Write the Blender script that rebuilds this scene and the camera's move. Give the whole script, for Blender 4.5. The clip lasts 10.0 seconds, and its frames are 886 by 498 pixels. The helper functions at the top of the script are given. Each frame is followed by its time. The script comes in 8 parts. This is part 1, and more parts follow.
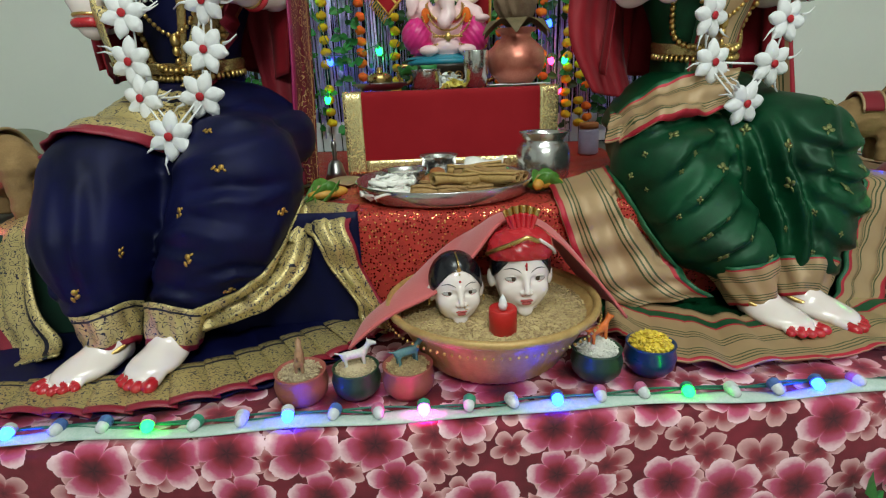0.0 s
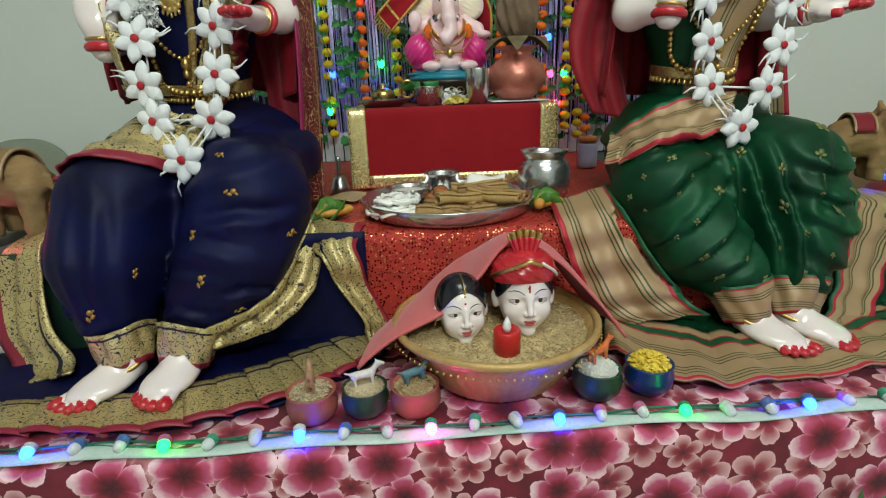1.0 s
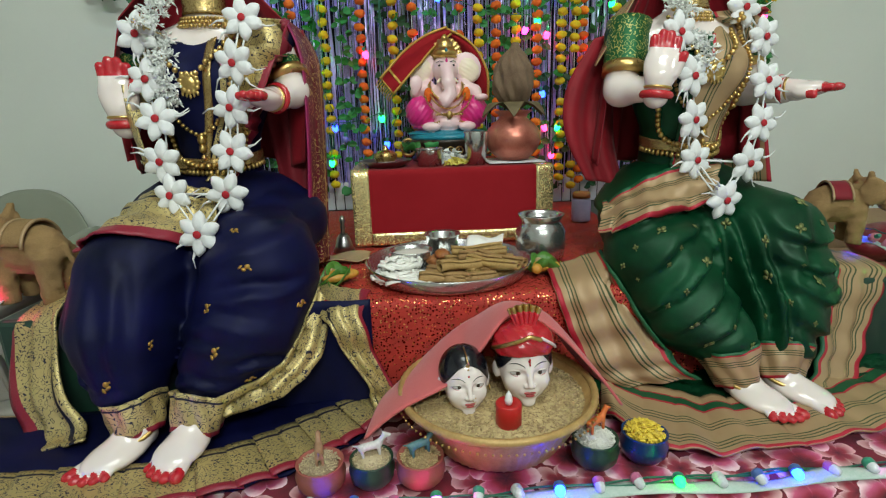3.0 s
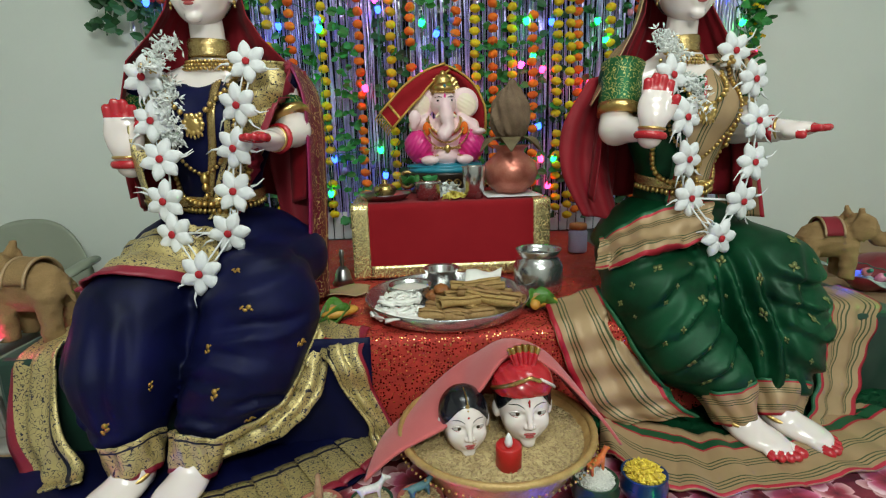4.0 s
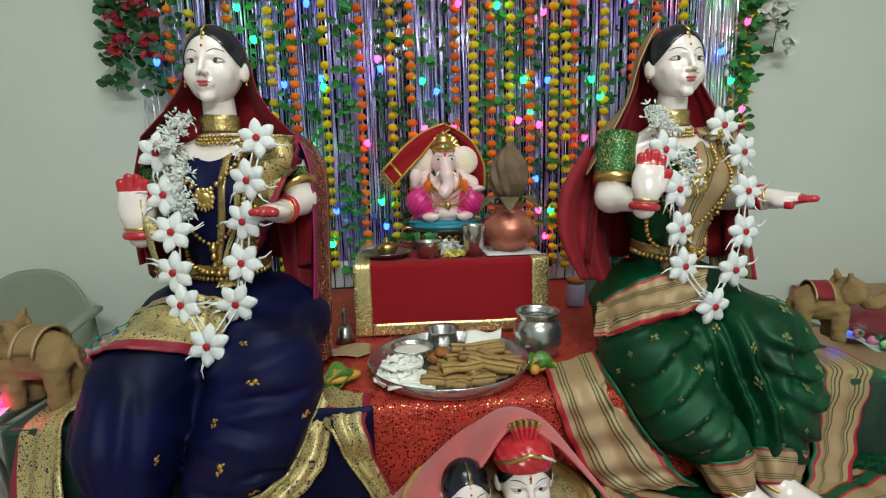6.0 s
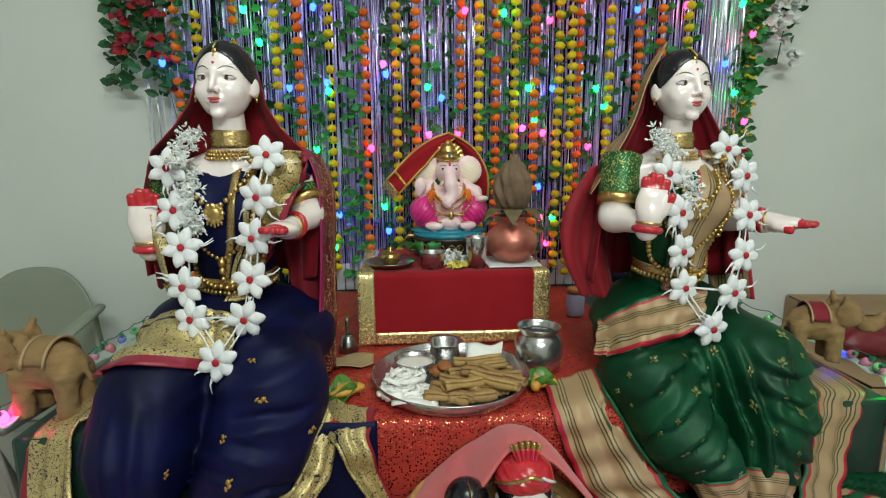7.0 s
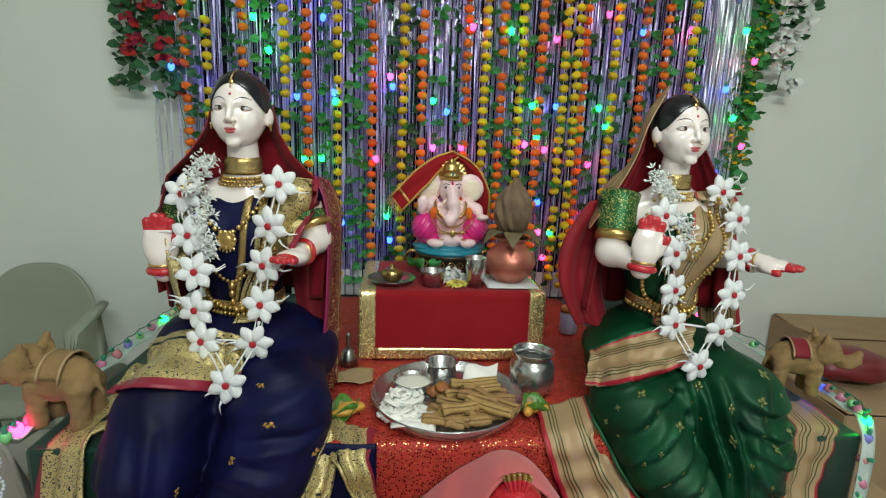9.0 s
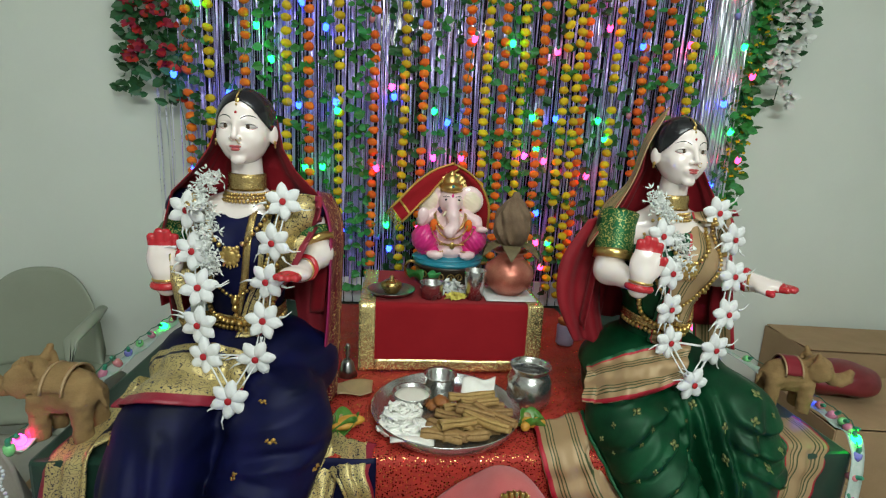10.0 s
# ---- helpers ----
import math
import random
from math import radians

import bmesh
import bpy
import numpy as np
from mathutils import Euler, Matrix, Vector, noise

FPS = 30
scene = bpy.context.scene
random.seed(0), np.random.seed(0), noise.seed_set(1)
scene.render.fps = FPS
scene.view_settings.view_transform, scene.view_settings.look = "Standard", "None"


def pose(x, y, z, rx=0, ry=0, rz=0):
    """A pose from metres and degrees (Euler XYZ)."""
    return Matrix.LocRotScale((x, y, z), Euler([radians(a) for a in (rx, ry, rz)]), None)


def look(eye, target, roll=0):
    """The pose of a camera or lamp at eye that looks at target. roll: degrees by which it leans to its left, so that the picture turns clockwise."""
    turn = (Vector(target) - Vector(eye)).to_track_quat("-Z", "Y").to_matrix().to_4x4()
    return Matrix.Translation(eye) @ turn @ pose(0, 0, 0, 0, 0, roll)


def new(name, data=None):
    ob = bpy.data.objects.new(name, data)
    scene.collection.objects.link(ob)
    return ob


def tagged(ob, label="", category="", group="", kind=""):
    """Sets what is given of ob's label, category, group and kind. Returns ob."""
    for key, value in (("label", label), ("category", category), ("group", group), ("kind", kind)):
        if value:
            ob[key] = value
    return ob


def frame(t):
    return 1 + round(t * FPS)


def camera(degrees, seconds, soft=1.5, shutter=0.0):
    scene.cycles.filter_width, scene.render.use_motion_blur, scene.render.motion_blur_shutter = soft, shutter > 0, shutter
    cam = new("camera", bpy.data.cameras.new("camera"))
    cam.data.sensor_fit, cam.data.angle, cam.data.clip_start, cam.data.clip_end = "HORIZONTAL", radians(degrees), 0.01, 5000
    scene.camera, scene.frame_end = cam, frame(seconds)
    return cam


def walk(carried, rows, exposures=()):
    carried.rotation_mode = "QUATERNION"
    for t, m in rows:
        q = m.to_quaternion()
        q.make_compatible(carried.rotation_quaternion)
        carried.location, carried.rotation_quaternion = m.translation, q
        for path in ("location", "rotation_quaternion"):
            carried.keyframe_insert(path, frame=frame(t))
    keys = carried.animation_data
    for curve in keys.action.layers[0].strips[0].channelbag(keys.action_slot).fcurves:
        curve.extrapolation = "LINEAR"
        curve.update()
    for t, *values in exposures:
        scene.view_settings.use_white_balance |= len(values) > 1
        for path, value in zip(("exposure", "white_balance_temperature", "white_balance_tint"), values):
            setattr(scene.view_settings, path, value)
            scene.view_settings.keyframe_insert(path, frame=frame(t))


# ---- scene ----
import functools

from mathutils.bvhtree import BVHTree

cam = camera(81.9, 10.0, soft=1.2)
METRES, EYE, TILT, LEAN, TURN = 0.47, 0.42, -17.5, 2.1, -3.0
ROWS = [
    (0.0, 0.0, 0.0, 0.0, 0.0, -0.0, 0.0),
    (0.5, -0.0156, -0.0203, 0.0358, -0.2, -0.13, -0.05),
    (1.0, -0.0299, -0.0519, 0.0724, -0.38, 0.0, -0.1),
    (1.5, -0.0395, -0.0855, 0.1136, -0.57, 0.83, -0.19),
    (2.0, -0.0463, -0.1057, 0.1549, -0.74, 1.87, -0.23),
    (2.5, -0.0563, -0.1272, 0.1934, -0.9, 2.3, -0.17),
    (4.0, -0.0782, -0.1754, 0.2984, -1.48, 5.33, -0.09),
    (4.5, -0.0814, -0.1893, 0.3337, -1.64, 6.37, -0.08),
    (5.0, -0.0873, -0.2043, 0.3688, -1.75, 7.6, -0.09),
    (5.5, -0.095, -0.2213, 0.4014, -1.71, 8.37, -0.09),
    (6.0, -0.1014, -0.2545, 0.4599, -1.83, 8.51, -0.14),
    (7.5, -0.1619, -0.3253, 0.6291, -2.6, 6.53, -2.03),
    (8.0, -0.174, -0.3547, 0.6768, -2.86, 6.0, -2.68),
    (8.5, -0.1895, -0.3863, 0.7269, -3.09, 5.87, -3.21),
    (9.0, -0.1982, -0.4116, 0.7698, -3.3, 5.78, -3.47),
    (9.5, -0.2125, -0.4308, 0.8113, -3.53, 5.7, -3.93),
    (10.0, -0.2299, -0.45, 0.8534, -3.84, 5.62, -4.21),
]
walk(cam, [(t, pose(0, 0, EYE, TILT, LEAN, TURN) @ pose(METRES * x, METRES * y, METRES * z, 90 + pitch, roll, yaw)) for t, x, y, z, yaw, pitch, roll in ROWS])

# ---- world and light ----
world = bpy.data.worlds.new("world")
scene.world = world
world.use_nodes = True
world.node_tree.nodes["Background"].inputs["Color"].default_value = (0.75, 0.85, 1.0, 1)
world.node_tree.nodes["Background"].inputs["Strength"].default_value = 0.05
scene.view_settings.exposure = 0.0


def area_lamp(name, loc, target, sx, sy, power, color):
    data = bpy.data.lights.new(name, "AREA")
    data.shape, data.size, data.size_y, data.energy, data.color = "RECTANGLE", sx, sy, power, color
    ob = new(name, data)
    ob.matrix_world = look(loc, target)
    return ob


FLOOR = -0.45
SEAT = 0.215
# two fluorescent tubes: one high on the wall behind the camera, one on the ceiling
area_lamp("tube_light_glow", (0.31, -1.48, 1.99), (0.25, 1.2, 0.55), 1.15, 0.06, 40, (0.90, 1.0, 0.93))
area_lamp("ceiling_light_glow", (0.15, 0.2, 2.28), (0.15, 0.25, 0.0), 1.2, 0.5, 15, (0.90, 1.0, 0.94))


# ---- materials ----
def nodes_of(name):
    m = bpy.data.materials.new(name)
    m.use_nodes = True
    nt = m.node_tree
    return m, nt, nt.nodes["Principled BSDF"]


def link(nt, a, b):
    nt.links.new(a, b)


def node(nt, kind, **kw):
    n = nt.nodes.new(kind)
    for k, v in kw.items():
        if k == "op":
            n.operation = v
        elif k == "blend":
            n.blend_type = v
        elif k == "dtype":
            n.data_type = v
        elif k == "feature":
            n.feature = v
    return n


def maths(nt, op, a, b=None, c=None):
    n = nt.nodes.new("ShaderNodeMath")
    n.operation = op
    for i, v in enumerate((a, b, c)):
        if v is None:
            continue
        if isinstance(v, (int, float)):
            n.inputs[i].default_value = v
        else:
            link(nt, v, n.inputs[i])
    return n.outputs[0]


def mix(nt, fac, a, b):
    n = nt.nodes.new("ShaderNodeMix")
    n.data_type = "RGBA"
    for i, v in ((0, fac), (6, a), (7, b)):
        if isinstance(v, (int, float)):
            n.inputs[i].default_value = v
        elif isinstance(v, tuple):
            n.inputs[i].default_value = (*v[:3], 1)
        else:
            link(nt, v, n.inputs[i])
    return n.outputs[2]


def ramp(nt, fac, stops, hard=False):
    n = nt.nodes.new("ShaderNodeValToRGB")
    if hard:
        n.color_ramp.interpolation = "CONSTANT"
    el = n.color_ramp.elements
    while len(el) < len(stops):
        el.new(0.5)
    for e, (p, c) in zip(el, stops):
        e.position = p
        e.color = (*c, 1) if len(c) == 3 else c
    link(nt, fac, n.inputs[0])
    return n.outputs[0]


def coords(nt, scale=(1, 1, 1), which="Object"):
    tc = nt.nodes.new("ShaderNodeTexCoord")
    mp = nt.nodes.new("ShaderNodeMapping")
    mp.inputs["Scale"].default_value = scale
    link(nt, tc.outputs[which], mp.inputs["Vector"])
    return mp.outputs[0]


def noise_tex(nt, vec, scale, detail=4, rough=0.6):
    n = nt.nodes.new("ShaderNodeTexNoise")
    n.inputs["Scale"].default_value, n.inputs["Detail"].default_value, n.inputs["Roughness"].default_value = scale, detail, rough
    link(nt, vec, n.inputs["Vector"])
    return n.outputs[0]


def voronoi(nt, vec, scale, feature="F1", rand=1.0, flat=False):
    n = nt.nodes.new("ShaderNodeTexVoronoi")
    n.feature = feature
    n.voronoi_dimensions = "2D" if flat else "3D"
    n.inputs["Scale"].default_value = scale
    n.inputs["Randomness"].default_value = rand
    link(nt, vec, n.inputs["Vector"])
    return n


def bump(nt, bsdf, height, strength=0.3, distance=0.002):
    b = nt.nodes.new("ShaderNodeBump")
    b.inputs["Strength"].default_value, b.inputs["Distance"].default_value = strength, distance
    link(nt, height, b.inputs["Height"])
    link(nt, b.outputs[0], bsdf.inputs["Normal"])


def surface(name, c1, c2=None, rough=0.6, metal=0.0, scale=30, fine=250, relief=0.25, dist=0.001, sheen=0.0, coat=0.0, island=0.0, sub=0.0, spec=0.5):
    """Base colour that varies at two scales, with a fine relief."""
    m, nt, b = nodes_of(name)
    c2 = c2 or tuple(v * 0.75 for v in c1)
    v = coords(nt)
    big = noise_tex(nt, v, scale)
    small = noise_tex(nt, v, fine, 3)
    fac = maths(nt, "ADD", maths(nt, "MULTIPLY", big, 0.7), maths(nt, "MULTIPLY", small, 0.3))
    col = ramp(nt, fac, [(0.32, c1), (0.68, c2)])
    if island:
        rnd = nt.nodes.new("ShaderNodeObjectInfo").outputs["Random"]
        geo = nt.nodes.new("ShaderNodeNewGeometry").outputs["Random Per Island"]
        f = maths(nt, "FRACT", maths(nt, "ADD", rnd, geo))
        dark = mix(nt, 1.0, col, col)
        hsv = nt.nodes.new("ShaderNodeHueSaturation")
        link(nt, maths(nt, "ADD", maths(nt, "MULTIPLY", f, island), 1 - island * 0.6), hsv.inputs["Value"])
        link(nt, maths(nt, "ADD", maths(nt, "MULTIPLY", f, island * 0.05), 0.5 - island * 0.025), hsv.inputs["Hue"])
        link(nt, dark, hsv.inputs["Color"])
        col = hsv.outputs[0]
    link(nt, col, b.inputs["Base Color"])
    b.inputs["Metallic"].default_value = metal
    link(nt, maths(nt, "ADD", maths(nt, "MULTIPLY", big, 0.25), rough - 0.12), b.inputs["Roughness"])
    b.inputs["Sheen Weight"].default_value = sheen
    b.inputs["Coat Weight"].default_value = coat
    b.inputs["Specular IOR Level"].default_value = spec
    b.inputs["Subsurface Weight"].default_value = sub
    if relief:
        bump(nt, b, small, relief, dist)
    return m


def glow(name, color, strength):
    m, nt, b = nodes_of(name)
    b.inputs["Base Color"].default_value = (*color, 1)
    b.inputs["Emission Color"].default_value = (*color, 1)
    b.inputs["Emission Strength"].default_value = strength
    return m


M_WALL = surface("wall_paint", (0.72, 0.75, 0.70), (0.68, 0.71, 0.66), 0.75, scale=3, fine=180, relief=0.12)
M_CEIL = surface("ceiling_paint", (0.78, 0.78, 0.76), None, 0.8, scale=2)
M_FLOOR = surface("floor_tile", (0.55, 0.52, 0.46), (0.48, 0.45, 0.4), 0.3, scale=4, relief=0.05)
# both silks mix the tones of shaded and lit fold planes into their colour
M_NAVY = surface("navy_silk", (0.0012, 0.0024, 0.011), (0.0030, 0.0042, 0.054), 0.55, 0.12, spec=0.2, scale=9, fine=600, relief=0.25, dist=0.0006)
M_GREEN = surface("green_silk", (0.0007, 0.014, 0.0055), (0.0016, 0.076, 0.026), 0.46, 0.30, spec=0.3, scale=9, fine=600, relief=0.2, dist=0.0005)
M_MAROON = surface("maroon_silk", (0.16, 0.008, 0.016), (0.22, 0.012, 0.022), 0.55, spec=0.25, scale=14, fine=500, sheen=0.08)
M_CRIMSON = surface("crimson_net", (0.27, 0.007, 0.016), (0.17, 0.004, 0.010), 0.6, spec=0.25, scale=12, fine=500, sheen=0.08)
M_VELVET = surface("red_velvet", (0.30, 0.010, 0.016), (0.24, 0.007, 0.012), 0.85, spec=0.15, scale=5, fine=700, relief=0.35, sheen=0.08)
M_SHAWL = surface("rose_felt", (0.60, 0.13, 0.13), (0.52, 0.10, 0.10), 0.85, scale=8, fine=500, relief=0.4, sheen=0.2)
M_SKIN = surface("painted_porcelain", (0.79, 0.685, 0.65), (0.81, 0.715, 0.68), 0.13, scale=3, fine=60, relief=0.0, coat=0.6, sub=0.03)
M_HAIR = surface("black_gloss_paint", (0.006, 0.006, 0.010), None, 0.25, scale=6, fine=120, relief=0.1, coat=0.3)
M_REDPAINT = surface("red_lacquer", (0.42, 0.012, 0.02), (0.5, 0.02, 0.03), 0.25, scale=30, relief=0.05, coat=0.4)
M_LIP = surface("lip_paint", (0.50, 0.09, 0.09), None, 0.3, relief=0)
M_EYEWHITE = surface("eye_white", (0.50, 0.46, 0.44), None, 0.2, relief=0)
M_GOLD = surface("gold_metal", (0.70, 0.49, 0.19), (0.52, 0.34, 0.11), 0.3, 1.0, scale=40, fine=300, relief=0.35, dist=0.001)
M_STEEL = surface("stainless_steel", (0.60, 0.60, 0.59), (0.52, 0.52, 0.51), 0.24, 0.93, scale=14, fine=300, relief=0.03)
M_STEELDARK = surface("dull_steel", (0.34, 0.33, 0.33), (0.25, 0.24, 0.24), 0.3, 1.0, scale=14, fine=200, relief=0.05)
M_COPPER = surface("reddened_copper", (0.62, 0.24, 0.17), (0.46, 0.13, 0.09), 0.36, 0.6, scale=18, fine=200, relief=0.15)
M_BRASS = surface("old_brass", (0.55, 0.38, 0.14), (0.4, 0.27, 0.1), 0.28, 1.0, scale=30, relief=0.1)
M_JUTE = surface("jute_fabric", (0.33, 0.205, 0.085), (0.21, 0.125, 0.05), 0.9, scale=22, fine=420, relief=0.9, dist=0.002)
M_GRAIN = surface("wheat_grain", (0.50, 0.37, 0.19), (0.36, 0.25, 0.12), 0.7, scale=60, fine=300, relief=0.5, island=0.5)
M_COTTON = surface("white_cotton", (0.75, 0.75, 0.75), (0.67, 0.68, 0.69), 0.9, scale=60, fine=400, relief=0.6, dist=0.001, sheen=0.08)
M_TIKA = surface("vermilion_dot", (0.48, 0.01, 0.02), None, 0.7, relief=0.3)
M_CHAIR = surface("grey_green_plastic", (0.29, 0.31, 0.245), (0.26, 0.28, 0.22), 0.42, scale=5, relief=0.1)
M_CARTON = surface("brown_cardboard", (0.40, 0.26, 0.145), (0.34, 0.22, 0.12), 0.85, scale=10, fine=160, relief=0.2)
M_ORANGE = surface("orange_pompom", (0.90, 0.19, 0.012), (0.74, 0.12, 0.008), 0.85, scale=90, fine=500, relief=0.9, dist=0.002, island=0.3)
M_YELLOW = surface("yellow_pompom", (0.80, 0.56, 0.01), (0.62, 0.42, 0.01), 0.85, scale=90, fine=500, relief=0.9, dist=0.002, island=0.3)
M_LEAF = surface("green_cloth_leaf", (0.018, 0.15, 0.03), (0.035, 0.24, 0.04), 0.55, scale=40, fine=200, relief=0.2, island=0.8)
M_DKLEAF = surface("dark_cloth_leaf", (0.012, 0.075, 0.018), (0.02, 0.11, 0.03), 0.55, scale=40, fine=200, relief=0.2, island=0.8)
M_TINSEL = surface("violet_tinsel", (0.62, 0.56, 0.92), (0.40, 0.32, 0.78), 0.3, 0.4, scale=50, fine=300, relief=0.3, island=0.6)
M_DARKPANE = surface("dark_window", (0.008, 0.008, 0.012), (0.012, 0.012, 0.016), 0.13, scale=3, relief=0.0)
M_NET = surface("white_net", (0.72, 0.72, 0.76), (0.6, 0.6, 0.66), 0.6, scale=12, fine=300, relief=0.3)
M_REDFLOWER = surface("red_cloth_petal", (0.42, 0.012, 0.03), (0.28, 0.006, 0.02), 0.7, scale=50, relief=0.2, island=0.7)
M_WHITEFLOWER = surface("white_cloth_petal", (0.78, 0.78, 0.76), (0.66, 0.69, 0.66), 0.75, scale=50, relief=0.2, island=0.2)
M_PINK = surface("hot_pink_paint", (0.75, 0.03, 0.25), (0.62, 0.02, 0.2), 0.35, scale=20, relief=0.0, coat=0.3)
M_PALEPINK = surface("pale_pink_paint", (0.88, 0.68, 0.68), (0.86, 0.56, 0.60), 0.3, scale=20, relief=0.0, coat=0.3)
M_CREAM = surface("cream_paint", (0.84, 0.76, 0.52), (0.85, 0.66, 0.58), 0.35, scale=25, relief=0.0)
M_BLUEPAINT = surface("turquoise_paint", (0.02, 0.24, 0.34), None, 0.35, relief=0.0)
M_RIBBON = surface("white_green_ribbon", (0.62, 0.66, 0.63), (0.30, 0.48, 0.40), 0.6, scale=16, fine=300, relief=0.3)


# ---- mesh helpers ----
def part(name, data, mat, parent=None, label="", smooth=True):
    """Links a bmesh or a mesh as one object, under parent when given."""
    if isinstance(data, bmesh.types.BMesh):
        me = bpy.data.meshes.new(name)
        data.to_mesh(me)
        data.free()
    else:
        me = data
    if mat is not None and not me.materials:
        for m in mat if isinstance(mat, (list, tuple)) else (mat,):
            me.materials.append(m)
    if smooth and me.polygons:
        me.polygons.foreach_set("use_smooth", [True] * len(me.polygons))
    ob = new(name, me)
    if parent is not None:
        ob.parent = parent
    if label:
        ob["label"] = label
    return ob


def thing(name, label, category, loc=(0, 0, 0), group="", kind="", rz=0):
    ob = new(name)
    ob.empty_display_size = 0.05
    ob.matrix_world = pose(*loc, 0, 0, rz)
    return tagged(ob, label, category, group, kind)


def solid(name, data, mat, label, category, group="", kind="", smooth=True, loc=None, rz=0):
    ob = part(name, data, mat, None, "", smooth)
    if loc:
        ob.matrix_world = pose(*loc, 0, 0, rz)
    return tagged(ob, label, category, group, kind)


def mesh_from(name, verts, faces, mats=None, index=None):
    me = bpy.data.meshes.new(name)
    me.from_pydata([tuple(map(float, v)) for v in verts], [], [tuple(map(int, f)) for f in faces])
    for m in mats or ():
        me.materials.append(m)
    if index is not None:
        me.polygons.foreach_set("material_index", list(map(int, index)))
    me.update()
    return me


def box_bm(lo, hi, bevel=0.0, seg=2):
    bm = bmesh.new()
    c = [(a + b) / 2 for a, b in zip(lo, hi)]
    bmesh.ops.create_cube(bm, size=1, matrix=Matrix.Translation(c) @ Matrix.Diagonal([b - a for a, b in zip(lo, hi)] + [1]))
    if bevel:
        bmesh.ops.bevel(bm, geom=bm.edges[:], offset=bevel, segments=seg, affect="EDGES", profile=0.5)
    return bm


def lathe(profile, seg=40, wobble=None):
    """Revolves (radius, height) rows round z."""
    verts, faces = [], []
    n = len(profile)
    for j in range(seg):
        a = 2 * math.pi * j / seg
        for i, (r, z) in enumerate(profile):
            w = wobble(a, i) if wobble else 1.0
            verts.append((r * w * math.cos(a), r * w * math.sin(a), z))
    for j in range(seg):
        k = (j + 1) % seg
        for i in range(n - 1):
            faces.append((j * n + i, k * n + i, k * n + i + 1, j * n + i + 1))
    me = mesh_from("lathe", verts, faces)
    bm = bmesh.new()
    bm.from_mesh(me)
    bpy.data.meshes.remove(me)
    bmesh.ops.remove_doubles(bm, verts=bm.verts[:], dist=1e-5)
    return bm


def tube(points, radius, seg=8, closed=False, flat=1.0):
    """A bmesh tube along points; radius is a number or one per point."""
    bm = bmesh.new()
    pts = [Vector(p) for p in points]
    n = len(pts)
    rings = []
    up = Vector((0.0, 0.0, 1.0))
    for i, p in enumerate(pts):
        a = pts[(i - 1) % n] if (i or closed) else p
        b = pts[(i + 1) % n] if (i < n - 1 or closed) else p
        d = (b - a).normalized() if (b - a).length > 1e-9 else Vector((0, 0, 1))
        ref = up if abs(d.dot(up)) < 0.95 else Vector((0, 1, 0))
        s = d.cross(ref).normalized()
        u = s.cross(d)
        r = radius[i] if isinstance(radius, (list, tuple)) else radius
        rings.append([bm.verts.new(p + s * r * math.cos(2 * math.pi * k / seg) + u * r * flat * math.sin(2 * math.pi * k / seg)) for k in range(seg)])
    for i in range(n if closed else n - 1):
        q = rings[(i + 1) % n]
        for k in range(seg):
            bm.faces.new((rings[i][k], rings[i][(k + 1) % seg], q[(k + 1) % seg], q[k]))
    if not closed:
        bm.faces.new(rings[0][::-1])
        bm.faces.new(rings[-1])
    return bm


def sheet(fn, nu, nv, thick=0.002):
    """A cloth of some thickness from fn(u, v) -> (x, y, z)."""
    P = np.array([[fn(i / nu, j / nv) for j in range(nv + 1)] for i in range(nu + 1)])
    du = np.gradient(P, axis=0)
    dv = np.gradient(P, axis=1)
    N = np.cross(du, dv)
    N /= np.linalg.norm(N, axis=2, keepdims=True) + 1e-12
    top, bot = P + N * thick / 2, P - N * thick / 2
    w = nv + 1
    off = (nu + 1) * w
    verts = np.concatenate([top.reshape(-1, 3), bot.reshape(-1, 3)])
    faces = []
    for i in range(nu):
        for j in range(nv):
            a, b, c, d = i * w + j, (i + 1) * w + j, (i + 1) * w + j + 1, i * w + j + 1
            faces.append((a, b, c, d))
            faces.append((off + d, off + c, off + b, off + a))
    for i in range(nu):
        a, b = i * w, (i + 1) * w
        faces.append((a, off + a, off + b, b))
        a, b = i * w + nv, (i + 1) * w + nv
        faces.append((a, b, off + b, off + a))
    for j in range(nv):
        faces.append((j, j + 1, off + j + 1, off + j))
        a = nu * w + j
        faces.append((a, off + a, off + a + 1, a + 1))
    me = mesh_from("sheet", verts, faces)
    uv = me.uv_layers.new(name="UVMap")
    loop = np.empty(len(me.loops), dtype=np.int32)
    me.loops.foreach_get("vertex_index", loop)
    k = loop % off
    uv.data.foreach_set("uv", np.stack([(k // w) / nu, (k % w) / nv], axis=1).ravel())
    return me


def join_bm(target, other):
    me = bpy.data.meshes.new("tmp")
    other.to_mesh(me)
    other.free()
    target.from_mesh(me)
    bpy.data.meshes.remove(me)


# ---- modelling in clay: distance fields turned into meshes ----
def ell(P, c, r, rz=0.0, rx=0.0, ry=0.0):
    """Distance to an ellipsoid with radii r at c, turned by degrees."""
    Q = P - np.array(c)
    if rz or rx or ry:
        R = np.array(Euler((radians(rx), radians(ry), radians(rz))).to_matrix())
        Q = Q @ R
    r = np.array(r)
    k0 = np.linalg.norm(Q / r, axis=-1)
    k1 = np.linalg.norm(Q / (r * r), axis=-1) + 1e-9
    return k0 * (k0 - 1.0) / k1


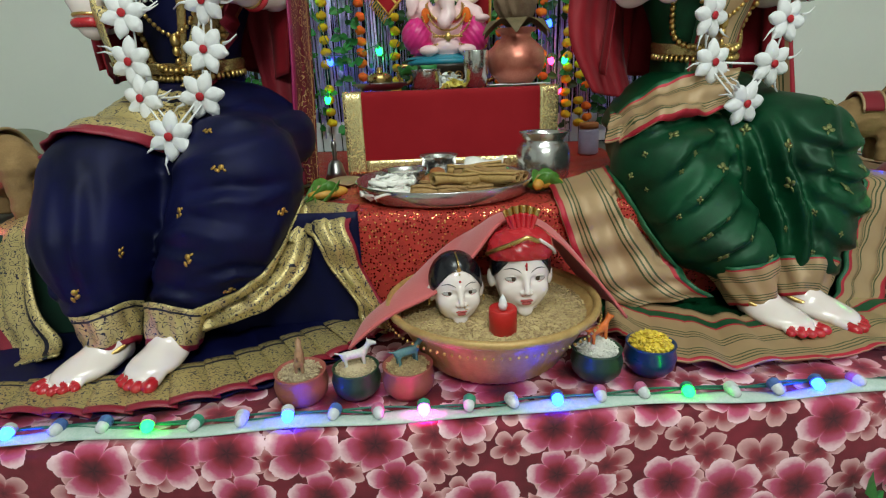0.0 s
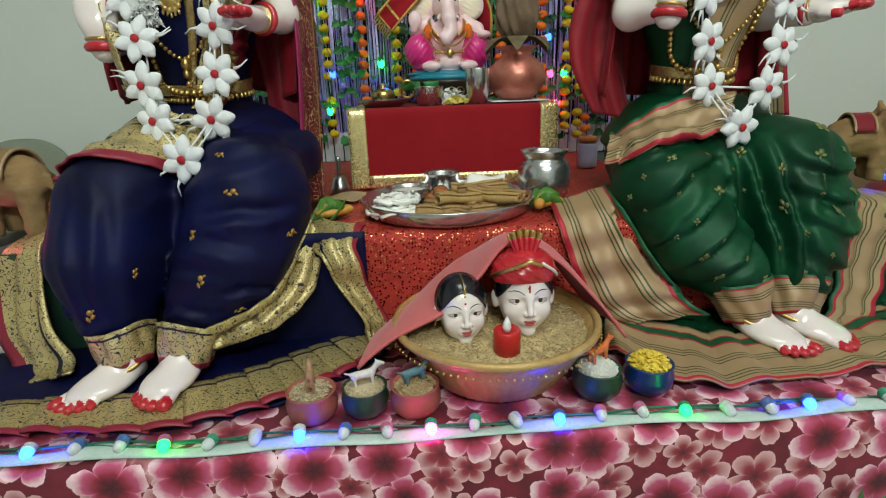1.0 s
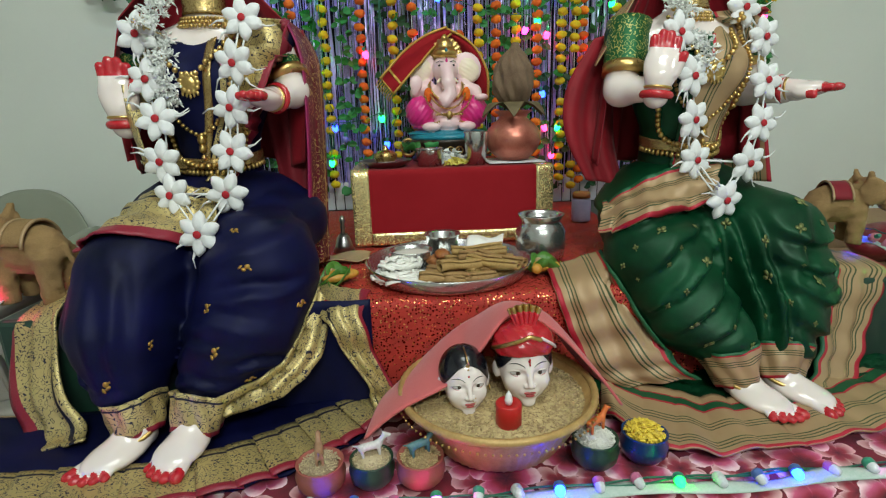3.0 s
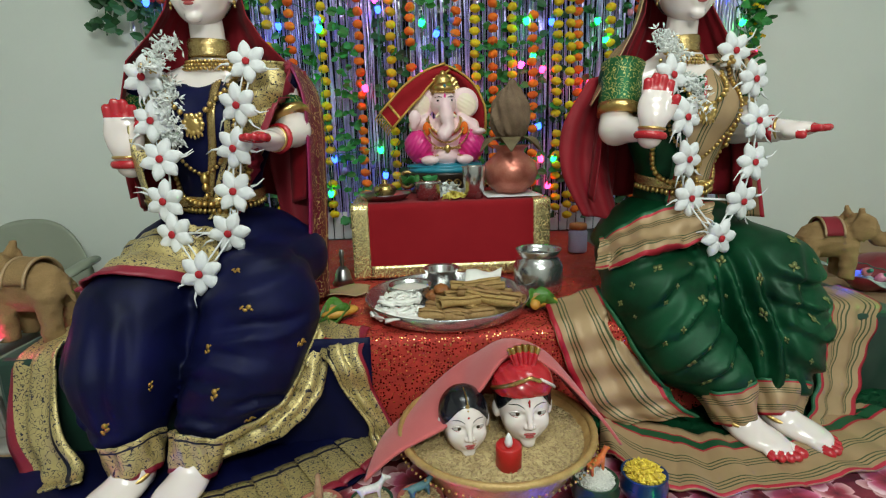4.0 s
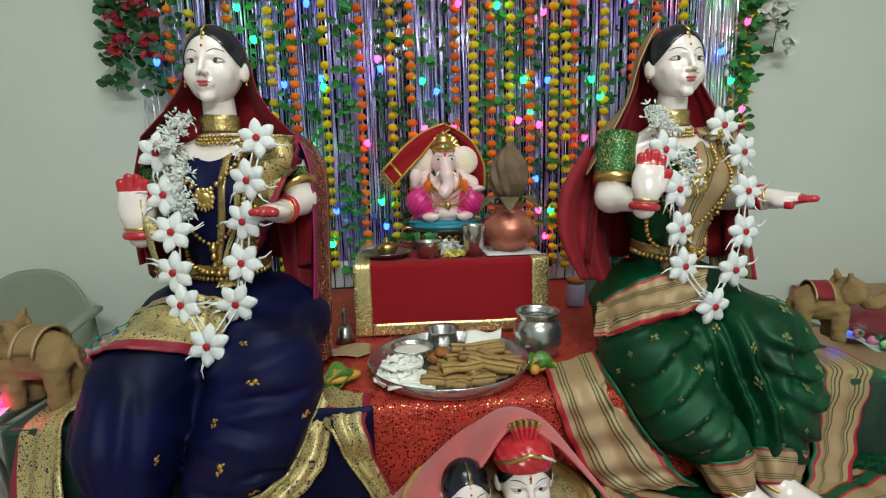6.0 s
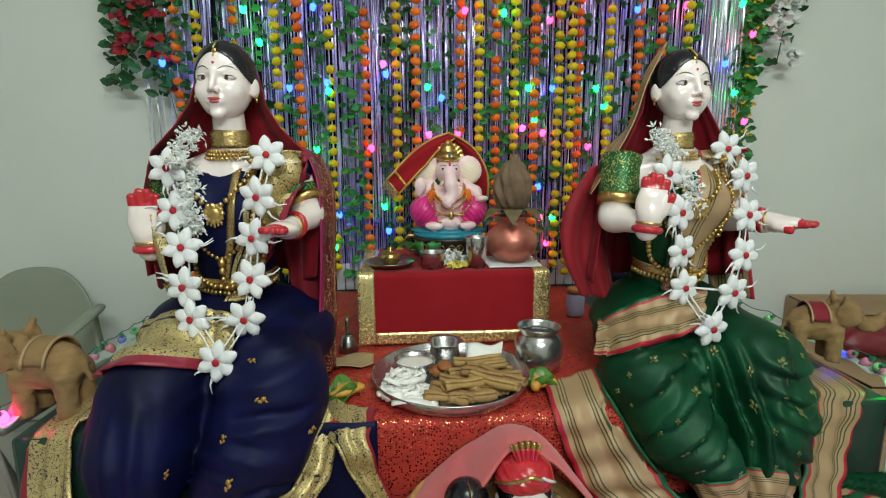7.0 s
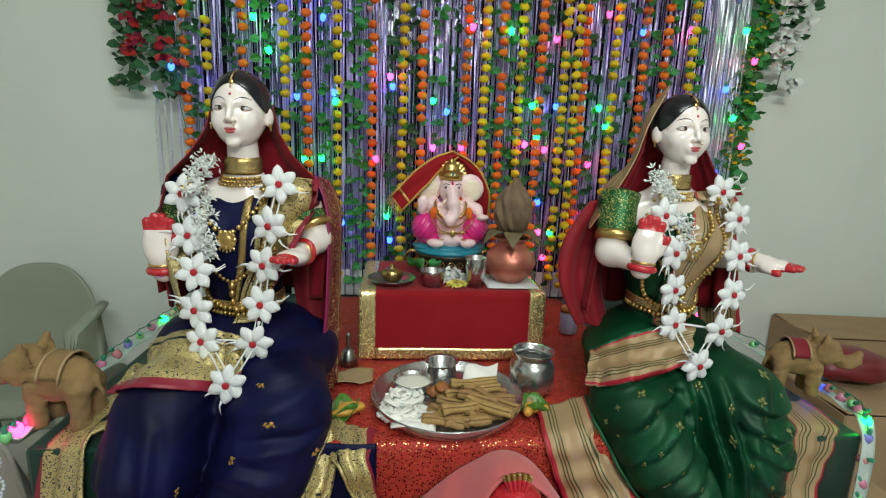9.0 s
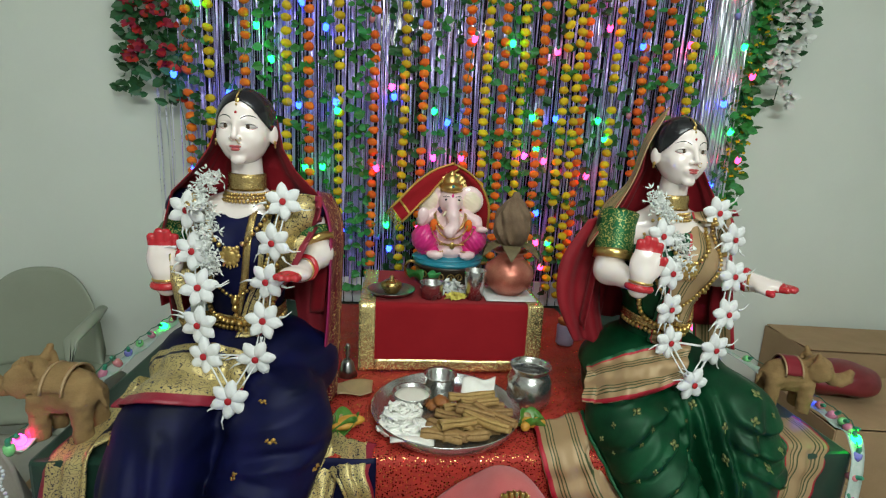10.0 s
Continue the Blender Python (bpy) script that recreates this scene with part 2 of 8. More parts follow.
def cap(P, a, b, ra, rb):
    """Distance to a tapered limb from a to b."""
    a, b = np.array(a, float), np.array(b, float)
    ab = b - a
    t = np.clip(((P - a) @ ab) / (ab @ ab), 0, 1)
    return np.linalg.norm(P - a - t[..., None] * ab, axis=-1) - (ra + (rb - ra) * t)


def limb(P, pts, rad, k=0.02):
    d = cap(P, pts[0], pts[1], rad[0], rad[1])
    for i in range(1, len(pts) - 1):
        d = smin(d, cap(P, pts[i], pts[i + 1], rad[i], rad[i + 1]), k)
    return d


def smin(a, b, k):
    h = np.clip(0.5 + 0.5 * (b - a) / k, 0, 1)
    return b * (1 - h) + a * h - k * h * (1 - h)


def clay(name, field, lo, hi, h, mats, paint=None):
    """Meshes the zero level of field over a box with cells of size h. paint(P) gives the material index at points."""
    lo, hi = np.array(lo, float), np.array(hi, float)
    n = np.ceil((hi - lo) / h).astype(int) + 1
    ax = [lo[i] + h * np.arange(n[i]) for i in range(3)]
    G = np.stack(np.meshgrid(*ax, indexing="ij"), axis=-1)
    v = field(G)
    s = v < 0
    nx, ny, nz = n
    acc = np.zeros((nx - 1, ny - 1, nz - 1, 3))
    cnt = np.zeros((nx - 1, ny - 1, nz - 1))
    for axis in range(3):
        o1, o2 = [i for i in range(3) if i != axis]
        for d1 in (0, 1):
            for d2 in (0, 1):
                st = [0, 0, 0]
                st[o1], st[o2] = d1, d2
                sl = tuple(slice(st[i], st[i] + n[i] - 1) for i in range(3))
                st2 = list(st)
                st2[axis] += 1
                sl2 = tuple(slice(st2[i], st2[i] + n[i] - 1) for i in range(3))
                a, b = v[sl], v[sl2]
                cross = (a < 0) != (b < 0)
                t = np.where(cross, a / np.where(a == b, 1, a - b), 0)
                for i in range(3):
                    acc[..., i] += np.where(cross, st[i] + (t if i == axis else 0), 0)
                cnt += cross
    on = cnt > 0
    idx = np.full(on.shape, -1)
    idx[on] = np.arange(on.sum())
    cell = np.argwhere(on)
    verts = lo + h * (cell + acc[on] / cnt[on][:, None])
    quads = []
    for axis in range(3):
        o1, o2 = [(1, 2), (2, 0), (0, 1)][axis]
        sl = [slice(None)] * 3
        sl[axis] = slice(0, n[axis] - 1)
        sl2 = [slice(None)] * 3
        sl2[axis] = slice(1, n[axis])
        e = s[tuple(sl)] != s[tuple(sl2)]
        at = np.argwhere(e)
        ok = np.all([(at[:, o] > 0) & (at[:, o] < n[o] - 1) for o in (o1, o2)], axis=0)
        at = at[ok]
        inside = s[tuple(at.T)]
        def cells(d1, d2):
            q = at.copy()
            q[:, o1] += d1
            q[:, o2] += d2
            return idx[tuple(q.T)]
        q = np.stack([cells(-1, -1), cells(0, -1), cells(0, 0), cells(-1, 0)], axis=1)
        q[~inside] = q[~inside][:, ::-1]
        quads.append(q)
    quads = np.concatenate(quads)
    quads = quads[(quads >= 0).all(axis=1)]
    index = None
    if paint is not None:
        index = paint(verts[quads].mean(axis=1))
    return mesh_from(name, verts, quads, mats, index)


# ---- the room ----
def structure(name, lo, hi, mat, label, category):
    return solid(name, box_bm(lo, hi), mat, label, category, kind="structure", smooth=False)


RX0, RX1, RY0, RY1, TOP = -2.3, 2.5, -1.6, 2.04, 2.35
structure("floor", (RX0, RY0, FLOOR - 0.1), (RX1, RY1, FLOOR), M_FLOOR, "pale polished tile floor of the room", "floor")
structure("ceiling", (RX0, RY0, TOP), (RX1, RY1, TOP + 0.1), M_CEIL, "plain white painted ceiling", "ceiling")
structure("wall_north", (RX0 - 0.1, RY1, FLOOR - 0.1), (RX1 + 0.1, RY1 + 0.1, TOP + 0.1), M_WALL, "pale grey-green painted wall behind the altar", "wall")
structure("wall_south", (RX0 - 0.1, RY0 - 0.1, FLOOR - 0.1), (RX1 + 0.1, RY0, TOP + 0.1), M_WALL, "pale painted wall opposite the altar", "wall")
structure("wall_west", (RX0 - 0.1, RY0, FLOOR - 0.1), (RX0, RY1, TOP + 0.1), M_WALL, "pale painted side wall", "wall")
structure("wall_east", (RX1, RY0, FLOOR - 0.1), (RX1 + 0.1, RY1, TOP + 0.1), M_WALL, "pale painted side wall", "wall")


def waves(P, seed, freq, n=4):
    """A smooth random field of about unit height."""
    rng = np.random.RandomState(seed)
    P = np.asarray(P, float)
    out = 0
    for i in range(n):
        d = rng.normal(size=3)
        d /= np.linalg.norm(d)
        out = out + np.sin((P @ d) * freq * rng.uniform(0.6, 1.7) + rng.uniform(0, 6.28))
    return out / n ** 0.5


def wave1(x, seed, freq):
    rng = random.Random(seed)
    return sum(math.sin(x * freq * rng.uniform(0.6, 1.8) + rng.uniform(0, 6.28)) for _ in range(3)) / 1.7


# ---- the statues ----
SKIN, HAIR, RED, LIP, WHITE, GOLDI, IRIS = range(7)
STATUE_MATS = [M_SKIN, M_HAIR, M_REDPAINT, M_LIP, M_EYEWHITE, M_GOLD, surface("brown_eye_paint", (0.06, 0.035, 0.022), None, 0.15, relief=0, coat=0.5)]


def ball_bm(c, r, seg=12, m=None):
    bm = bmesh.new()
    bmesh.ops.create_uvsphere(bm, u_segments=seg, v_segments=max(6, seg * 2 // 3), radius=1.0, matrix=(m or Matrix()) @ Matrix.Translation(c) @ Matrix.Diagonal((*r, 1)))
    return bm


def add_piece(bm, other, index):
    for f in other.faces:
        f.material_index = index
    join_bm(bm, other)


def smax(a, b, k):
    return -smin(-a, -b, k)


def skull_field(Q):
    d = ell(Q, (0, 0.006, 0.080), (0.0495, 0.058, 0.068))
    return smin(d, ell(Q, (0, 0.016, 0.088), (0.0535, 0.060, 0.062)), 0.008)


def skin_y(x, z):
    """The depth of the smooth forehead and cheeks at x, z."""
    return 0.006 - 0.0582 * math.sqrt(max(0.02, 1 - (x / 0.0495) ** 2 - ((z - 0.080) / 0.068) ** 2))


def head_field(Q):
    """A calm rounded face; the chin at the origin, looking along -y."""
    d = skull_field(Q)
    d = smin(d, ell(Q, (0, -0.013, 0.038), (0.0375, 0.036, 0.034)), 0.022)
    d = smin(d, ell(Q, (0, -0.042, 0.0105), (0.0125, 0.0095, 0.0095)), 0.012)
    for sx in (-1, 1):
        d = smin(d, ell(Q, (sx * 0.0235, -0.031, 0.0520), (0.017, 0.0155, 0.017)), 0.014)
        d = smax(d, -ell(Q, (sx * 0.0215, -0.0545, 0.0752), (0.0155, 0.0110, 0.0082)), 0.005)
    d = smin(d, cap(Q, (0, -0.0500, 0.0850), (0, -0.0628, 0.0548), 0.0036, 0.0054), 0.009)
    for sx in (-1, 1):
        d = smin(d, ell(Q, (sx * 0.0066, -0.0560, 0.0512), (0.0046, 0.0060, 0.0040)), 0.004)
        d = smin(d, ell(Q, (sx * 0.0530, 0.008, 0.064), (0.0062, 0.0125, 0.019), sx * -22), 0.004)
    d = smin(d, ell(Q, (0, -0.0480, 0.0345), (0.0150, 0.0070, 0.0100)), 0.008)
    return d


def hair_field(Q):
    """Smooth painted hair, drawn back from the brow to behind the ears."""
    x, y, z = Q[..., 0], Q[..., 1], Q[..., 2]
    brow = (z - (0.1225 - 20.0 * x * x)) * 0.6
    rear = y - 0.012 - 0.35 * np.maximum(0.0, 0.075 - z)
    part_line = 0.0012 * np.exp(-(x / 0.0022) ** 2)
    return np.maximum(np.maximum(skull_field(Q) - 0.0024 + part_line, -np.maximum(brow, rear)), 0.030 - z)


@functools.lru_cache(maxsize=None)
def head_meshes():
    zero = lambda P: np.zeros(len(P))
    a = clay("head", head_field, (-0.066, -0.076, -0.012), (0.066, 0.084, 0.160), 0.0018, STATUE_MATS, zero)
    b = clay("hair", hair_field, (-0.066, -0.066, 0.020), (0.066, 0.084, 0.162), 0.0021, STATUE_MATS, lambda P: np.full(len(P), HAIR))
    return a, b


def head_bm(man=False):
    bm = bmesh.new()
    for me in head_meshes():
        bm.from_mesh(me)
    for sx in (-1, 1):
        add_piece(bm, ball_bm((sx * 0.0215, -0.0388, 0.0745), (0.0132, 0.0066, 0.0060), 18), WHITE)
        add_piece(bm, ball_bm((sx * 0.0210, -0.0424, 0.0748), (0.0054, 0.0036, 0.0054), 14), IRIS)
        add_piece(bm, ball_bm((sx * 0.0210, -0.0438, 0.0748), (0.0022, 0.0022, 0.0024), 10), HAIR)
        def rim(a, h, out=0.0):
            c = math.cos(a)
            return (sx * (0.0215 + 0.0138 * c), -0.0452 - out + (0.0088 if c > 0 else 0.0022) * c * c, 0.0742 + h * math.sin(a) + 0.0010 * c)
        add_piece(bm, tube([rim(a, 0.0070, 0.0004) for a in np.linspace(0.0, 3.14, 13)], 0.0015, 6), SKIN)
        add_piece(bm, tube([rim(a, 0.0058) for a in np.linspace(-0.1, 3.14, 13)], [0.0010 - 0.0004 * k / 12 for k in range(13)], 6), HAIR)
        add_piece(bm, tube([rim(a, -0.0054) for a in np.linspace(0.1, 3.04, 11)], 0.0007, 5), LIP)
        brow = []
        for t in np.linspace(0, 1, 12):
            x, z = 0.0085 + 0.0300 * t, 0.0885 + 0.0082 * math.sin(math.pi * 0.88 * t ** 0.85) - 0.002 * t
            brow.append((sx * x, skin_y(x, z) - 0.0002, z))
        add_piece(bm, tube(brow, [0.0005 + 0.0005 * math.sin(math.pi * t) for t in np.linspace(0, 1, 12)], 5), HAIR)
        add_piece(bm, ball_bm((sx * 0.0042, -0.0545, 0.0362), (0.0074, 0.0034, 0.0027), 12), LIP)
        add_piece(bm, ball_bm((sx * 0.0032, -0.0578, 0.0480), (0.0017, 0.0012, 0.0009), 8), LIP)
    add_piece(bm, ball_bm((0, -0.0545, 0.0308), (0.0090, 0.0038, 0.0033), 14), LIP)
    add_piece(bm, ball_bm((0, skin_y(0, 0.101), 0.101), (0.0026, 0.0012, 0.0028), 10), RED)
    if not man:
        add_piece(bm, ball_bm((0, skin_y(0, 0.124) - 0.001, 0.1235), (0.0048, 0.0030, 0.0058), 12), GOLDI)
        add_piece(bm, ball_bm((0, skin_y(0, 0.116) - 0.002, 0.1160), (0.0020, 0.0018, 0.0026), 8), GOLDI)
        add_piece(bm, tube([(0, -0.044, 0.129), (0, -0.027, 0.1435), (0, 0.002, 0.1525)], 0.0017, 6), GOLDI)
        add_piece(bm, tube([(0.0095 + 0.0042 * math.cos(a), -0.0595, 0.0475 + 0.0050 * math.sin(a)) for a in np.linspace(0.6, 5.6, 10)], 0.0009, 5), GOLDI)
        for sx in (-1, 1):
            add_piece(bm, ball_bm((sx * 0.0575, 0.003, 0.047), (0.0030, 0.0045, 0.0045), 10), GOLDI)
            add_piece(bm, ball_bm((sx * 0.0580, 0.003, 0.040), (0.0022, 0.0026, 0.0036), 8), GOLDI)
    return bm


def hand_bm(up=True, mirror=1):
    """A painted hand; the wrist at the origin, the fingers along z, the palm towards -y."""
    fing = [(-0.020, 0.077), (-0.0068, 0.086), (0.0068, 0.085), (0.020, 0.076)]
    def field(P):
        d = ell(P, (0, 0, 0.034), (0.031, 0.016, 0.036))
        d = smin(d, cap(P, (0, 0.010, -0.018), (0, 0.002, 0.01), 0.022, 0.021), 0.015)
        for x, z in fing:
            d = smin(d, cap(P, (x * 0.85, -0.001, 0.045), (x, -0.003, z), 0.0085, 0.0072), 0.005)
        d = smin(d, cap(P, (mirror * 0.022, -0.006, 0.022), (mirror * 0.031, -0.014, 0.050), 0.010, 0.0075), 0.006)
        return d
    def paint(P):
        tips = (P[:, 2] > 0.062) | ((P[:, 0] * mirror > 0.0225) & (P[:, 2] > 0.038) & (P[:, 1] < -0.004))
        return np.where(tips, RED, SKIN)
    me = clay("hand", field, (-0.05, -0.035, -0.08), (0.05, 0.035, 0.10), 0.0026, STATUE_MATS, paint)
    bm = bmesh.new()
    bm.from_mesh(me)
    bpy.data.meshes.remove(me)
    ring = [(0.0225 * math.cos(a), 0.008 + 0.0225 * math.sin(a), -0.016) for a in np.linspace(0, 2 * math.pi, 20, endpoint=False)]
    add_piece(bm, tube(ring, 0.0075, 8, True), RED)
    ring = [(0.0225 * math.cos(a), 0.005 + 0.0225 * math.sin(a), -0.004) for a in np.linspace(0, 2 * math.pi, 20, endpoint=False)]
    add_piece(bm, tube(ring, 0.0028, 6, True), GOLDI)
    return bm


def foot_bm(mirror=1):
    """A bare painted foot; the heel's floor point at the origin, the toes along -y."""
    toes = [(-0.023, -0.122, 0.0115), (-0.0055, -0.126, 0.0086), (0.0095, -0.122, 0.0080), (0.0230, -0.114, 0.0076), (0.0345, -0.103, 0.0070)]
    def field(P):
        Q = P * np.array((mirror, 1, 1))
        d = ell(Q, (0.003, -0.056, 0.018), (0.039, 0.058, 0.020))
        d = smin(d, limb(Q, [(0, 0.0, 0.075), (0, -0.006, 0.04), (0.002, -0.055, 0.022)], [0.027, 0.028, 0.022]), 0.02)
        d = smin(d, ell(Q, (0, 0.004, 0.02), (0.022, 0.024, 0.022)), 0.01)
        for x, y, r in toes:
            d = smin(d, cap(Q, (x * 0.9, -0.090, 0.014), (x, y, 0.010), r * 0.85, r * 0.92), 0.0022)
        return np.maximum(d, -Q[..., 2])
    def paint(P):
        x, y = P[:, 0] * mirror, P[:, 1]
        tip = np.zeros(len(P), bool)
        for a, b, r in toes:
            tip |= ((x - a) ** 2 + (y - b) ** 2 < (r * 1.12) ** 2)
        return np.where(tip, RED, SKIN)
    me = clay("foot", field, (-0.05, -0.145, -0.004), (0.052, 0.045, 0.115), 0.0023, STATUE_MATS, paint)
    bm = bmesh.new()
    bm.from_mesh(me)
    bpy.data.meshes.remove(me)
    ring = [(0.0320 * math.cos(a), -0.012 + 0.038 * math.sin(a), 0.040 + 0.010 * math.sin(a)) for a in np.linspace(0, 2 * math.pi, 24, endpoint=False)]
    add_piece(bm, tube(ring, 0.0045, 8, True), GOLDI)
    for x in (-0.012, 0.010):
        ring = [(mirror * x + 0.0085 * math.cos(a), -0.098, 0.014 + 0.0100 * math.sin(a)) for a in np.linspace(0, 2 * math.pi, 12, endpoint=False)]
        add_piece(bm, tube(ring, 0.0022, 5, True), GOLDI)
    return bm


def place(bm, other, m):
    other.transform(m)
    join_bm(bm, other)


def along_line(pts, t):
    s = t * (len(pts) - 1)
    i = min(int(s), len(pts) - 2)
    return Vector(pts[i]).lerp(Vector(pts[i + 1]), s - i)


def statue(label, head_at, head_turn, head_tilt, chest, limbs, hands_at, feet_at, legs):
    bm = bmesh.new()
    place(bm, head_bm(), Matrix.Translation(head_at) @ Euler((radians(head_tilt), 0, radians(head_turn))).to_matrix().to_4x4() @ Matrix.Diagonal((1.06, 1.04, 1.03, 1)))
    hx, hy, hz = head_at
    def field(P):
        d = cap(P, (hx, hy + 0.010, hz + 0.02), (hx, hy + 0.022, hz - 0.07), 0.031, 0.034)
        d = smin(d, ell(P, (chest[0], chest[1], chest[2]), (0.125, 0.062, 0.075)), 0.035)
        for pts, rad in limbs:
            d = smin(d, limb(P, pts, rad), 0.01)
        return d
    xs = [p[0] for pts, _ in limbs for p in pts] + [hx]
    ys = [p[1] for pts, _ in limbs for p in pts] + [hy]
    me = clay("body", field, (min(xs) - 0.14, min(ys) - 0.1, 0.48), (max(xs) + 0.14, max(ys) + 0.1, hz + 0.035), 0.006, STATUE_MATS, lambda P: np.zeros(len(P)))
    bm.from_mesh(me)
    bpy.data.meshes.remove(me)
    for m, mirror in hands_at:
        place(bm, hand_bm(True, mirror), m)
    for way in legs:
        add_piece(bm, tube([along_line(way, s) for s in np.linspace(0, 1, 12)], 0.026, 10), SKIN)
    for m, mirror in feet_at:
        place(bm, foot_bm(mirror), m @ Matrix.Diagonal((0.98, 0.90, 0.86, 1)))
    ob = part("statue", bm, STATUE_MATS)
    return tagged(ob, label, "statue", "pair of seated statues")


statue("seated glossy pale porcelain goddess statue wearing a navy saree",
       (-0.404, 1.045, 0.797), -4, -2, (-0.415, 1.075, 0.665),
       [([(-0.548, 1.085, 0.70), (-0.578, 1.075, 0.575), (-0.556, 1.005, 0.563)], [0.036, 0.032, 0.023]),
        ([(-0.286, 1.085, 0.70), (-0.258, 1.075, 0.605), (-0.275, 1.000, 0.585)], [0.036, 0.031, 0.023])],
       [(Matrix.Translation((-0.552, 0.985, 0.566)) @ pose(0, 0, 0, 0, 0, 8) @ Matrix.Scale(1.1, 4), 1),
        (Matrix.Translation((-0.278, 0.985, 0.583)) @ pose(0, 0, 0, 82, 0, -14), -1)],
       [(pose(-0.500, 0.765, 0.018, 0, 0, -26), 1), (pose(-0.405, 0.765, 0.022, 0, 0, -8), -1)],
       [[(-0.500, 0.765, 0.08), (-0.505, 0.83, 0.20), (-0.49, 0.90, 0.28), (-0.42, 1.07, 0.34), (-0.415, 1.075, 0.62)], [(-0.405, 0.765, 0.08), (-0.335, 0.84, 0.20), (-0.32, 0.90, 0.28), (-0.40, 1.07, 0.34), (-0.415, 1.075, 0.62)]])
statue("seated glossy pale porcelain goddess statue wearing a green saree",
       (0.560, 1.055, 0.796), 2, -2, (0.568, 1.085, 0.67),
       [([(0.440, 1.10, 0.70), (0.424, 1.06, 0.590), (0.450, 0.985, 0.585)], [0.036, 0.032, 0.023]),
        ([(0.692, 1.10, 0.70), (0.712, 1.09, 0.585), (0.762, 1.030, 0.575)], [0.036, 0.031, 0.023])],
       [(Matrix.Translation((0.457, 0.962, 0.592)) @ pose(0, 0, 0, -4, 6, -14) @ Matrix.Scale(1.08, 4), 1),
        (Matrix.Translation((0.768, 1.022, 0.575)) @ pose(0, 0, 0, 84, 0, 35), -1)],
       [(pose(0.572, 0.800, 0.020, 0, 0, 22), -1), (pose(0.655, 0.812, 0.018, 0, 0, 26), 1)],
       [[(0.572, 0.80, 0.08), (0.50, 0.87, 0.17), (0.46, 0.94, 0.26), (0.56, 1.08, 0.33), (0.568, 1.085, 0.62)], [(0.655, 0.812, 0.08), (0.695, 0.885, 0.18), (0.685, 0.93, 0.27), (0.58, 1.08, 0.33), (0.568, 1.085, 0.62)]])


# ---- sarees ----
def fold(P, line, width, height, groove=False):
    """A ridge with a hollow at its side (or a hollow alone) along a line of (x, z) seen from the front."""
    best, side, run = np.full(P.shape[:-1], 9.0), np.zeros(P.shape[:-1]), np.zeros(P.shape[:-1])
    X, Z, n = P[..., 0], P[..., 2], len(line) - 1
    for i, ((ax, az), (bx, bz)) in enumerate(zip(line, line[1:])):
        dx, dz = bx - ax, bz - az
        L = dx * dx + dz * dz
        t = np.clip(((X - ax) * dx + (Z - az) * dz) / L, 0, 1)
        qx, qz = X - ax - t * dx, Z - az - t * dz
        d = np.hypot(qx, qz)
        near = d < best
        best = np.where(near, d, best)
        side = np.where(near, np.sign(dx * qz - dz * qx), side)
        run = np.where(near, (i + t) / n, run)
    s = best * side
    fade = np.sin(np.pi * np.clip(run * 0.92 + 0.04, 0, 1)) ** 0.6
    if groove:
        return height * fade * np.exp(-(best / width) ** 2)
    return height * fade * (np.exp(-((s - 1.3 * width) / width) ** 2) - 0.9 * np.exp(-(s / width) ** 2))


NAVY_FOLDS = [
    ([(-0.545, 0.31), (-0.535, 0.20), (-0.525, 0.08)], 0.014, 0.006), ([(-0.605, 0.28), (-0.612, 0.17), (-0.580, 0.07)], 0.013, 0.006),
    ([(-0.500, 0.31), (-0.500, 0.22), (-0.507, 0.10)], 0.012, 0.007), ([(-0.360, 0.258), (-0.290, 0.272), (-0.215, 0.262)], 0.012, 0.010),
    ([(-0.340, 0.150), (-0.300, 0.160), (-0.262, 0.145)], 0.009, 0.008), ([(-0.425, 0.30), (-0.33, 0.335), (-0.22, 0.36)], 0.014, 0.007),
    ([(-0.42, 0.20), (-0.36, 0.232), (-0.27, 0.215)], 0.012, 0.007), ([(-0.215, 0.23), (-0.27, 0.135), (-0.37, 0.085)], 0.013, 0.007),
    ([(-0.43, 0.16), (-0.40, 0.19), (-0.33, 0.185)], 0.010, 0.006), ([(-0.62, 0.14), (-0.56, 0.11), (-0.50, 0.12)], 0.010, 0.006),
    ([(-0.40, 0.385), (-0.30, 0.395), (-0.21, 0.375)], 0.012, 0.007), ([(-0.45, 0.115), (-0.41, 0.135), (-0.35, 0.120)], 0.009, 0.006)]
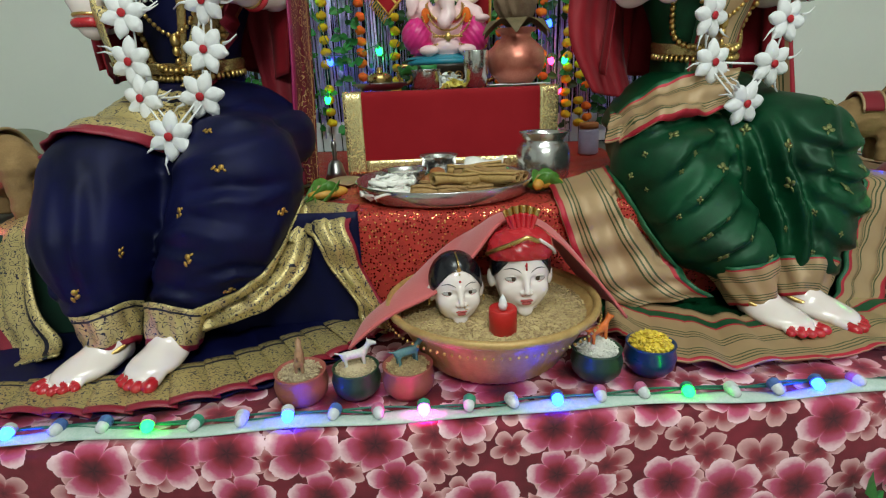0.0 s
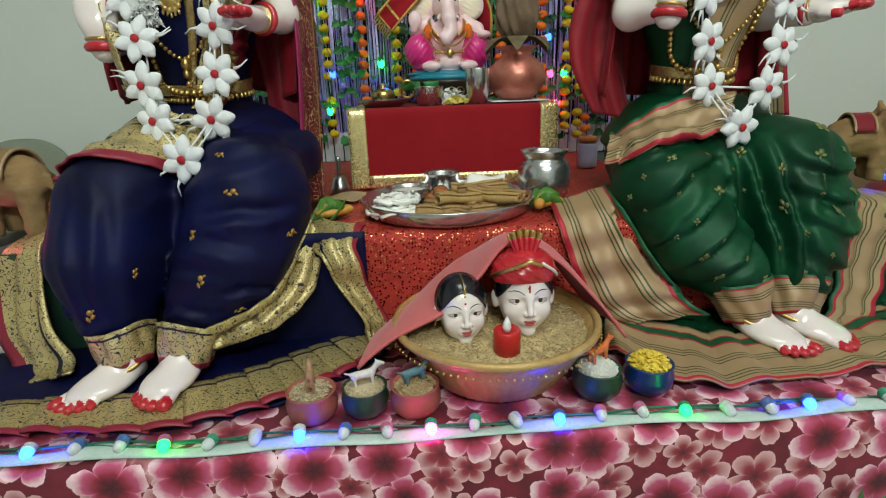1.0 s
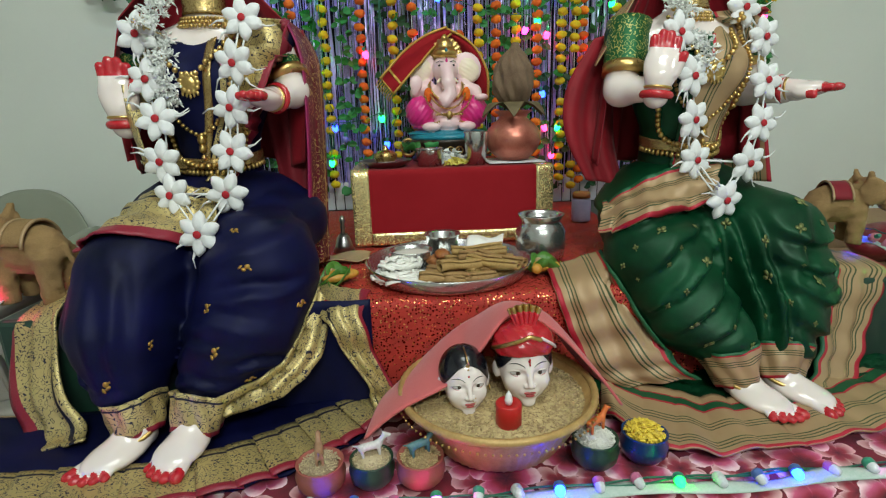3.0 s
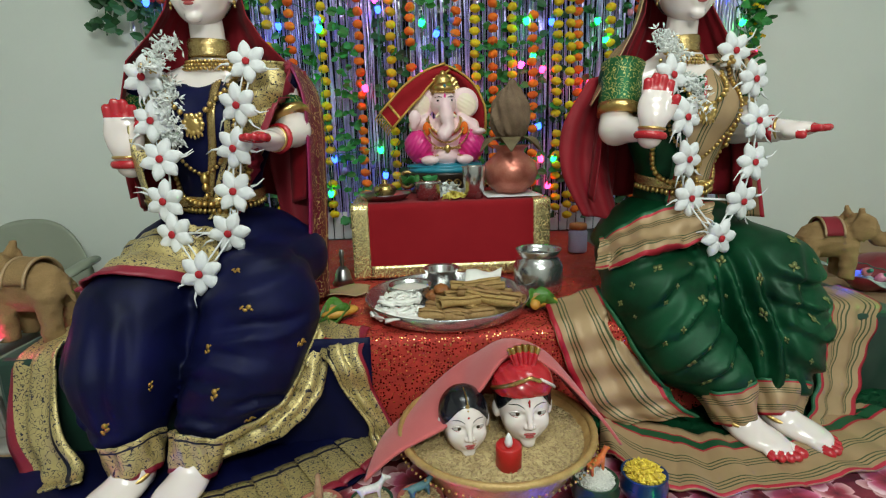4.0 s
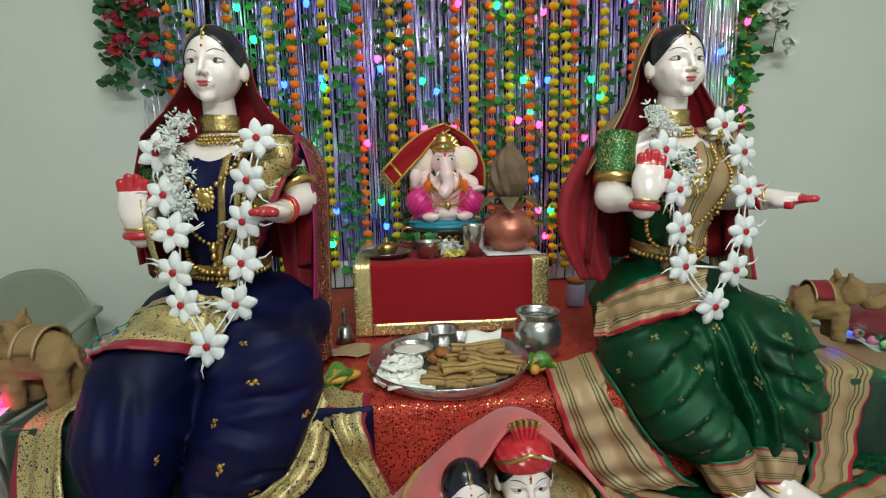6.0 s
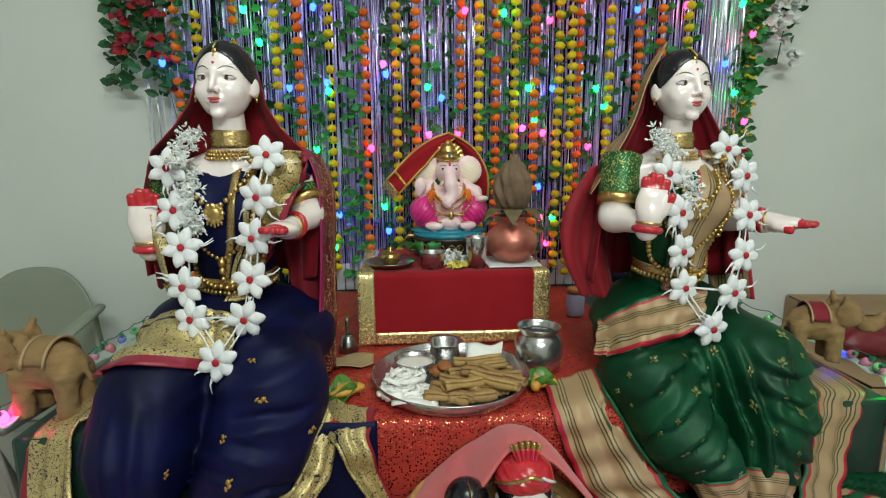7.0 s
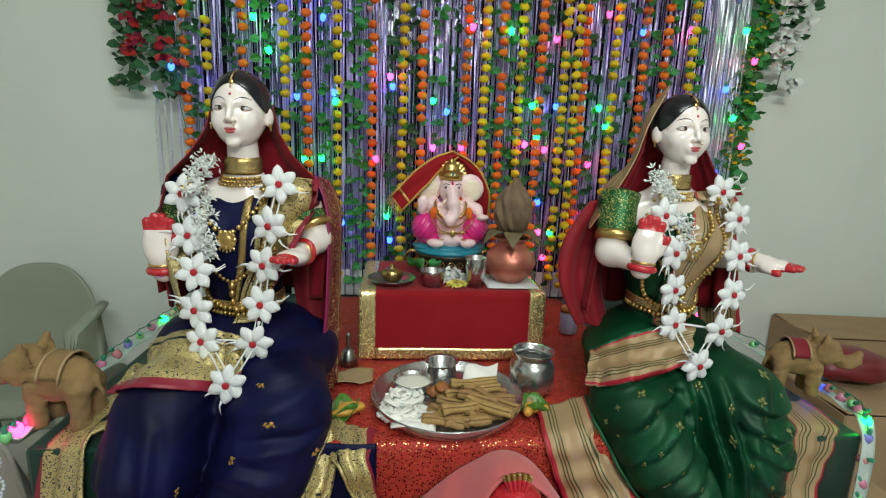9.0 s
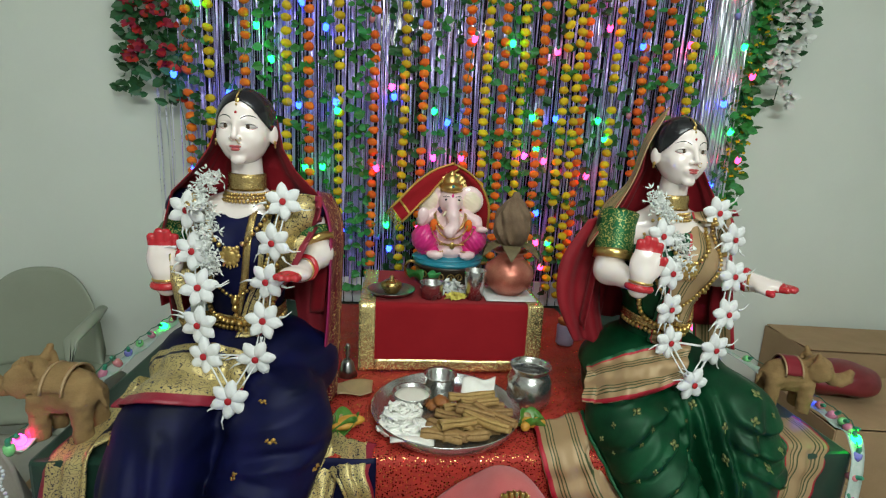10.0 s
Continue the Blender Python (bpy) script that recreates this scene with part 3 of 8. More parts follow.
GREEN_FOLDS = [
    ([(0.545, 0.35), (0.565, 0.22), (0.60, 0.10)], 0.010, 0.010), ([(0.580, 0.35), (0.598, 0.22), (0.630, 0.09)], 0.010, 0.010),
    ([(0.615, 0.35), (0.630, 0.22), (0.655, 0.08)], 0.010, 0.011), ([(0.55, 0.335), (0.46, 0.315), (0.39, 0.255)], 0.013, 0.010),
    ([(0.55, 0.30), (0.485, 0.265), (0.415, 0.195)], 0.013, 0.012), ([(0.555, 0.265), (0.505, 0.205), (0.445, 0.145)], 0.012, 0.010),
    ([(0.54, 0.365), (0.44, 0.355), (0.365, 0.325)], 0.012, 0.009), ([(0.565, 0.20), (0.535, 0.155), (0.48, 0.115)], 0.010, 0.008),
    ([(0.49, 0.30), (0.43, 0.235), (0.40, 0.17)], 0.010, 0.007), ([(0.80, 0.31), (0.71, 0.315), (0.64, 0.345)], 0.012, 0.010),
    ([(0.80, 0.255), (0.72, 0.250), (0.645, 0.290)], 0.012, 0.011), ([(0.81, 0.20), (0.73, 0.190), (0.655, 0.230)], 0.011, 0.010),
    ([(0.81, 0.15), (0.735, 0.135), (0.665, 0.170)], 0.011, 0.010), ([(0.80, 0.10), (0.735, 0.085), (0.67, 0.110)], 0.010, 0.008),
    ([(0.77, 0.225), (0.71, 0.215), (0.66, 0.26)], 0.008, 0.005), ([(0.70, 0.37), (0.68, 0.30), (0.66, 0.22)], 0.012, 0.007)]


def silk_folds(P, folds, seed):
    W = P + 0.006 * np.stack([waves(P, seed + 5, 28), 0 * P[..., 0], waves(P, seed + 6, 28)], axis=-1)
    return 1.1 * sum(fold(W, f[0], f[1] * 0.95, f[2]) for f in folds) + 0.0014 * waves(P, seed + 2, 30) + 0.0008 * waves(P, seed + 3, 75)


def skirt_navy(P):
    d = ell(P, (-0.415, 1.075, 0.335), (0.205, 0.16, 0.125))
    for pts, rad in (([(-0.475, 1.05, 0.315), (-0.512, 0.865, 0.282), (-0.522, 0.825, 0.20), (-0.520, 0.806, 0.128)], [0.108, 0.088, 0.086, 0.066]),
                     ([(-0.350, 1.05, 0.315), (-0.302, 0.885, 0.285), (-0.328, 0.840, 0.20), (-0.385, 0.812, 0.128)], [0.108, 0.092, 0.087, 0.062])):
        d = smin(d, limb(P, pts, rad, 0.045), 0.022)
    d = smin(d, cap(P, (-0.415, 0.93, 0.29), (-0.455, 0.875, 0.15), 0.075, 0.045), 0.02)
    return d + silk_folds(P, NAVY_FOLDS, 3) + fold(P, [(-0.415, 0.345), (-0.445, 0.22), (-0.472, 0.06)], 0.020, 0.014, True)


def skirt_green(P):
    d = ell(P, (0.572, 1.09, 0.33), (0.170, 0.16, 0.12))
    for pts, rad in (([(0.50, 1.06, 0.31), (0.456, 0.925, 0.260), (0.492, 0.872, 0.178), (0.548, 0.826, 0.128)], [0.100, 0.086, 0.074, 0.057]),
                     ([(0.645, 1.06, 0.32), (0.684, 0.915, 0.285), (0.692, 0.880, 0.19), (0.680, 0.840, 0.126)], [0.100, 0.088, 0.082, 0.063])):
        d = smin(d, limb(P, pts, rad, 0.05), 0.016)
    d = smin(d, cap(P, (0.565, 0.95, 0.28), (0.622, 0.905, 0.07), 0.075, 0.052), 0.018)
    return d + silk_folds(P, GREEN_FOLDS, 13)


SAREE_N = thing("saree", "navy blue silk saree with gold brocade border on the statue", "saree", (-0.415, 1.07, SEAT), "two sarees")
SAREE_G = thing("saree", "bottle green silk saree with beige striped border on the statue", "saree", (0.57, 1.08, SEAT), "two sarees")


def under(ob, parent):
    """Parents ob, keeping its place in the world."""
    ob.parent = parent
    ob.matrix_parent_inverse = Matrix.Translation(parent.location).inverted() if parent.rotation_euler.z == 0 else parent.matrix_world.inverted()
    return ob


SKIRT_N = under(part("skirt", clay("skirt", skirt_navy, (-0.72, 0.66, 0.005), (-0.13, 1.28, 0.50), 0.0062, [M_NAVY]), None), SAREE_N)
SKIRT_G = under(part("skirt", clay("skirt", skirt_green, (0.24, 0.70, 0.005), (0.86, 1.28, 0.50), 0.0062, [M_GREEN]), None), SAREE_G)


def torso_field(cx, cy, turn):
    def field(P):
        d = ell(P, (cx, cy, 0.62), (0.115, 0.080, 0.105))
        d = smin(d, cap(P, (cx, cy, 0.62), (cx, cy + 0.005, 0.42), 0.078, 0.078), 0.05)
        for sx in (-1, 1):
            d = smin(d, ell(P, (cx + sx * 0.045, cy - 0.058, 0.625), (0.042, 0.040, 0.042)), 0.03)
            d = smin(d, ell(P, (cx + sx * 0.125, cy + 0.01, 0.695), (0.045, 0.045, 0.045)), 0.04)
        cut = ell(P, (cx, cy - 0.045, 0.765), (0.052, 0.075, 0.078))
        return np.maximum(d, -cut) + 0.0018 * waves(P, 31, 50)
    return field


TORSO_N = under(part("blouse", clay("blouse", torso_field(-0.415, 1.075, 0), (-0.62, 0.94, 0.40), (-0.21, 1.2, 0.76), 0.006, [M_NAVY]), None), SAREE_N)
TORSO_G = under(part("blouse", clay("blouse", torso_field(0.568, 1.085, 0), (0.36, 0.95, 0.40), (0.78, 1.21, 0.76), 0.006, [M_GREEN]), None), SAREE_G)



# ---- patterned cloth ----
def uv_of(nt):
    tc = nt.nodes.new("ShaderNodeTexCoord")
    sep = nt.nodes.new("ShaderNodeSeparateXYZ")
    link(nt, tc.outputs["UV"], sep.inputs[0])
    return tc.outputs["UV"], sep.outputs[0], sep.outputs[1]


def brocade_pattern(nt, scale=55):
    v = coords(nt)
    big = noise_tex(nt, v, scale, 1.5, 0.5)
    band = maths(nt, "ABSOLUTE", maths(nt, "SUBTRACT", maths(nt, "FRACT", maths(nt, "MULTIPLY", big, 6.0)), 0.5))
    vo = voronoi(nt, v, scale * 0.9).outputs["Distance"]
    a = maths(nt, "LESS_THAN", band, 0.085)
    b = maths(nt, "LESS_THAN", vo, 0.15)
    return maths(nt, "MAXIMUM", a, b)


def brocade(name, ground, edge=None, scale=55, gold=(0.66, 0.52, 0.22), shine=0.5):
    """Gold zari weave with dark scrolls; edge: the colour of the selvedge along v = 0."""
    m, nt, b = nodes_of(name)
    pat = brocade_pattern(nt, scale)
    weave = noise_tex(nt, coords(nt), 900, 2)
    col = mix(nt, pat, mix(nt, weave, gold, tuple(c * 0.7 for c in gold)), ground)
    met = maths(nt, "MULTIPLY", maths(nt, "SUBTRACT", 1.0, pat), shine)
    if edge:
        _, u, v = uv_of(nt)
        is_edge = maths(nt, "LESS_THAN", v, 0.15)
        line = maths(nt, "LESS_THAN", maths(nt, "ABSOLUTE", maths(nt, "SUBTRACT", v, 0.86)), 0.025)
        col = mix(nt, line, col, ground)
        col = mix(nt, is_edge, col, edge)
        met = maths(nt, "MULTIPLY", met, maths(nt, "SUBTRACT", 1.0, is_edge))
    link(nt, col, b.inputs["Base Color"])
    link(nt, met, b.inputs["Metallic"])
    b.inputs["Roughness"].default_value = 0.40 if shine < 0.6 else 0.27
    bump(nt, b, maths(nt, "ADD", weave, pat), 0.35, 0.0008)
    return m


def striped(name, base, bands, rough=0.5):
    """Cloth with woven stripes: bands are (v from, v to, colour)."""
    m, nt, b = nodes_of(name)
    _, u, v = uv_of(nt)
    o = coords(nt)
    n = noise_tex(nt, o, 700, 2)
    wear = noise_tex(nt, o, 18, 3)
    col = mix(nt, wear, base, tuple(c * 0.72 for c in base))
    for lo, hi, c in bands:
        inside = maths(nt, "MULTIPLY", maths(nt, "GREATER_THAN", v, lo), maths(nt, "LESS_THAN", v, hi))
        col = mix(nt, inside, col, c)
    link(nt, col, b.inputs["Base Color"])
    b.inputs["Roughness"].default_value = rough
    b.inputs["Metallic"].default_value = 0.15
    bump(nt, b, n, 0.3, 0.0006)
    return m


def flower_layer(nt, vec, scale, radius, seed):
    """Mask and petal shading of five-petalled printed flowers on a plane, in metres."""
    vo = voronoi(nt, vec, scale, rand=0.75, flat=True)
    d = nt.nodes.new("ShaderNodeVectorMath")
    d.operation = "SUBTRACT"
    link(nt, vec, d.inputs[0])
    link(nt, vo.outputs["Position"], d.inputs[1])
    sep = nt.nodes.new("ShaderNodeSeparateXYZ")
    link(nt, d.outputs[0], sep.inputs[0])
    csep = nt.nodes.new("ShaderNodeSeparateColor")
    link(nt, vo.outputs["Color"], csep.inputs[0])
    ang = maths(nt, "ADD", maths(nt, "ARCTAN2", sep.outputs[1], sep.outputs[0]), maths(nt, "MULTIPLY", csep.outputs[0], 6.28))
    ln = nt.nodes.new("ShaderNodeVectorMath")
    ln.operation = "LENGTH"
    link(nt, d.outputs[0], ln.inputs[0])
    r = ln.outputs["Value"]
    lobes = maths(nt, "ABSOLUTE", maths(nt, "COSINE", maths(nt, "MULTIPLY", ang, 2.5)))
    ruffle = maths(nt, "MULTIPLY", noise_tex(nt, vec, 70, 2), 0.30)
    size = maths(nt, "ADD", maths(nt, "MULTIPLY", csep.outputs[1], 0.35), 0.75)
    R = maths(nt, "MULTIPLY", maths(nt, "MULTIPLY", maths(nt, "ADD", maths(nt, "MULTIPLY", maths(nt, "POWER", lobes, 0.55), 0.5), maths(nt, "ADD", ruffle, 0.38)), radius), size)
    q = maths(nt, "DIVIDE", r, R)
    return maths(nt, "LESS_THAN", q, 1.0), q, lobes


def floral(name):
    m, nt, b = nodes_of(name)
    uv = nt.nodes.new("ShaderNodeTexCoord").outputs["UV"]
    sc = nt.nodes.new("ShaderNodeMapping")
    sc.inputs["Scale"].default_value = (2.25, 0.75, 1.0)
    link(nt, uv, sc.inputs[0])
    base = sc.outputs[0]
    sh = nt.nodes.new("ShaderNodeVectorMath")
    sh.operation = "ADD"
    link(nt, base, sh.inputs[0])
    sh.inputs[1].default_value = (7.37, 3.11, 0)
    # pink print; its outer tones lean to magenta with the blue lamps' cast painted in
    petal = [(0.0, (0.05, 0.004, 0.012)), (0.26, (0.13, 0.008, 0.02)), (0.45, (0.30, 0.020, 0.045)), (0.72, (0.54, 0.09, 0.19)), (0.97, (0.88, 0.60, 0.66))]
    ground = ramp(nt, noise_tex(nt, base, 12, 3), [(0.35, (0.09, 0.004, 0.012)), (0.65, (0.22, 0.012, 0.03))])
    m2, q2, l2 = flower_layer(nt, sh.outputs[0], 15.0, 0.038, 2)
    c2 = ramp(nt, q2, [(0.0, (0.09, 0.006, 0.015)), (0.45, (0.30, 0.03, 0.05)), (0.98, (0.72, 0.42, 0.43))])
    m1, q1, l1 = flower_layer(nt, base, 10.0, 0.053, 1)
    q1b = maths(nt, "ADD", q1, maths(nt, "MULTIPLY", maths(nt, "SUBTRACT", l1, 0.75), 0.22))
    c1 = ramp(nt, q1b, petal)
    col = mix(nt, m1, mix(nt, m2, ground, c2), c1)
    link(nt, col, b.inputs["Base Color"])
    b.inputs["Roughness"].default_value = 0.8
    b.inputs["Sheen Weight"].default_value = 0.1
    bump(nt, b, noise_tex(nt, base, 420, 3), 0.35, 0.001)
    return m


def sequinned(name, base, dark, dot_scale=95):
    """Red net cloth sewn with rows of small dark and glittering sequins."""
    m, nt, b = nodes_of(name)
    v = coords(nt)
    vo = voronoi(nt, v, dot_scale, rand=0.85)
    dot = maths(nt, "LESS_THAN", vo.outputs["Distance"], 0.36)
    csep = nt.nodes.new("ShaderNodeSeparateColor")
    link(nt, vo.outputs["Color"], csep.inputs[0])
    bright = maths(nt, "MULTIPLY", dot, maths(nt, "GREATER_THAN", csep.outputs[0], 0.62))
    cloth = ramp(nt, noise_tex(nt, v, 25, 4), [(0.3, base), (0.7, tuple(c * 0.7 for c in base))])
    col = mix(nt, bright, mix(nt, dot, cloth, dark), (0.95, 0.42, 0.16))
    link(nt, col, b.inputs["Base Color"])
    link(nt, maths(nt, "MULTIPLY", dot, 0.9), b.inputs["Metallic"])
    link(nt, maths(nt, "SUBTRACT", 0.72, maths(nt, "MULTIPLY", dot, 0.5)), b.inputs["Roughness"])
    tilt = maths(nt, "ADD", maths(nt, "MULTIPLY", csep.outputs[1], dot), noise_tex(nt, v, 160, 2))
    bump(nt, b, tilt, 0.8, 0.0016)
    return m


NAVY = (0.007, 0.011, 0.06)
DKGREEN = (0.006, 0.07, 0.03)
M_BROC = brocade("gold_brocade", (0.012, 0.012, 0.03), (0.24, 0.012, 0.03), 80)
M_BROCPLAIN = brocade("gold_brocade_plain", (0.012, 0.012, 0.03), None, 80)
M_SLEEVE = brocade("green_brocade", (0.42, 0.38, 0.10), None, 75, (0.006, 0.11, 0.03))
M_PALLU = brocade("maroon_brocade", (0.46, 0.30, 0.12), (0.26, 0.01, 0.08), 45, (0.17, 0.010, 0.028))
BEIGE = (0.43, 0.285, 0.15)
LINES = [(a, a + 0.022, (0.05, 0.07, 0.025)) for a in (0.16, 0.22, 0.28, 0.62, 0.68, 0.74)]
M_BEIGE = striped("beige_striped_silk", BEIGE, LINES + [(0.0, 0.075, (0.40, 0.012, 0.03)), (0.90, 0.94, (0.42, 0.015, 0.03)), (0.94, 1.01, (0.01, 0.10, 0.04))])
M_BEIGEPLAIN = surface("beige_silk", BEIGE, tuple(c * 0.75 for c in BEIGE), 0.45, scale=16, fine=600, metal=0.15, relief=0.3)
RED_LINE, LEAF_GREEN = (0.40, 0.012, 0.03), (0.006, 0.075, 0.028)
M_FAN = striped("beige_fan_silk", BEIGE, [(a, a + 0.016, (0.05, 0.07, 0.025)) for a in (0.10, 0.145, 0.19, 0.40, 0.445, 0.49)] + [(0.0, 0.05, RED_LINE), (0.70, 0.73, RED_LINE), (0.73, 0.84, LEAF_GREEN), (0.84, 0.86, RED_LINE)])
M_FLORAL = floral("flowered_cloth")
M_SEQUIN = sequinned("red_sequin_cloth", (0.46, 0.030, 0.018), (0.22, 0.016, 0.010), 185)
M_LACE = brocade("gold_lace", (0.66, 0.50, 0.20), None, 60, (1.0, 0.84, 0.42), 0.85)
M_FILIGREE = brocade("gold_filigree", (0.09, 0.05, 0.02), None, 190, (0.60, 0.43, 0.17), 0.85)
M_GOLDTHREAD = surface("gold_thread", (0.55, 0.33, 0.08), (0.42, 0.24, 0.05), 0.5, 0.7, fine=600)


def tree_of(*obs):
    verts, polys = [], []
    for ob in obs:
        me = ob.data
        n = len(verts)
        w = ob.matrix_world if ob.parent is None else Matrix()
        verts += [w @ v.co for v in me.vertices]
        polys += [tuple(i + n for i in p.vertices) for p in me.polygons]
    return BVHTree.FromPolygons(verts, polys)


def along(pts, t):
    """A point on the smooth line through pts at t in 0..1."""
    n = len(pts) - 1
    s = min(max(t, 0.0), 1.0) * n
    i = min(int(s), n - 1)
    f = s - i
    p = [Vector(pts[max(0, min(n, k))]) for k in (i - 1, i, i + 1, i + 2)]
    return 0.5 * ((2 * p[1]) + (p[2] - p[0]) * f + (2 * p[0] - 5 * p[1] + 4 * p[2] - p[3]) * f * f + (3 * p[1] - p[0] - 3 * p[2] + p[3]) * f ** 3)


def laid(tree, p, way, lift, reach=0.25):
    """The point where p, pushed along way, comes to lie on the tree; p itself when it meets nothing."""
    way = Vector(way).normalized()
    p = Vector(p)
    hit, nor, _, _ = tree.ray_cast(p - way * reach, way, reach * 1.7)
    if hit is None:
        return p
    return hit - way * lift


def draped(name, tree, edge_a, edge_b, way, mat, parent, lift=0.004, nu=40, nv=10, thick=0.003, label="", ruffle=0.0, seed=1):
    """A band of cloth between two lines, laid on what lies under it."""
    def fn(u, v):
        p = along(edge_a, u).lerp(along(edge_b, u), v)
        q = laid(tree, p, way, lift)
        if ruffle:
            q = q - Vector(way).normalized() * (ruffle * (0.6 + 0.4 * wave1(u * 6.28, seed, 4.5) + 0.6 * math.sin(v * 15 + u * 5 + seed)))
        return q
    ob = part(name, sheet(fn, nu, nv, thick), mat, None, label)
    return under(ob, parent) if parent else ob


T_N, T_G = tree_of(SKIRT_N, TORSO_N), tree_of(SKIRT_G, TORSO_G)
FRONT, DOWN, SLANT = (0, 1, 0), (0, 0, -1), (0, 0.75, -0.66)


# cuffs of the skirts at the ankles, in the border's weave
def cuff(low, high, r0, r1, mat, parent, label, seed):
    low, high = Vector(low), Vector(high)
    way = (high - low).normalized()
    s = way.cross(Vector((0, 1, 0))).normalized()
    f = s.cross(way)
    def fn(u, v):
        a = 2 * math.pi * u
        r = (r0 + (r1 - r0) * v ** 0.8) * (1 + 0.07 * math.sin(a * 4 + 3.5 * v + seed) + 0.05 * math.sin(a * 9 - 5 * v + seed))
        return low.lerp(high, v) + (s * math.cos(a) + f * math.sin(a)) * r + way * (0.006 * math.sin(a * 2 + seed))
    under(part("ankle_border", sheet(fn, 72, 14, 0.003), mat, None, label), parent)


cuff((-0.502, 0.762, 0.042), (-0.508, 0.778, 0.106), 0.036, 0.046, M_BROC, SAREE_N, "gold brocade cuff with a maroon edge", 1)
cuff((-0.408, 0.762, 0.042), (-0.400, 0.780, 0.106), 0.037, 0.046, M_BROC, SAREE_N, "gold brocade cuff with a maroon edge", 4)
cuff((0.572, 0.797, 0.044), (0.553, 0.820, 0.112), 0.036, 0.054, M_BEIGE, SAREE_G, "beige silk cuff with red and green lines", 2)
cuff((0.656, 0.810, 0.042), (0.674, 0.834, 0.102), 0.036, 0.057, M_BEIGE, SAREE_G, "beige silk cuff with red and green lines", 5)

# navy saree: brocade over the lap, borders that fall beside the legs, the fan on the floor
draped("lap_border", T_N, [(-0.620, 0.880, 0.33), (-0.54, 0.845, 0.35), (-0.45, 0.845, 0.35), (-0.370, 0.880, 0.35)], [(-0.598, 1.02, 0.37), (-0.535, 1.01, 0.39), (-0.46, 0.985, 0.41), (-0.385, 0.965, 0.40)], SLANT, M_BROC, SAREE_N, 0.008, 44, 18, 0.004, "gold brocade border over the lap", 0.007)
draped("side_border", tree_of(SKIRT_N), [(-0.735, 1.03, 0.235), (-0.765, 0.92, 0.200), (-0.775, 0.885, 0.11), (-0.735, 0.835, 0.012), (-0.69, 0.78, 0.010)], [(-0.655, 1.03, 0.265), (-0.665, 0.90, 0.225), (-0.665, 0.855, 0.12), (-0.615, 0.805, 0.035), (-0.60, 0.77, 0.03)], (0.4, 0.5, 0), M_BROC, SAREE_N, 0.004, 36, 12, 0.004, "gold brocade border with a maroon selvedge", 0.010, 4)
draped("side_border", tree_of(SKIRT_N), [(-0.118, 0.925, 0.222), (-0.125, 0.856, 0.20), (-0.105, 0.848, 0.12), (-0.075, 0.842, 0.045), (-0.06, 0.825, 0.014)], [(-0.205, 0.945, 0.228), (-0.195, 0.856, 0.20), (-0.165, 0.846, 0.13), (-0.125, 0.838, 0.06), (-0.115, 0.820, 0.02)], (-0.3, 0.4, 0), M_BROC, SAREE_N, 0.004, 30, 10, 0.004, "gold brocade border with a maroon selvedge", 0.012, 9)
draped("side_border", tree_of(SKIRT_N), [(-0.190, 0.90, 0.20), (-0.205, 0.835, 0.13), (-0.265, 0.785, 0.085), (-0.36, 0.765, 0.06)], [(-0.215, 0.92, 0.245), (-0.235, 0.83, 0.18), (-0.30, 0.775, 0.125), (-0.375, 0.755, 0.10)], (-0.3, 0.8, 0), M_BROCPLAIN, SAREE_N, 0.004, 30, 8, 0.004, "gold brocade border", 0.006, 12)


def floor_cloth(u, v):
    a = along([(-0.86, 0.655, 0.006), (-0.58, 0.640, 0.006), (-0.41, 0.628, 0.006), (-0.256, 0.666, 0.006), (-0.150, 0.735, 0.006), (-0.07, 0.825, 0.006)], u)
    b = along([(-0.86, 0.885, 0.01), (-0.60, 0.885, 0.012), (-0.45, 0.885, 0.012), (-0.30, 0.885, 0.014), (-0.20, 0.886, 0.016), (-0.10, 0.886, 0.02)], u)
    p = a.lerp(b, v)
    p.z += 0.006 * (0.5 + 0.5 * wave1(u * 9 + v, 5, 5)) + 0.004 * (0.5 + 0.5 * wave1(v * 5 + u * 2, 8, 4))
    return p


under(part("skirt_train", sheet(floor_cloth, 60, 22, 0.004), M_NAVY, None, "navy silk spread on the platform"), SAREE_N)


def navy_drop(u, v):
    x = -0.42 + 0.31 * u
    return (x, 0.873 - 0.010 * abs(wave1(x, 91, 26)) - 0.012 * v, 0.222 - 0.212 * v)


under(part("skirt_train", sheet(navy_drop, 44, 14, 0.003), M_NAVY, None, "navy silk hanging before the step"), SAREE_N)
# the pleated border: each pleat a panel of its own, overlapping the next
EDGE_O = [(-0.74, 0.612, 0.012), (-0.58, 0.620, 0.012), (-0.41, 0.608, 0.012), (-0.256, 0.652, 0.012), (-0.155, 0.722, 0.012), (-0.072, 0.812, 0.012)]
EDGE_I = [(-0.76, 0.700, 0.014), (-0.60, 0.705, 0.014), (-0.445, 0.705, 0.014), (-0.315, 0.755, 0.014), (-0.222, 0.822, 0.014), (-0.125, 0.885, 0.014)]
for k in range(15):
    u0, u1 = k / 15, (k + 1.18) / 15
    def pleat(u, v, u0=u0, u1=u1, k=k):
        t = u0 + (u1 - u0) * u
        p = along(EDGE_O, t).lerp(along(EDGE_I, t), v)
        p.z += 0.010 - 0.006 * u + 0.006 * math.sin(math.pi * u) * (1 - 0.6 * v) + 0.0012 * (k % 2)
        return p
    under(part("pleat", sheet(pleat, 8, 8, 0.002), M_BROC, None, "pleat of gold brocade border" if k == 0 else ""), SAREE_N)

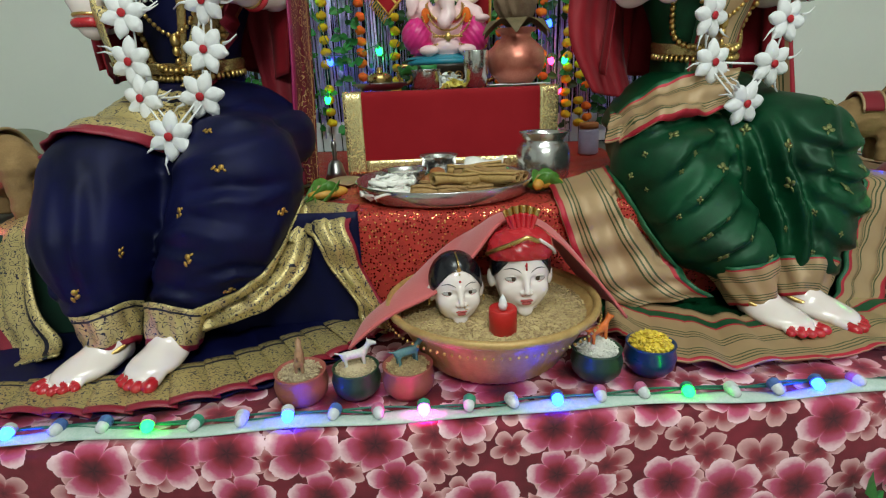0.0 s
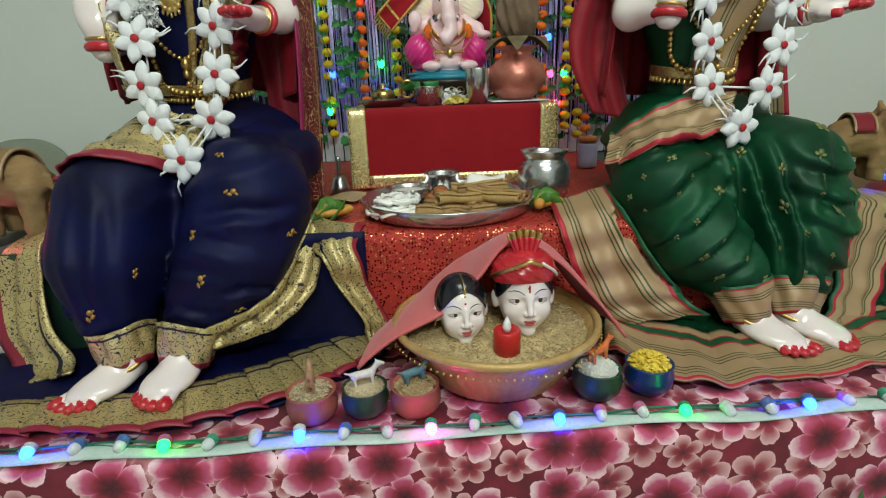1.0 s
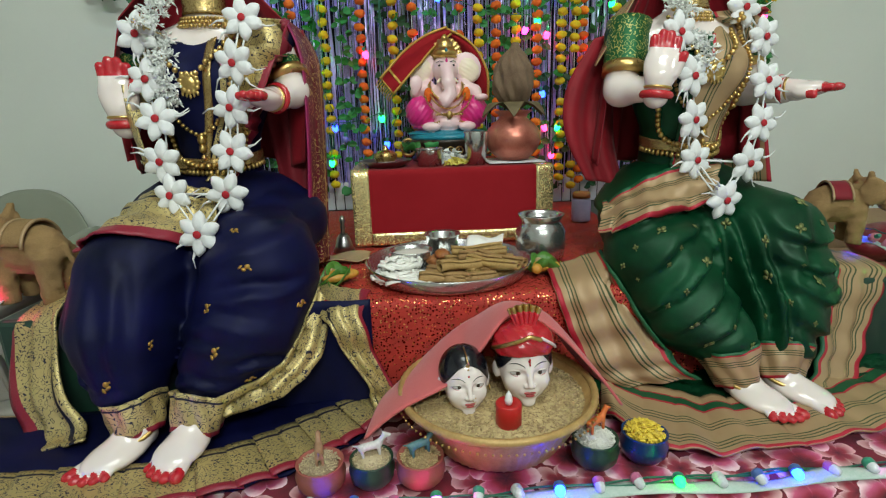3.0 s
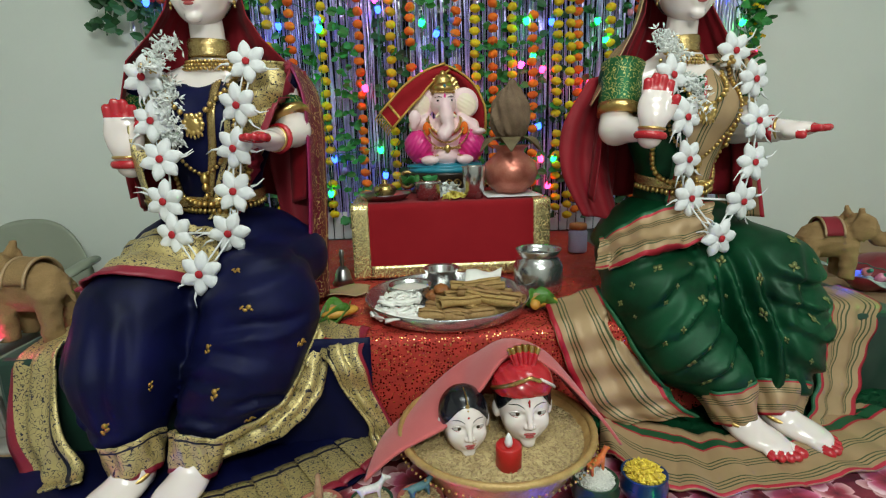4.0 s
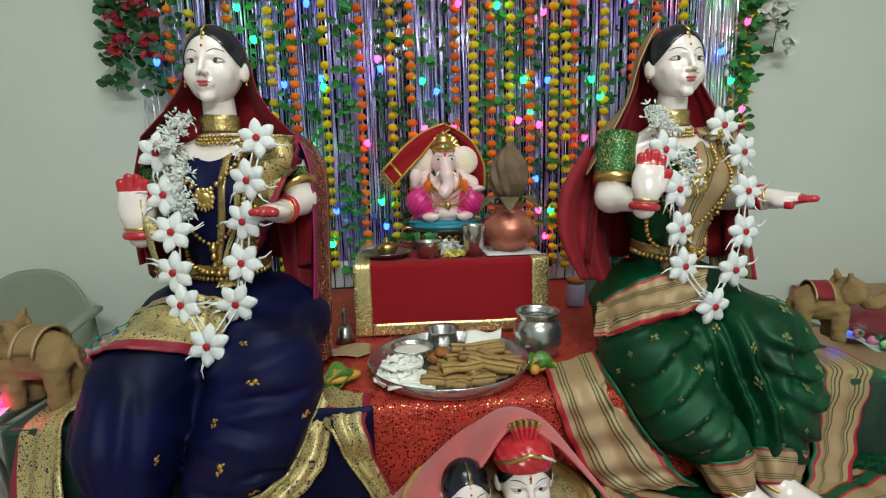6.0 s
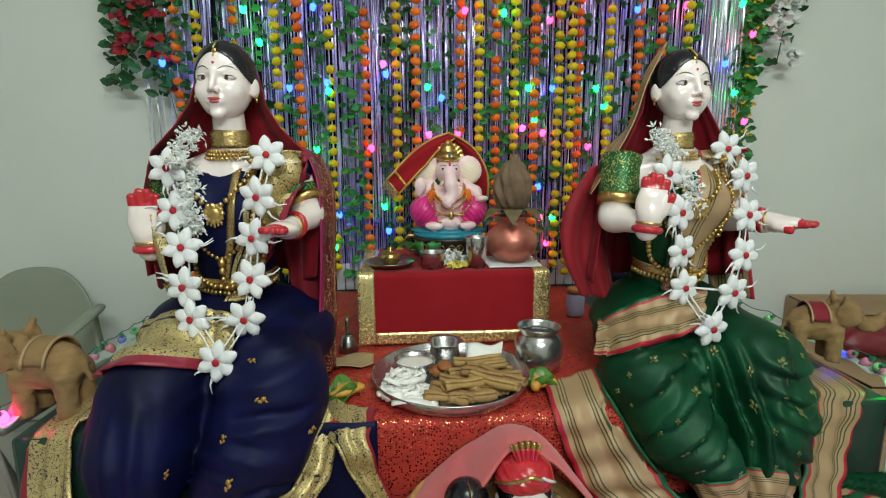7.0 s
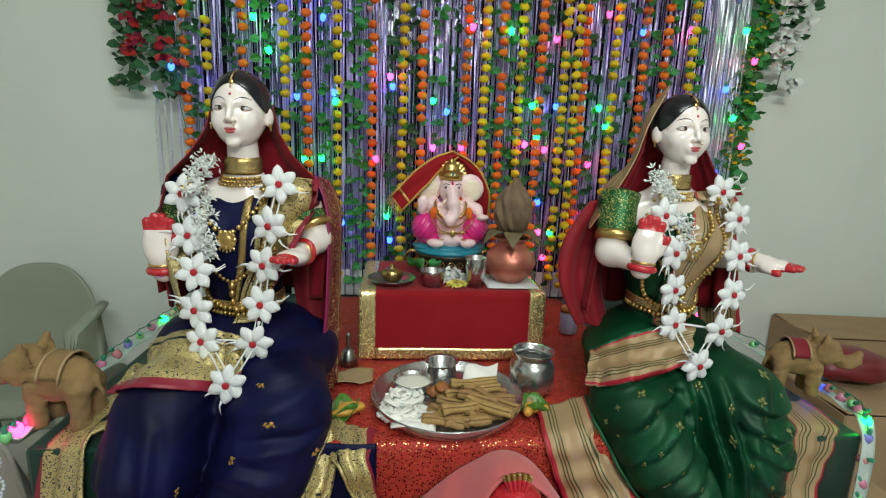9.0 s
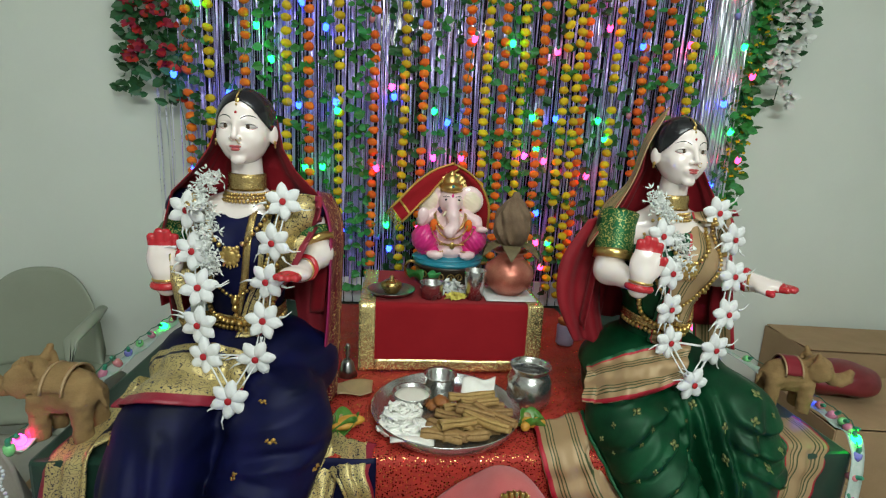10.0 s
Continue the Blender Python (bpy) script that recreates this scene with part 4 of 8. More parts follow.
# green saree: beige border over the lap, the end that falls to the floor, the fan on the floor
draped("lap_border", T_G, [(0.345, 0.945, 0.31), (0.405, 0.90, 0.33), (0.485, 0.905, 0.35), (0.565, 0.935, 0.36)], [(0.385, 1.03, 0.36), (0.455, 1.02, 0.39), (0.535, 1.0, 0.42), (0.61, 0.985, 0.44)], SLANT, M_BEIGE, SAREE_G, 0.008, 44, 16, 0.004, "beige striped border over the lap", 0.010, 3)
draped("side_border", tree_of(SKIRT_G), [(0.255, 0.985, 0.232), (0.245, 0.885, 0.215), (0.268, 0.868, 0.14), (0.305, 0.850, 0.06), (0.36, 0.835, 0.03)], [(0.375, 1.00, 0.262), (0.365, 0.885, 0.235), (0.40, 0.845, 0.165), (0.455, 0.810, 0.09), (0.50, 0.80, 0.06)], (0.3, 0.8, 0), M_BEIGE, SAREE_G, 0.005, 36, 16, 0.004, "beige striped border with a red selvedge", 0.008, 7)
draped("side_border", tree_of(SKIRT_G), [(0.955, 1.03, 0.222), (0.945, 0.915, 0.213), (0.895, 0.885, 0.12), (0.84, 0.835, 0.035), (0.80, 0.80, 0.014)], [(0.83, 1.00, 0.228), (0.815, 0.905, 0.225), (0.785, 0.870, 0.13), (0.745, 0.825, 0.05), (0.715, 0.80, 0.03)], (-0.3, 0.6, 0), M_BEIGE, SAREE_G, 0.005, 48, 16, 0.004, "beige striped border with a red selvedge", 0.006, 17)


def green_train(u, v):
    a = along([(0.30, 0.77, 0.012), (0.37, 0.655, 0.008), (0.55, 0.640, 0.006), (0.75, 0.672, 0.006), (0.98, 0.72, 0.006)], u)
    b = along([(0.34, 0.875, 0.03), (0.46, 0.80, 0.02), (0.58, 0.775, 0.016), (0.72, 0.80, 0.016), (0.90, 0.875, 0.016)], u)
    p = a.lerp(b, v)
    p.z += 0.010 * (0.5 + 0.5 * wave1(u * 8 + 0.6 * v, 21, 5)) * (1 - 0.4 * v) + 0.004 + 0.005 * abs(math.sin(u * 34 + 1.5 * v)) ** 0.6
    return p


under(part("pallu_fan", sheet(green_train, 110, 18, 0.004), M_FAN, None, "beige striped end of the saree fanned over the platform"), SAREE_G)


def green_under(u, v):
    p = along([(0.33, 0.78, 0.01), (0.5, 0.76, 0.01), (0.75, 0.78, 0.01), (1.0, 0.80, 0.01)], u).lerp(along([(0.30, 0.886, 0.03), (0.5, 0.886, 0.03), (0.75, 0.886, 0.03), (1.0, 0.886, 0.03)], u), v)
    p.z += 0.010 * (0.5 + 0.5 * wave1(u * 7 + v * 3, 23, 5))
    return p


under(part("skirt_train", sheet(green_under, 50, 14, 0.004), M_GREEN, None, "green silk gathered on the platform"), SAREE_G)


# woven motifs, each a little gold sprig
def motif_bm(size, kind):
    bm = bmesh.new()
    if kind:
        petals = [(0, 0.9, 0.42, 0.62, 0.0), (-0.55, 0.25, 0.36, 0.5, 0.9), (0.55, 0.25, 0.36, 0.5, -0.9), (0, -0.55, 0.18, 0.5, 0.0)]
    else:
        petals = [(0, 0.35, 0.42, 0.5, 0.3), (0.35, -0.35, 0.30, 0.45, -0.6), (-0.2, -0.8, 0.22, 0.5, 0.5), (0.55, 0.75, 0.2, 0.35, -0.9)]
    for x, y, a, b, t in petals:
        vs = []
        for k in range(10):
            w = 2 * math.pi * k / 10
            px, py = a * math.cos(w), b * math.sin(w)
            vs.append(bm.verts.new(((x + px * math.cos(t) - py * math.sin(t)) * size, 0, (y + px * math.sin(t) + py * math.cos(t)) * size)))
        bm.faces.new(vs)
    r = bmesh.ops.extrude_face_region(bm, geom=bm.faces[:])
    bmesh.ops.translate(bm, verts=[g for g in r["geom"] if isinstance(g, bmesh.types.BMVert)], vec=(0, -0.0012, 0))
    return bm


def sew(tree, spots, mat, parent, kind, size):
    shared = None
    for x, z, s, turn in spots:
        hit, nor, _, _ = tree.ray_cast(Vector((x, 0.3, z)), Vector((0, 1, 0)), 1.5)
        if hit is None:
            continue
        if nor.y > 0:
            nor = -nor
        if shared is None:
            ob = part("motif", motif_bm(size, kind), mat, None)
            shared = ob.data
        else:
            ob = new("motif", shared)
        m = Matrix.Translation(hit + nor * 0.0005) @ (-nor).to_track_quat("Y", "Z").to_matrix().to_4x4() @ pose(0, 0, 0, 0, turn, 0) @ Matrix.Diagonal((s, 1, s, 1))
        ob.matrix_world = m
        under(ob, parent)


sew(tree_of(SKIRT_N), [(-0.595, 0.300, 1.1, 20), (-0.300, 0.318, 1, 80), (-0.365, 0.255, 1, 10), (-0.352, 0.190, 1, 5), (-0.525, 0.145, 1.1, 10), (-0.225, 0.240, 1, 70), (-0.31, 0.128, 0.9, 60), (-0.325, 0.37, 0.8, 80), (-0.46, 0.20, 0.8, 0), (-0.63, 0.20, 0.9, 20)], M_GOLDTHREAD, SAREE_N, 0, 0.0095)
rng = random.Random(4)
spots = []
for i in range(6):
    for j in range(8):
        spots.append((0.36 + 0.075 * i + (0.036 if j % 2 else 0) + rng.uniform(-0.012, 0.012), 0.135 + 0.033 * j + rng.uniform(-0.008, 0.008), rng.choice((0.4, 0.5, 0.6, 1.0, 1.15)), rng.uniform(-35, 35)))
M_SPRIG = surface("pale_gold_thread", (0.23, 0.24, 0.09), (0.15, 0.18, 0.06), 0.5, 0.5, fine=600)
sew(tree_of(SKIRT_G), spots, M_SPRIG, SAREE_G, 1, 0.0095)


# sleeves with gold bands
def sleeve(a, b, ra, rb, parent):
    a, b = Vector(a), Vector(b)
    d = (b - a)
    pts = [a + d * t for t in np.linspace(0, 1, 8)]
    rad = [ra + (rb - ra) * t + 0.0015 * math.sin(t * 21) for t in np.linspace(0, 1, 8)]
    ob = under(part("sleeve", tube(pts, rad, 22), M_SLEEVE, None, "green brocade sleeve"), parent)
    under(part("band", tube([b - d * 0.16, b - d * 0.08, b + d * 0.01], [rb + 0.003] * 3, 22), M_GOLD, None, "gold band"), parent)
    return ob


sleeve((-0.530, 1.090, 0.712), (-0.572, 1.072, 0.605), 0.036, 0.043, SAREE_N)
sleeve((-0.300, 1.100, 0.705), (-0.264, 1.072, 0.625), 0.036, 0.043, SAREE_N)
sleeve((0.449, 1.095, 0.722), (0.430, 1.062, 0.618), 0.047, 0.043, SAREE_G)
sleeve((0.676, 1.11, 0.712), (0.705, 1.09, 0.625), 0.040, 0.043, SAREE_G)


# veils over the heads, falling behind the shoulders
def veil(cx, cy, top, rows, a0, a1, mat, parent, label, seed, edge=0.0):
    """rows: (z, half width, depth, shift of the centre in y)."""
    def fn(u, v):
        a = a0 + (a1 - a0) * u
        t = v * (len(rows) - 1)
        i = min(int(t), len(rows) - 2)
        f = t - i
        f = f * f * (3 - 2 * f)
        z, w, d, s = [p + (q - p) * f for p, q in zip(rows[i], rows[i + 1])]
        r = 1 + (0.05 * v) * math.sin(a * 9 + seed) + 0.025 * v * wave1(a * 3, seed, 5)
        return (cx + w * r * math.sin(a), cy + s + d * r * math.cos(a), z + 0.01 * v * math.sin(a * 5))
    return under(part("veil", sheet(fn, 60, 40, 0.0025), mat, None, label), parent)


VEIL_ROWS = [(0.938, 0.008, 0.010, 0.062), (0.928, 0.036, 0.030, 0.056), (0.895, 0.058, 0.054, 0.036), (0.83, 0.074, 0.066, 0.016), (0.785, 0.102, 0.076, 0.006), (0.735, 0.150, 0.090, 0.0), (0.66, 0.170, 0.105, 0.0), (0.56, 0.168, 0.112, 0.0), (0.46, 0.158, 0.12, 0.0)]
veil(-0.408, 1.055, 0.97, VEIL_ROWS, -1.98, 1.30, M_CRIMSON, SAREE_N, "maroon veil over the head", 2)
veil(0.562, 1.07, 0.97, VEIL_ROWS[:4] + [(0.75, 0.115, 0.095, 0.004), (0.70, 0.155, 0.105, 0.0), (0.60, 0.165, 0.115, 0.0), (0.44, 0.185, 0.12, 0.0)], -1.50, 1.62, M_CRIMSON, SAREE_G, "dark red veil over the head", 5)


def hanging(name, rows, mat, parent, label, n=24, seed=3, amp=0.006):
    """A hanging strip of cloth: rows of left and right points from top to bottom."""
    def fn(u, v):
        p = along([r[0] for r in rows], u).lerp(along([r[1] for r in rows], u), v)
        p.y += amp * math.sin(v * 11 + seed + u * 2) * min(1, u * 2 + 0.2)
        return p
    return under(part(name, sheet(fn, n, 14, 0.003), mat, None, label), parent)


# navy saree: maroon brocade end behind the arm, gold panel over the shoulder
hanging("pallu_end", [((-0.262, 1.085, 0.745), (-0.240, 1.16, 0.73)), ((-0.232, 1.065, 0.66), (-0.212, 1.16, 0.66)), ((-0.232, 1.055, 0.50), (-0.212, 1.15, 0.50)), ((-0.240, 1.05, 0.36), (-0.212, 1.12, 0.36)), ((-0.24, 1.05, 0.24), (-0.215, 1.10, 0.24))], M_PALLU, SAREE_N, "maroon and gold brocade end of the saree")
hanging("pallu_lining", [((-0.345, 1.135, 0.72), (-0.235, 1.14, 0.73)), ((-0.33, 1.125, 0.56), (-0.225, 1.13, 0.56)), ((-0.31, 1.12, 0.40), (-0.225, 1.12, 0.40)), ((-0.31, 1.11, 0.25), (-0.225, 1.11, 0.25))], M_MAROON, SAREE_N, "dark maroon lining of the saree", seed=6)
hanging("veil_end", [((-0.585, 1.10, 0.66), (-0.53, 1.14, 0.66)), ((-0.605, 1.075, 0.56), (-0.545, 1.12, 0.56)), ((-0.600, 1.07, 0.475), (-0.555, 1.11, 0.49))], M_CRIMSON, SAREE_N, "maroon veil end behind the arm", 14, 8)
draped("shoulder_panel", T_N, [(-0.245, 1.06, 0.735), (-0.245, 0.98, 0.695), (-0.285, 0.96, 0.60), (-0.345, 0.95, 0.50), (-0.365, 0.95, 0.44)], [(-0.355, 1.06, 0.745), (-0.36, 0.98, 0.70), (-0.365, 0.96, 0.60), (-0.40, 0.95, 0.50), (-0.415, 0.95, 0.44)], FRONT, M_BROC, SAREE_N, 0.006, 40, 12, 0.003, "gold brocade panel over the shoulder", 0.003)
draped("edge_trim", T_N, [(-0.375, 0.98, 0.71), (-0.382, 0.96, 0.60), (-0.412, 0.95, 0.47)], [(-0.389, 0.98, 0.71), (-0.397, 0.96, 0.60), (-0.426, 0.95, 0.47)], FRONT, M_FILIGREE, SAREE_N, 0.003, 40, 3, 0.002, "gold edging")
draped("shoulder_panel", T_N, [(-0.475, 0.96, 0.715), (-0.50, 0.96, 0.66), (-0.512, 0.95, 0.56), (-0.50, 0.95, 0.46)], [(-0.50, 0.97, 0.725), (-0.53, 0.97, 0.67), (-0.535, 0.97, 0.56), (-0.515, 0.97, 0.46)], FRONT, M_BROCPLAIN, SAREE_N, 0.005, 30, 4, 0.003, "narrow gold brocade border")
# green saree: beige border up over the head and across the chest
draped("shoulder_panel", T_G, [(0.715, 1.06, 0.745), (0.705, 0.98, 0.69), (0.665, 0.96, 0.58), (0.615, 0.95, 0.47), (0.595, 0.95, 0.42)], [(0.60, 1.06, 0.735), (0.575, 0.98, 0.68), (0.540, 0.96, 0.58), (0.525, 0.95, 0.48), (0.52, 0.95, 0.43)], FRONT, M_BEIGE, SAREE_G, 0.006, 40, 14, 0.003, "beige striped panel over the shoulder", 0.004)
hanging("veil_border", [((0.520, 1.075, 0.952), (0.540, 1.10, 0.975)), ((0.482, 1.065, 0.88), (0.500, 1.11, 0.91)), ((0.462, 1.075, 0.80), (0.480, 1.13, 0.80)), ((0.420, 1.075, 0.72), (0.430, 1.14, 0.74)), ((0.375, 1.085, 0.64), (0.40, 1.15, 0.65))], M_BEIGE, SAREE_G, "beige striped border of the veil", 30, 3, 0.003)
hanging("veil_end", [((0.385, 1.12, 0.70), (0.47, 1.15, 0.72)), ((0.325, 1.11, 0.60), (0.45, 1.15, 0.60)), ((0.320, 1.10, 0.50), (0.45, 1.14, 0.48)), ((0.365, 1.09, 0.40), (0.47, 1.12, 0.38))], M_CRIMSON, SAREE_G, "dark red veil falling beside the arm", 26, 8, 0.010)
hanging("pallu_end", [((0.735, 1.12, 0.73), (0.70, 1.17, 0.72)), ((0.765, 1.11, 0.62), (0.70, 1.16, 0.62)), ((0.785, 1.10, 0.48), (0.71, 1.15, 0.48)), ((0.800, 1.09, 0.38), (0.72, 1.14, 0.38))], M_BEIGE, SAREE_G, "beige and red end of the saree behind the arm")


# ---- altar platforms and their cloths ----
solid("platform_lower", box_bm((-0.98, 0.585, FLOOR), (1.2, 2.0, -0.012), 0.01), M_CARTON, "low wooden platform under the flowered cloth", "platform", smooth=False)
solid("platform_upper", box_bm((-0.80, 0.895, -0.010), (1.0, 1.97, SEAT - 0.010), 0.01), surface("dark_green_satin", (0.01, 0.05, 0.03), (0.006, 0.03, 0.018), 0.4, scale=12, fine=300, sheen=0.1), "raised rear step covered in dark green satin", "platform", smooth=False)


def floral_fold(u, v):
    x = -1.0 + 2.25 * u
    s = v * 0.75
    if s < 0.315:
        y, z = 0.89 - s, 0.0
    elif s < 0.335:
        a = (s - 0.315) / 0.02 * math.pi / 2
        y, z = 0.575 - 0.012 * math.sin(a), -0.012 + 0.012 * math.cos(a)
    else:
        y, z = 0.563, -0.012 - (s - 0.335)
        y += 0.010 * wave1(x, 41, 9) * min(1, (s - 0.335) * 4) + 0.004 * wave1(x + s, 43, 22) * min(1, (s - 0.335) * 5)
    return (x, y, z + 0.0015 * wave1(x + v, 44, 25))


solid("flowered_cloth", sheet(floral_fold, 160, 60, 0.002), M_FLORAL, "crimson cloth printed with pink flowers over the platform", "cloth")


def red_fold(u, v):
    x = -0.36 + 0.95 * u
    s = v * 1.22
    if s < 1.0:
        y, z = 1.89 - s, SEAT - 0.001
    elif s < 1.02:
        a = (s - 1.0) / 0.02 * math.pi / 2
        y, z = 0.89 - 0.012 * math.sin(a), SEAT - 0.013 + 0.012 * math.cos(a)
    else:
        y, z = 0.878 - 0.02 * (s - 1.02), SEAT - 0.013 - (s - 1.02)
        y += 0.006 * wave1(x, 51, 14) * min(1, (s - 1.02) * 9)
    return (x, y, z + 0.0012 * wave1(x * 3 + v * 5, 52, 9))


solid("sequinned_cloth", sheet(red_fold, 90, 90, 0.002), M_SEQUIN, "red net cloth sewn with small sequins over the step", "cloth")

# ---- the low stool with its velvet runner ----
ST = thing("stool", "low wooden stool hidden under a red velvet runner", "stool", (0.086, 1.48, SEAT))
M_WOOD = surface("dark_wood", (0.10, 0.045, 0.02), (0.06, 0.026, 0.012), 0.5, scale=14)
part("top", box_bm((-0.245, -0.17, 0.175), (0.245, 0.17, 0.198), 0.004), M_WOOD, ST, smooth=False)
for sx in (-0.22, 0.22):
    for sy in (-0.15, 0.15):
        part("leg", box_bm((sx - 0.018, sy - 0.018, 0.004), (sx + 0.018, sy + 0.018, 0.175), 0.003), M_WOOD, ST, smooth=False)
RUN = thing("runner", "red velvet table runner edged with gold lace over the stool", "cloth", (0.086, 1.48, SEAT + 0.2))


def run_at(x, s, lift=0.0):
    """A point of the runner: s metres from its back edge, x from the stool's middle."""
    if s < 0.35:
        return (x, 0.175 - s, 0.001 + lift)
    if s < 0.37:
        a = (s - 0.35) / 0.02 * math.pi / 2
        return (x, -0.175 - (0.012 + lift) * math.sin(a), -0.011 + (0.012 + lift) * math.cos(a))
    d = s - 0.37
    return (x * (1 - 0.02 * d), -0.187 - lift - 0.05 * d + 0.004 * wave1(x, 61, 12) * d * 5, -0.011 - d)


part("velvet", sheet(lambda u, v: run_at(-0.225 + 0.45 * u, v * 0.552), 50, 70, 0.003), M_VELVET, RUN)
part("side_lace", sheet(lambda u, v: run_at(-0.262 + 0.045 * u, v * 0.552, 0.002), 6, 70, 0.003), M_LACE, RUN, "gold lace edging")
part("side_lace", sheet(lambda u, v: run_at(0.219 + 0.045 * u, v * 0.552, 0.002), 6, 70, 0.003), M_LACE, RUN, "gold lace edging")
part("hem_lace", sheet(lambda u, v: run_at(-0.216 + 0.434 * u, 0.520 + 0.032 * v, 0.002), 50, 4, 0.003), M_LACE, RUN, "gold lace edging")

# ---- the food plate and vessels ----
PLATE_X, PLATE_Y = 0.050, 1.040
solid("thali_plate", lathe([(0.0, 0.004), (0.158, 0.004), (0.166, 0.007), (0.176, 0.028), (0.1785, 0.030), (0.1795, 0.028), (0.169, 0.004), (0.164, 0.0), (0.0, 0.0)], 72), M_STEEL, "large round stainless steel plate filled with festive food", "plate", loc=(PLATE_X, PLATE_Y, SEAT + 0.004))
PZ = SEAT + 0.0085


def vessel(profile, mat, name, label, category, loc, seg=48, group=""):
    return solid(name, lathe(profile, seg), mat, label, category, group, loc=loc)


KAT = thing("steel_bowl", "small steel bowl filled with white curd on the plate", "bowl", (-0.030, 1.085, PZ))
part("bowl", lathe([(0.0, 0.003), (0.034, 0.003), (0.046, 0.034), (0.049, 0.036), (0.0495, 0.034), (0.0365, 0.0), (0.0, 0.0)], 40), M_STEEL, KAT)
part("curd", lathe([(0.0, 0.0275), (0.03, 0.027), (0.0425, 0.0265), (0.040, 0.020), (0.0, 0.020)], 40), surface("white_curd", (0.80, 0.78, 0.70), (0.76, 0.73, 0.64), 0.35, scale=40), KAT, "creamy white curd")
vessel([(0.0, 0.004), (0.034, 0.004), (0.036, 0.05), (0.043, 0.056), (0.0435, 0.0545), (0.038, 0.048), (0.0365, 0.0), (0.0, 0.0)], M_STEEL, "steel_bowl", "deeper empty steel bowl on the plate", "bowl", (0.045, 1.145, PZ))

M_KURDAI = surface("white_fried_dough", (0.90, 0.89, 0.85), (0.84, 0.82, 0.76), 0.6, scale=60, relief=0.3)
M_ROLL = surface("browned_flatbread", (0.44, 0.27, 0.10), (0.27, 0.15, 0.05), 0.7, scale=55, fine=240, relief=0.6, dist=0.002, island=0.35)
M_FRIT = surface("fried_fritter", (0.36, 0.13, 0.03), (0.22, 0.07, 0.02), 0.5, scale=60, relief=0.7, dist=0.003)
rng = random.Random(11)


def strands(n, rx, ry, h, r, seed):
    g = random.Random(seed)
    bm = bmesh.new()
    for _ in range(n):
        a0, rr, z = g.uniform(0, 6.28), g.uniform(0.25, 1.0) ** 0.7, g.uniform(0, h)
        cx, cy = g.uniform(-0.3, 0.3) * rx, g.uniform(-0.3, 0.3) * ry
        pts = []
        for k in range(9):
            a = a0 + k * g.uniform(0.35, 0.6)
            pts.append((cx + rx * rr * 0.8 * math.cos(a), cy + ry * rr * 0.8 * math.sin(a), r + z * (1.15 - rr) + 0.004 * math.sin(k * 2 + a0)))
        join_bm(bm, tube(pts, r, 6))
    return bm


for k, (x, y, z, sx, sy, h) in enumerate([(-0.062, 0.985, 0.001, 0.066, 0.060, 0.020), (-0.030, 0.955, 0.001, 0.050, 0.042, 0.018), (-0.055, 1.015, 0.018, 0.048, 0.040, 0.018)]):
    ob = solid("fried_noodle_wafer", strands(26, sx, sy, h, 0.0036, 20 + k), M_KURDAI, "crisp white fried noodle wafer on the plate", "food", "white wafers", loc=(x, y, PZ + z))
solid("rice_wafer", sheet(lambda u, v: (0.095 * (u - 0.5), 0.085 * (v - 0.5) * (1 - 0.3 * (2 * u - 1) ** 2), 0.010 + 0.012 * math.sin(u * 4) * math.sin(v * 5 + 1)), 16, 14, 0.003), M_KURDAI, "thin white rice wafer on the plate", "food", "white wafers", loc=(-0.035, 0.935, PZ + 0.001))
solid("rice_wafer", sheet(lambda u, v: (0.085 * (u - 0.5) + 0.02 * v, 0.075 * (v - 0.5), 0.014 + 0.030 * v + 0.004 * math.sin(u * 7) + 0.003 * math.sin(v * 9 + u * 4)), 16, 14, 0.003), M_KURDAI, "thin white rice wafer on the plate", "food", "white wafers", loc=(0.128, 1.105, PZ + 0.001))


def roll_mesh(seed, length):
    g = random.Random(seed)
    def fn(u, v):
        a = v * 2 * math.pi * 1.35
        r = 0.0065 + 0.006 * v + 0.0016 * math.sin(u * 9 + seed)
        return (length * (u - 0.5), r * math.cos(a) * 1.35, 0.0125 + r * math.sin(a) * 0.75 + 0.002 * math.sin(u * 5 + seed))
    return sheet(fn, 12, 22, 0.002)


ROLLS = [roll_mesh(i, 0.105 + 0.012 * (i % 3)) for i in range(4)]
spots = [(0.110, 0.958, 0.001, 30), (0.045, 0.925, 0.001, -25), (0.160, 0.955, 0.02, -30), (0.125, 1.060, 0.0, 4), (0.155, 1.035, 0.001, -5), (0.095, 1.030, 0.0, 8), (0.150, 1.005, 0.0, 3), (0.075, 0.985, 0.0, -8), (0.148, 0.972, 0.001, 10), (0.055, 0.940, 0.0, 14), (0.110, 0.940, 0.001, -12), (0.150, 0.935, 0.0, 22), (0.020, 0.905, 0.0, -10), (0.080, 0.905, 0.0, 6), (0.120, 1.045, 0.020, -3), (0.130, 1.010, 0.021, 7), (0.105, 0.965, 0.021, -6), (0.075, 0.925, 0.020, 15), (0.125, 0.925, 0.021, -18)]
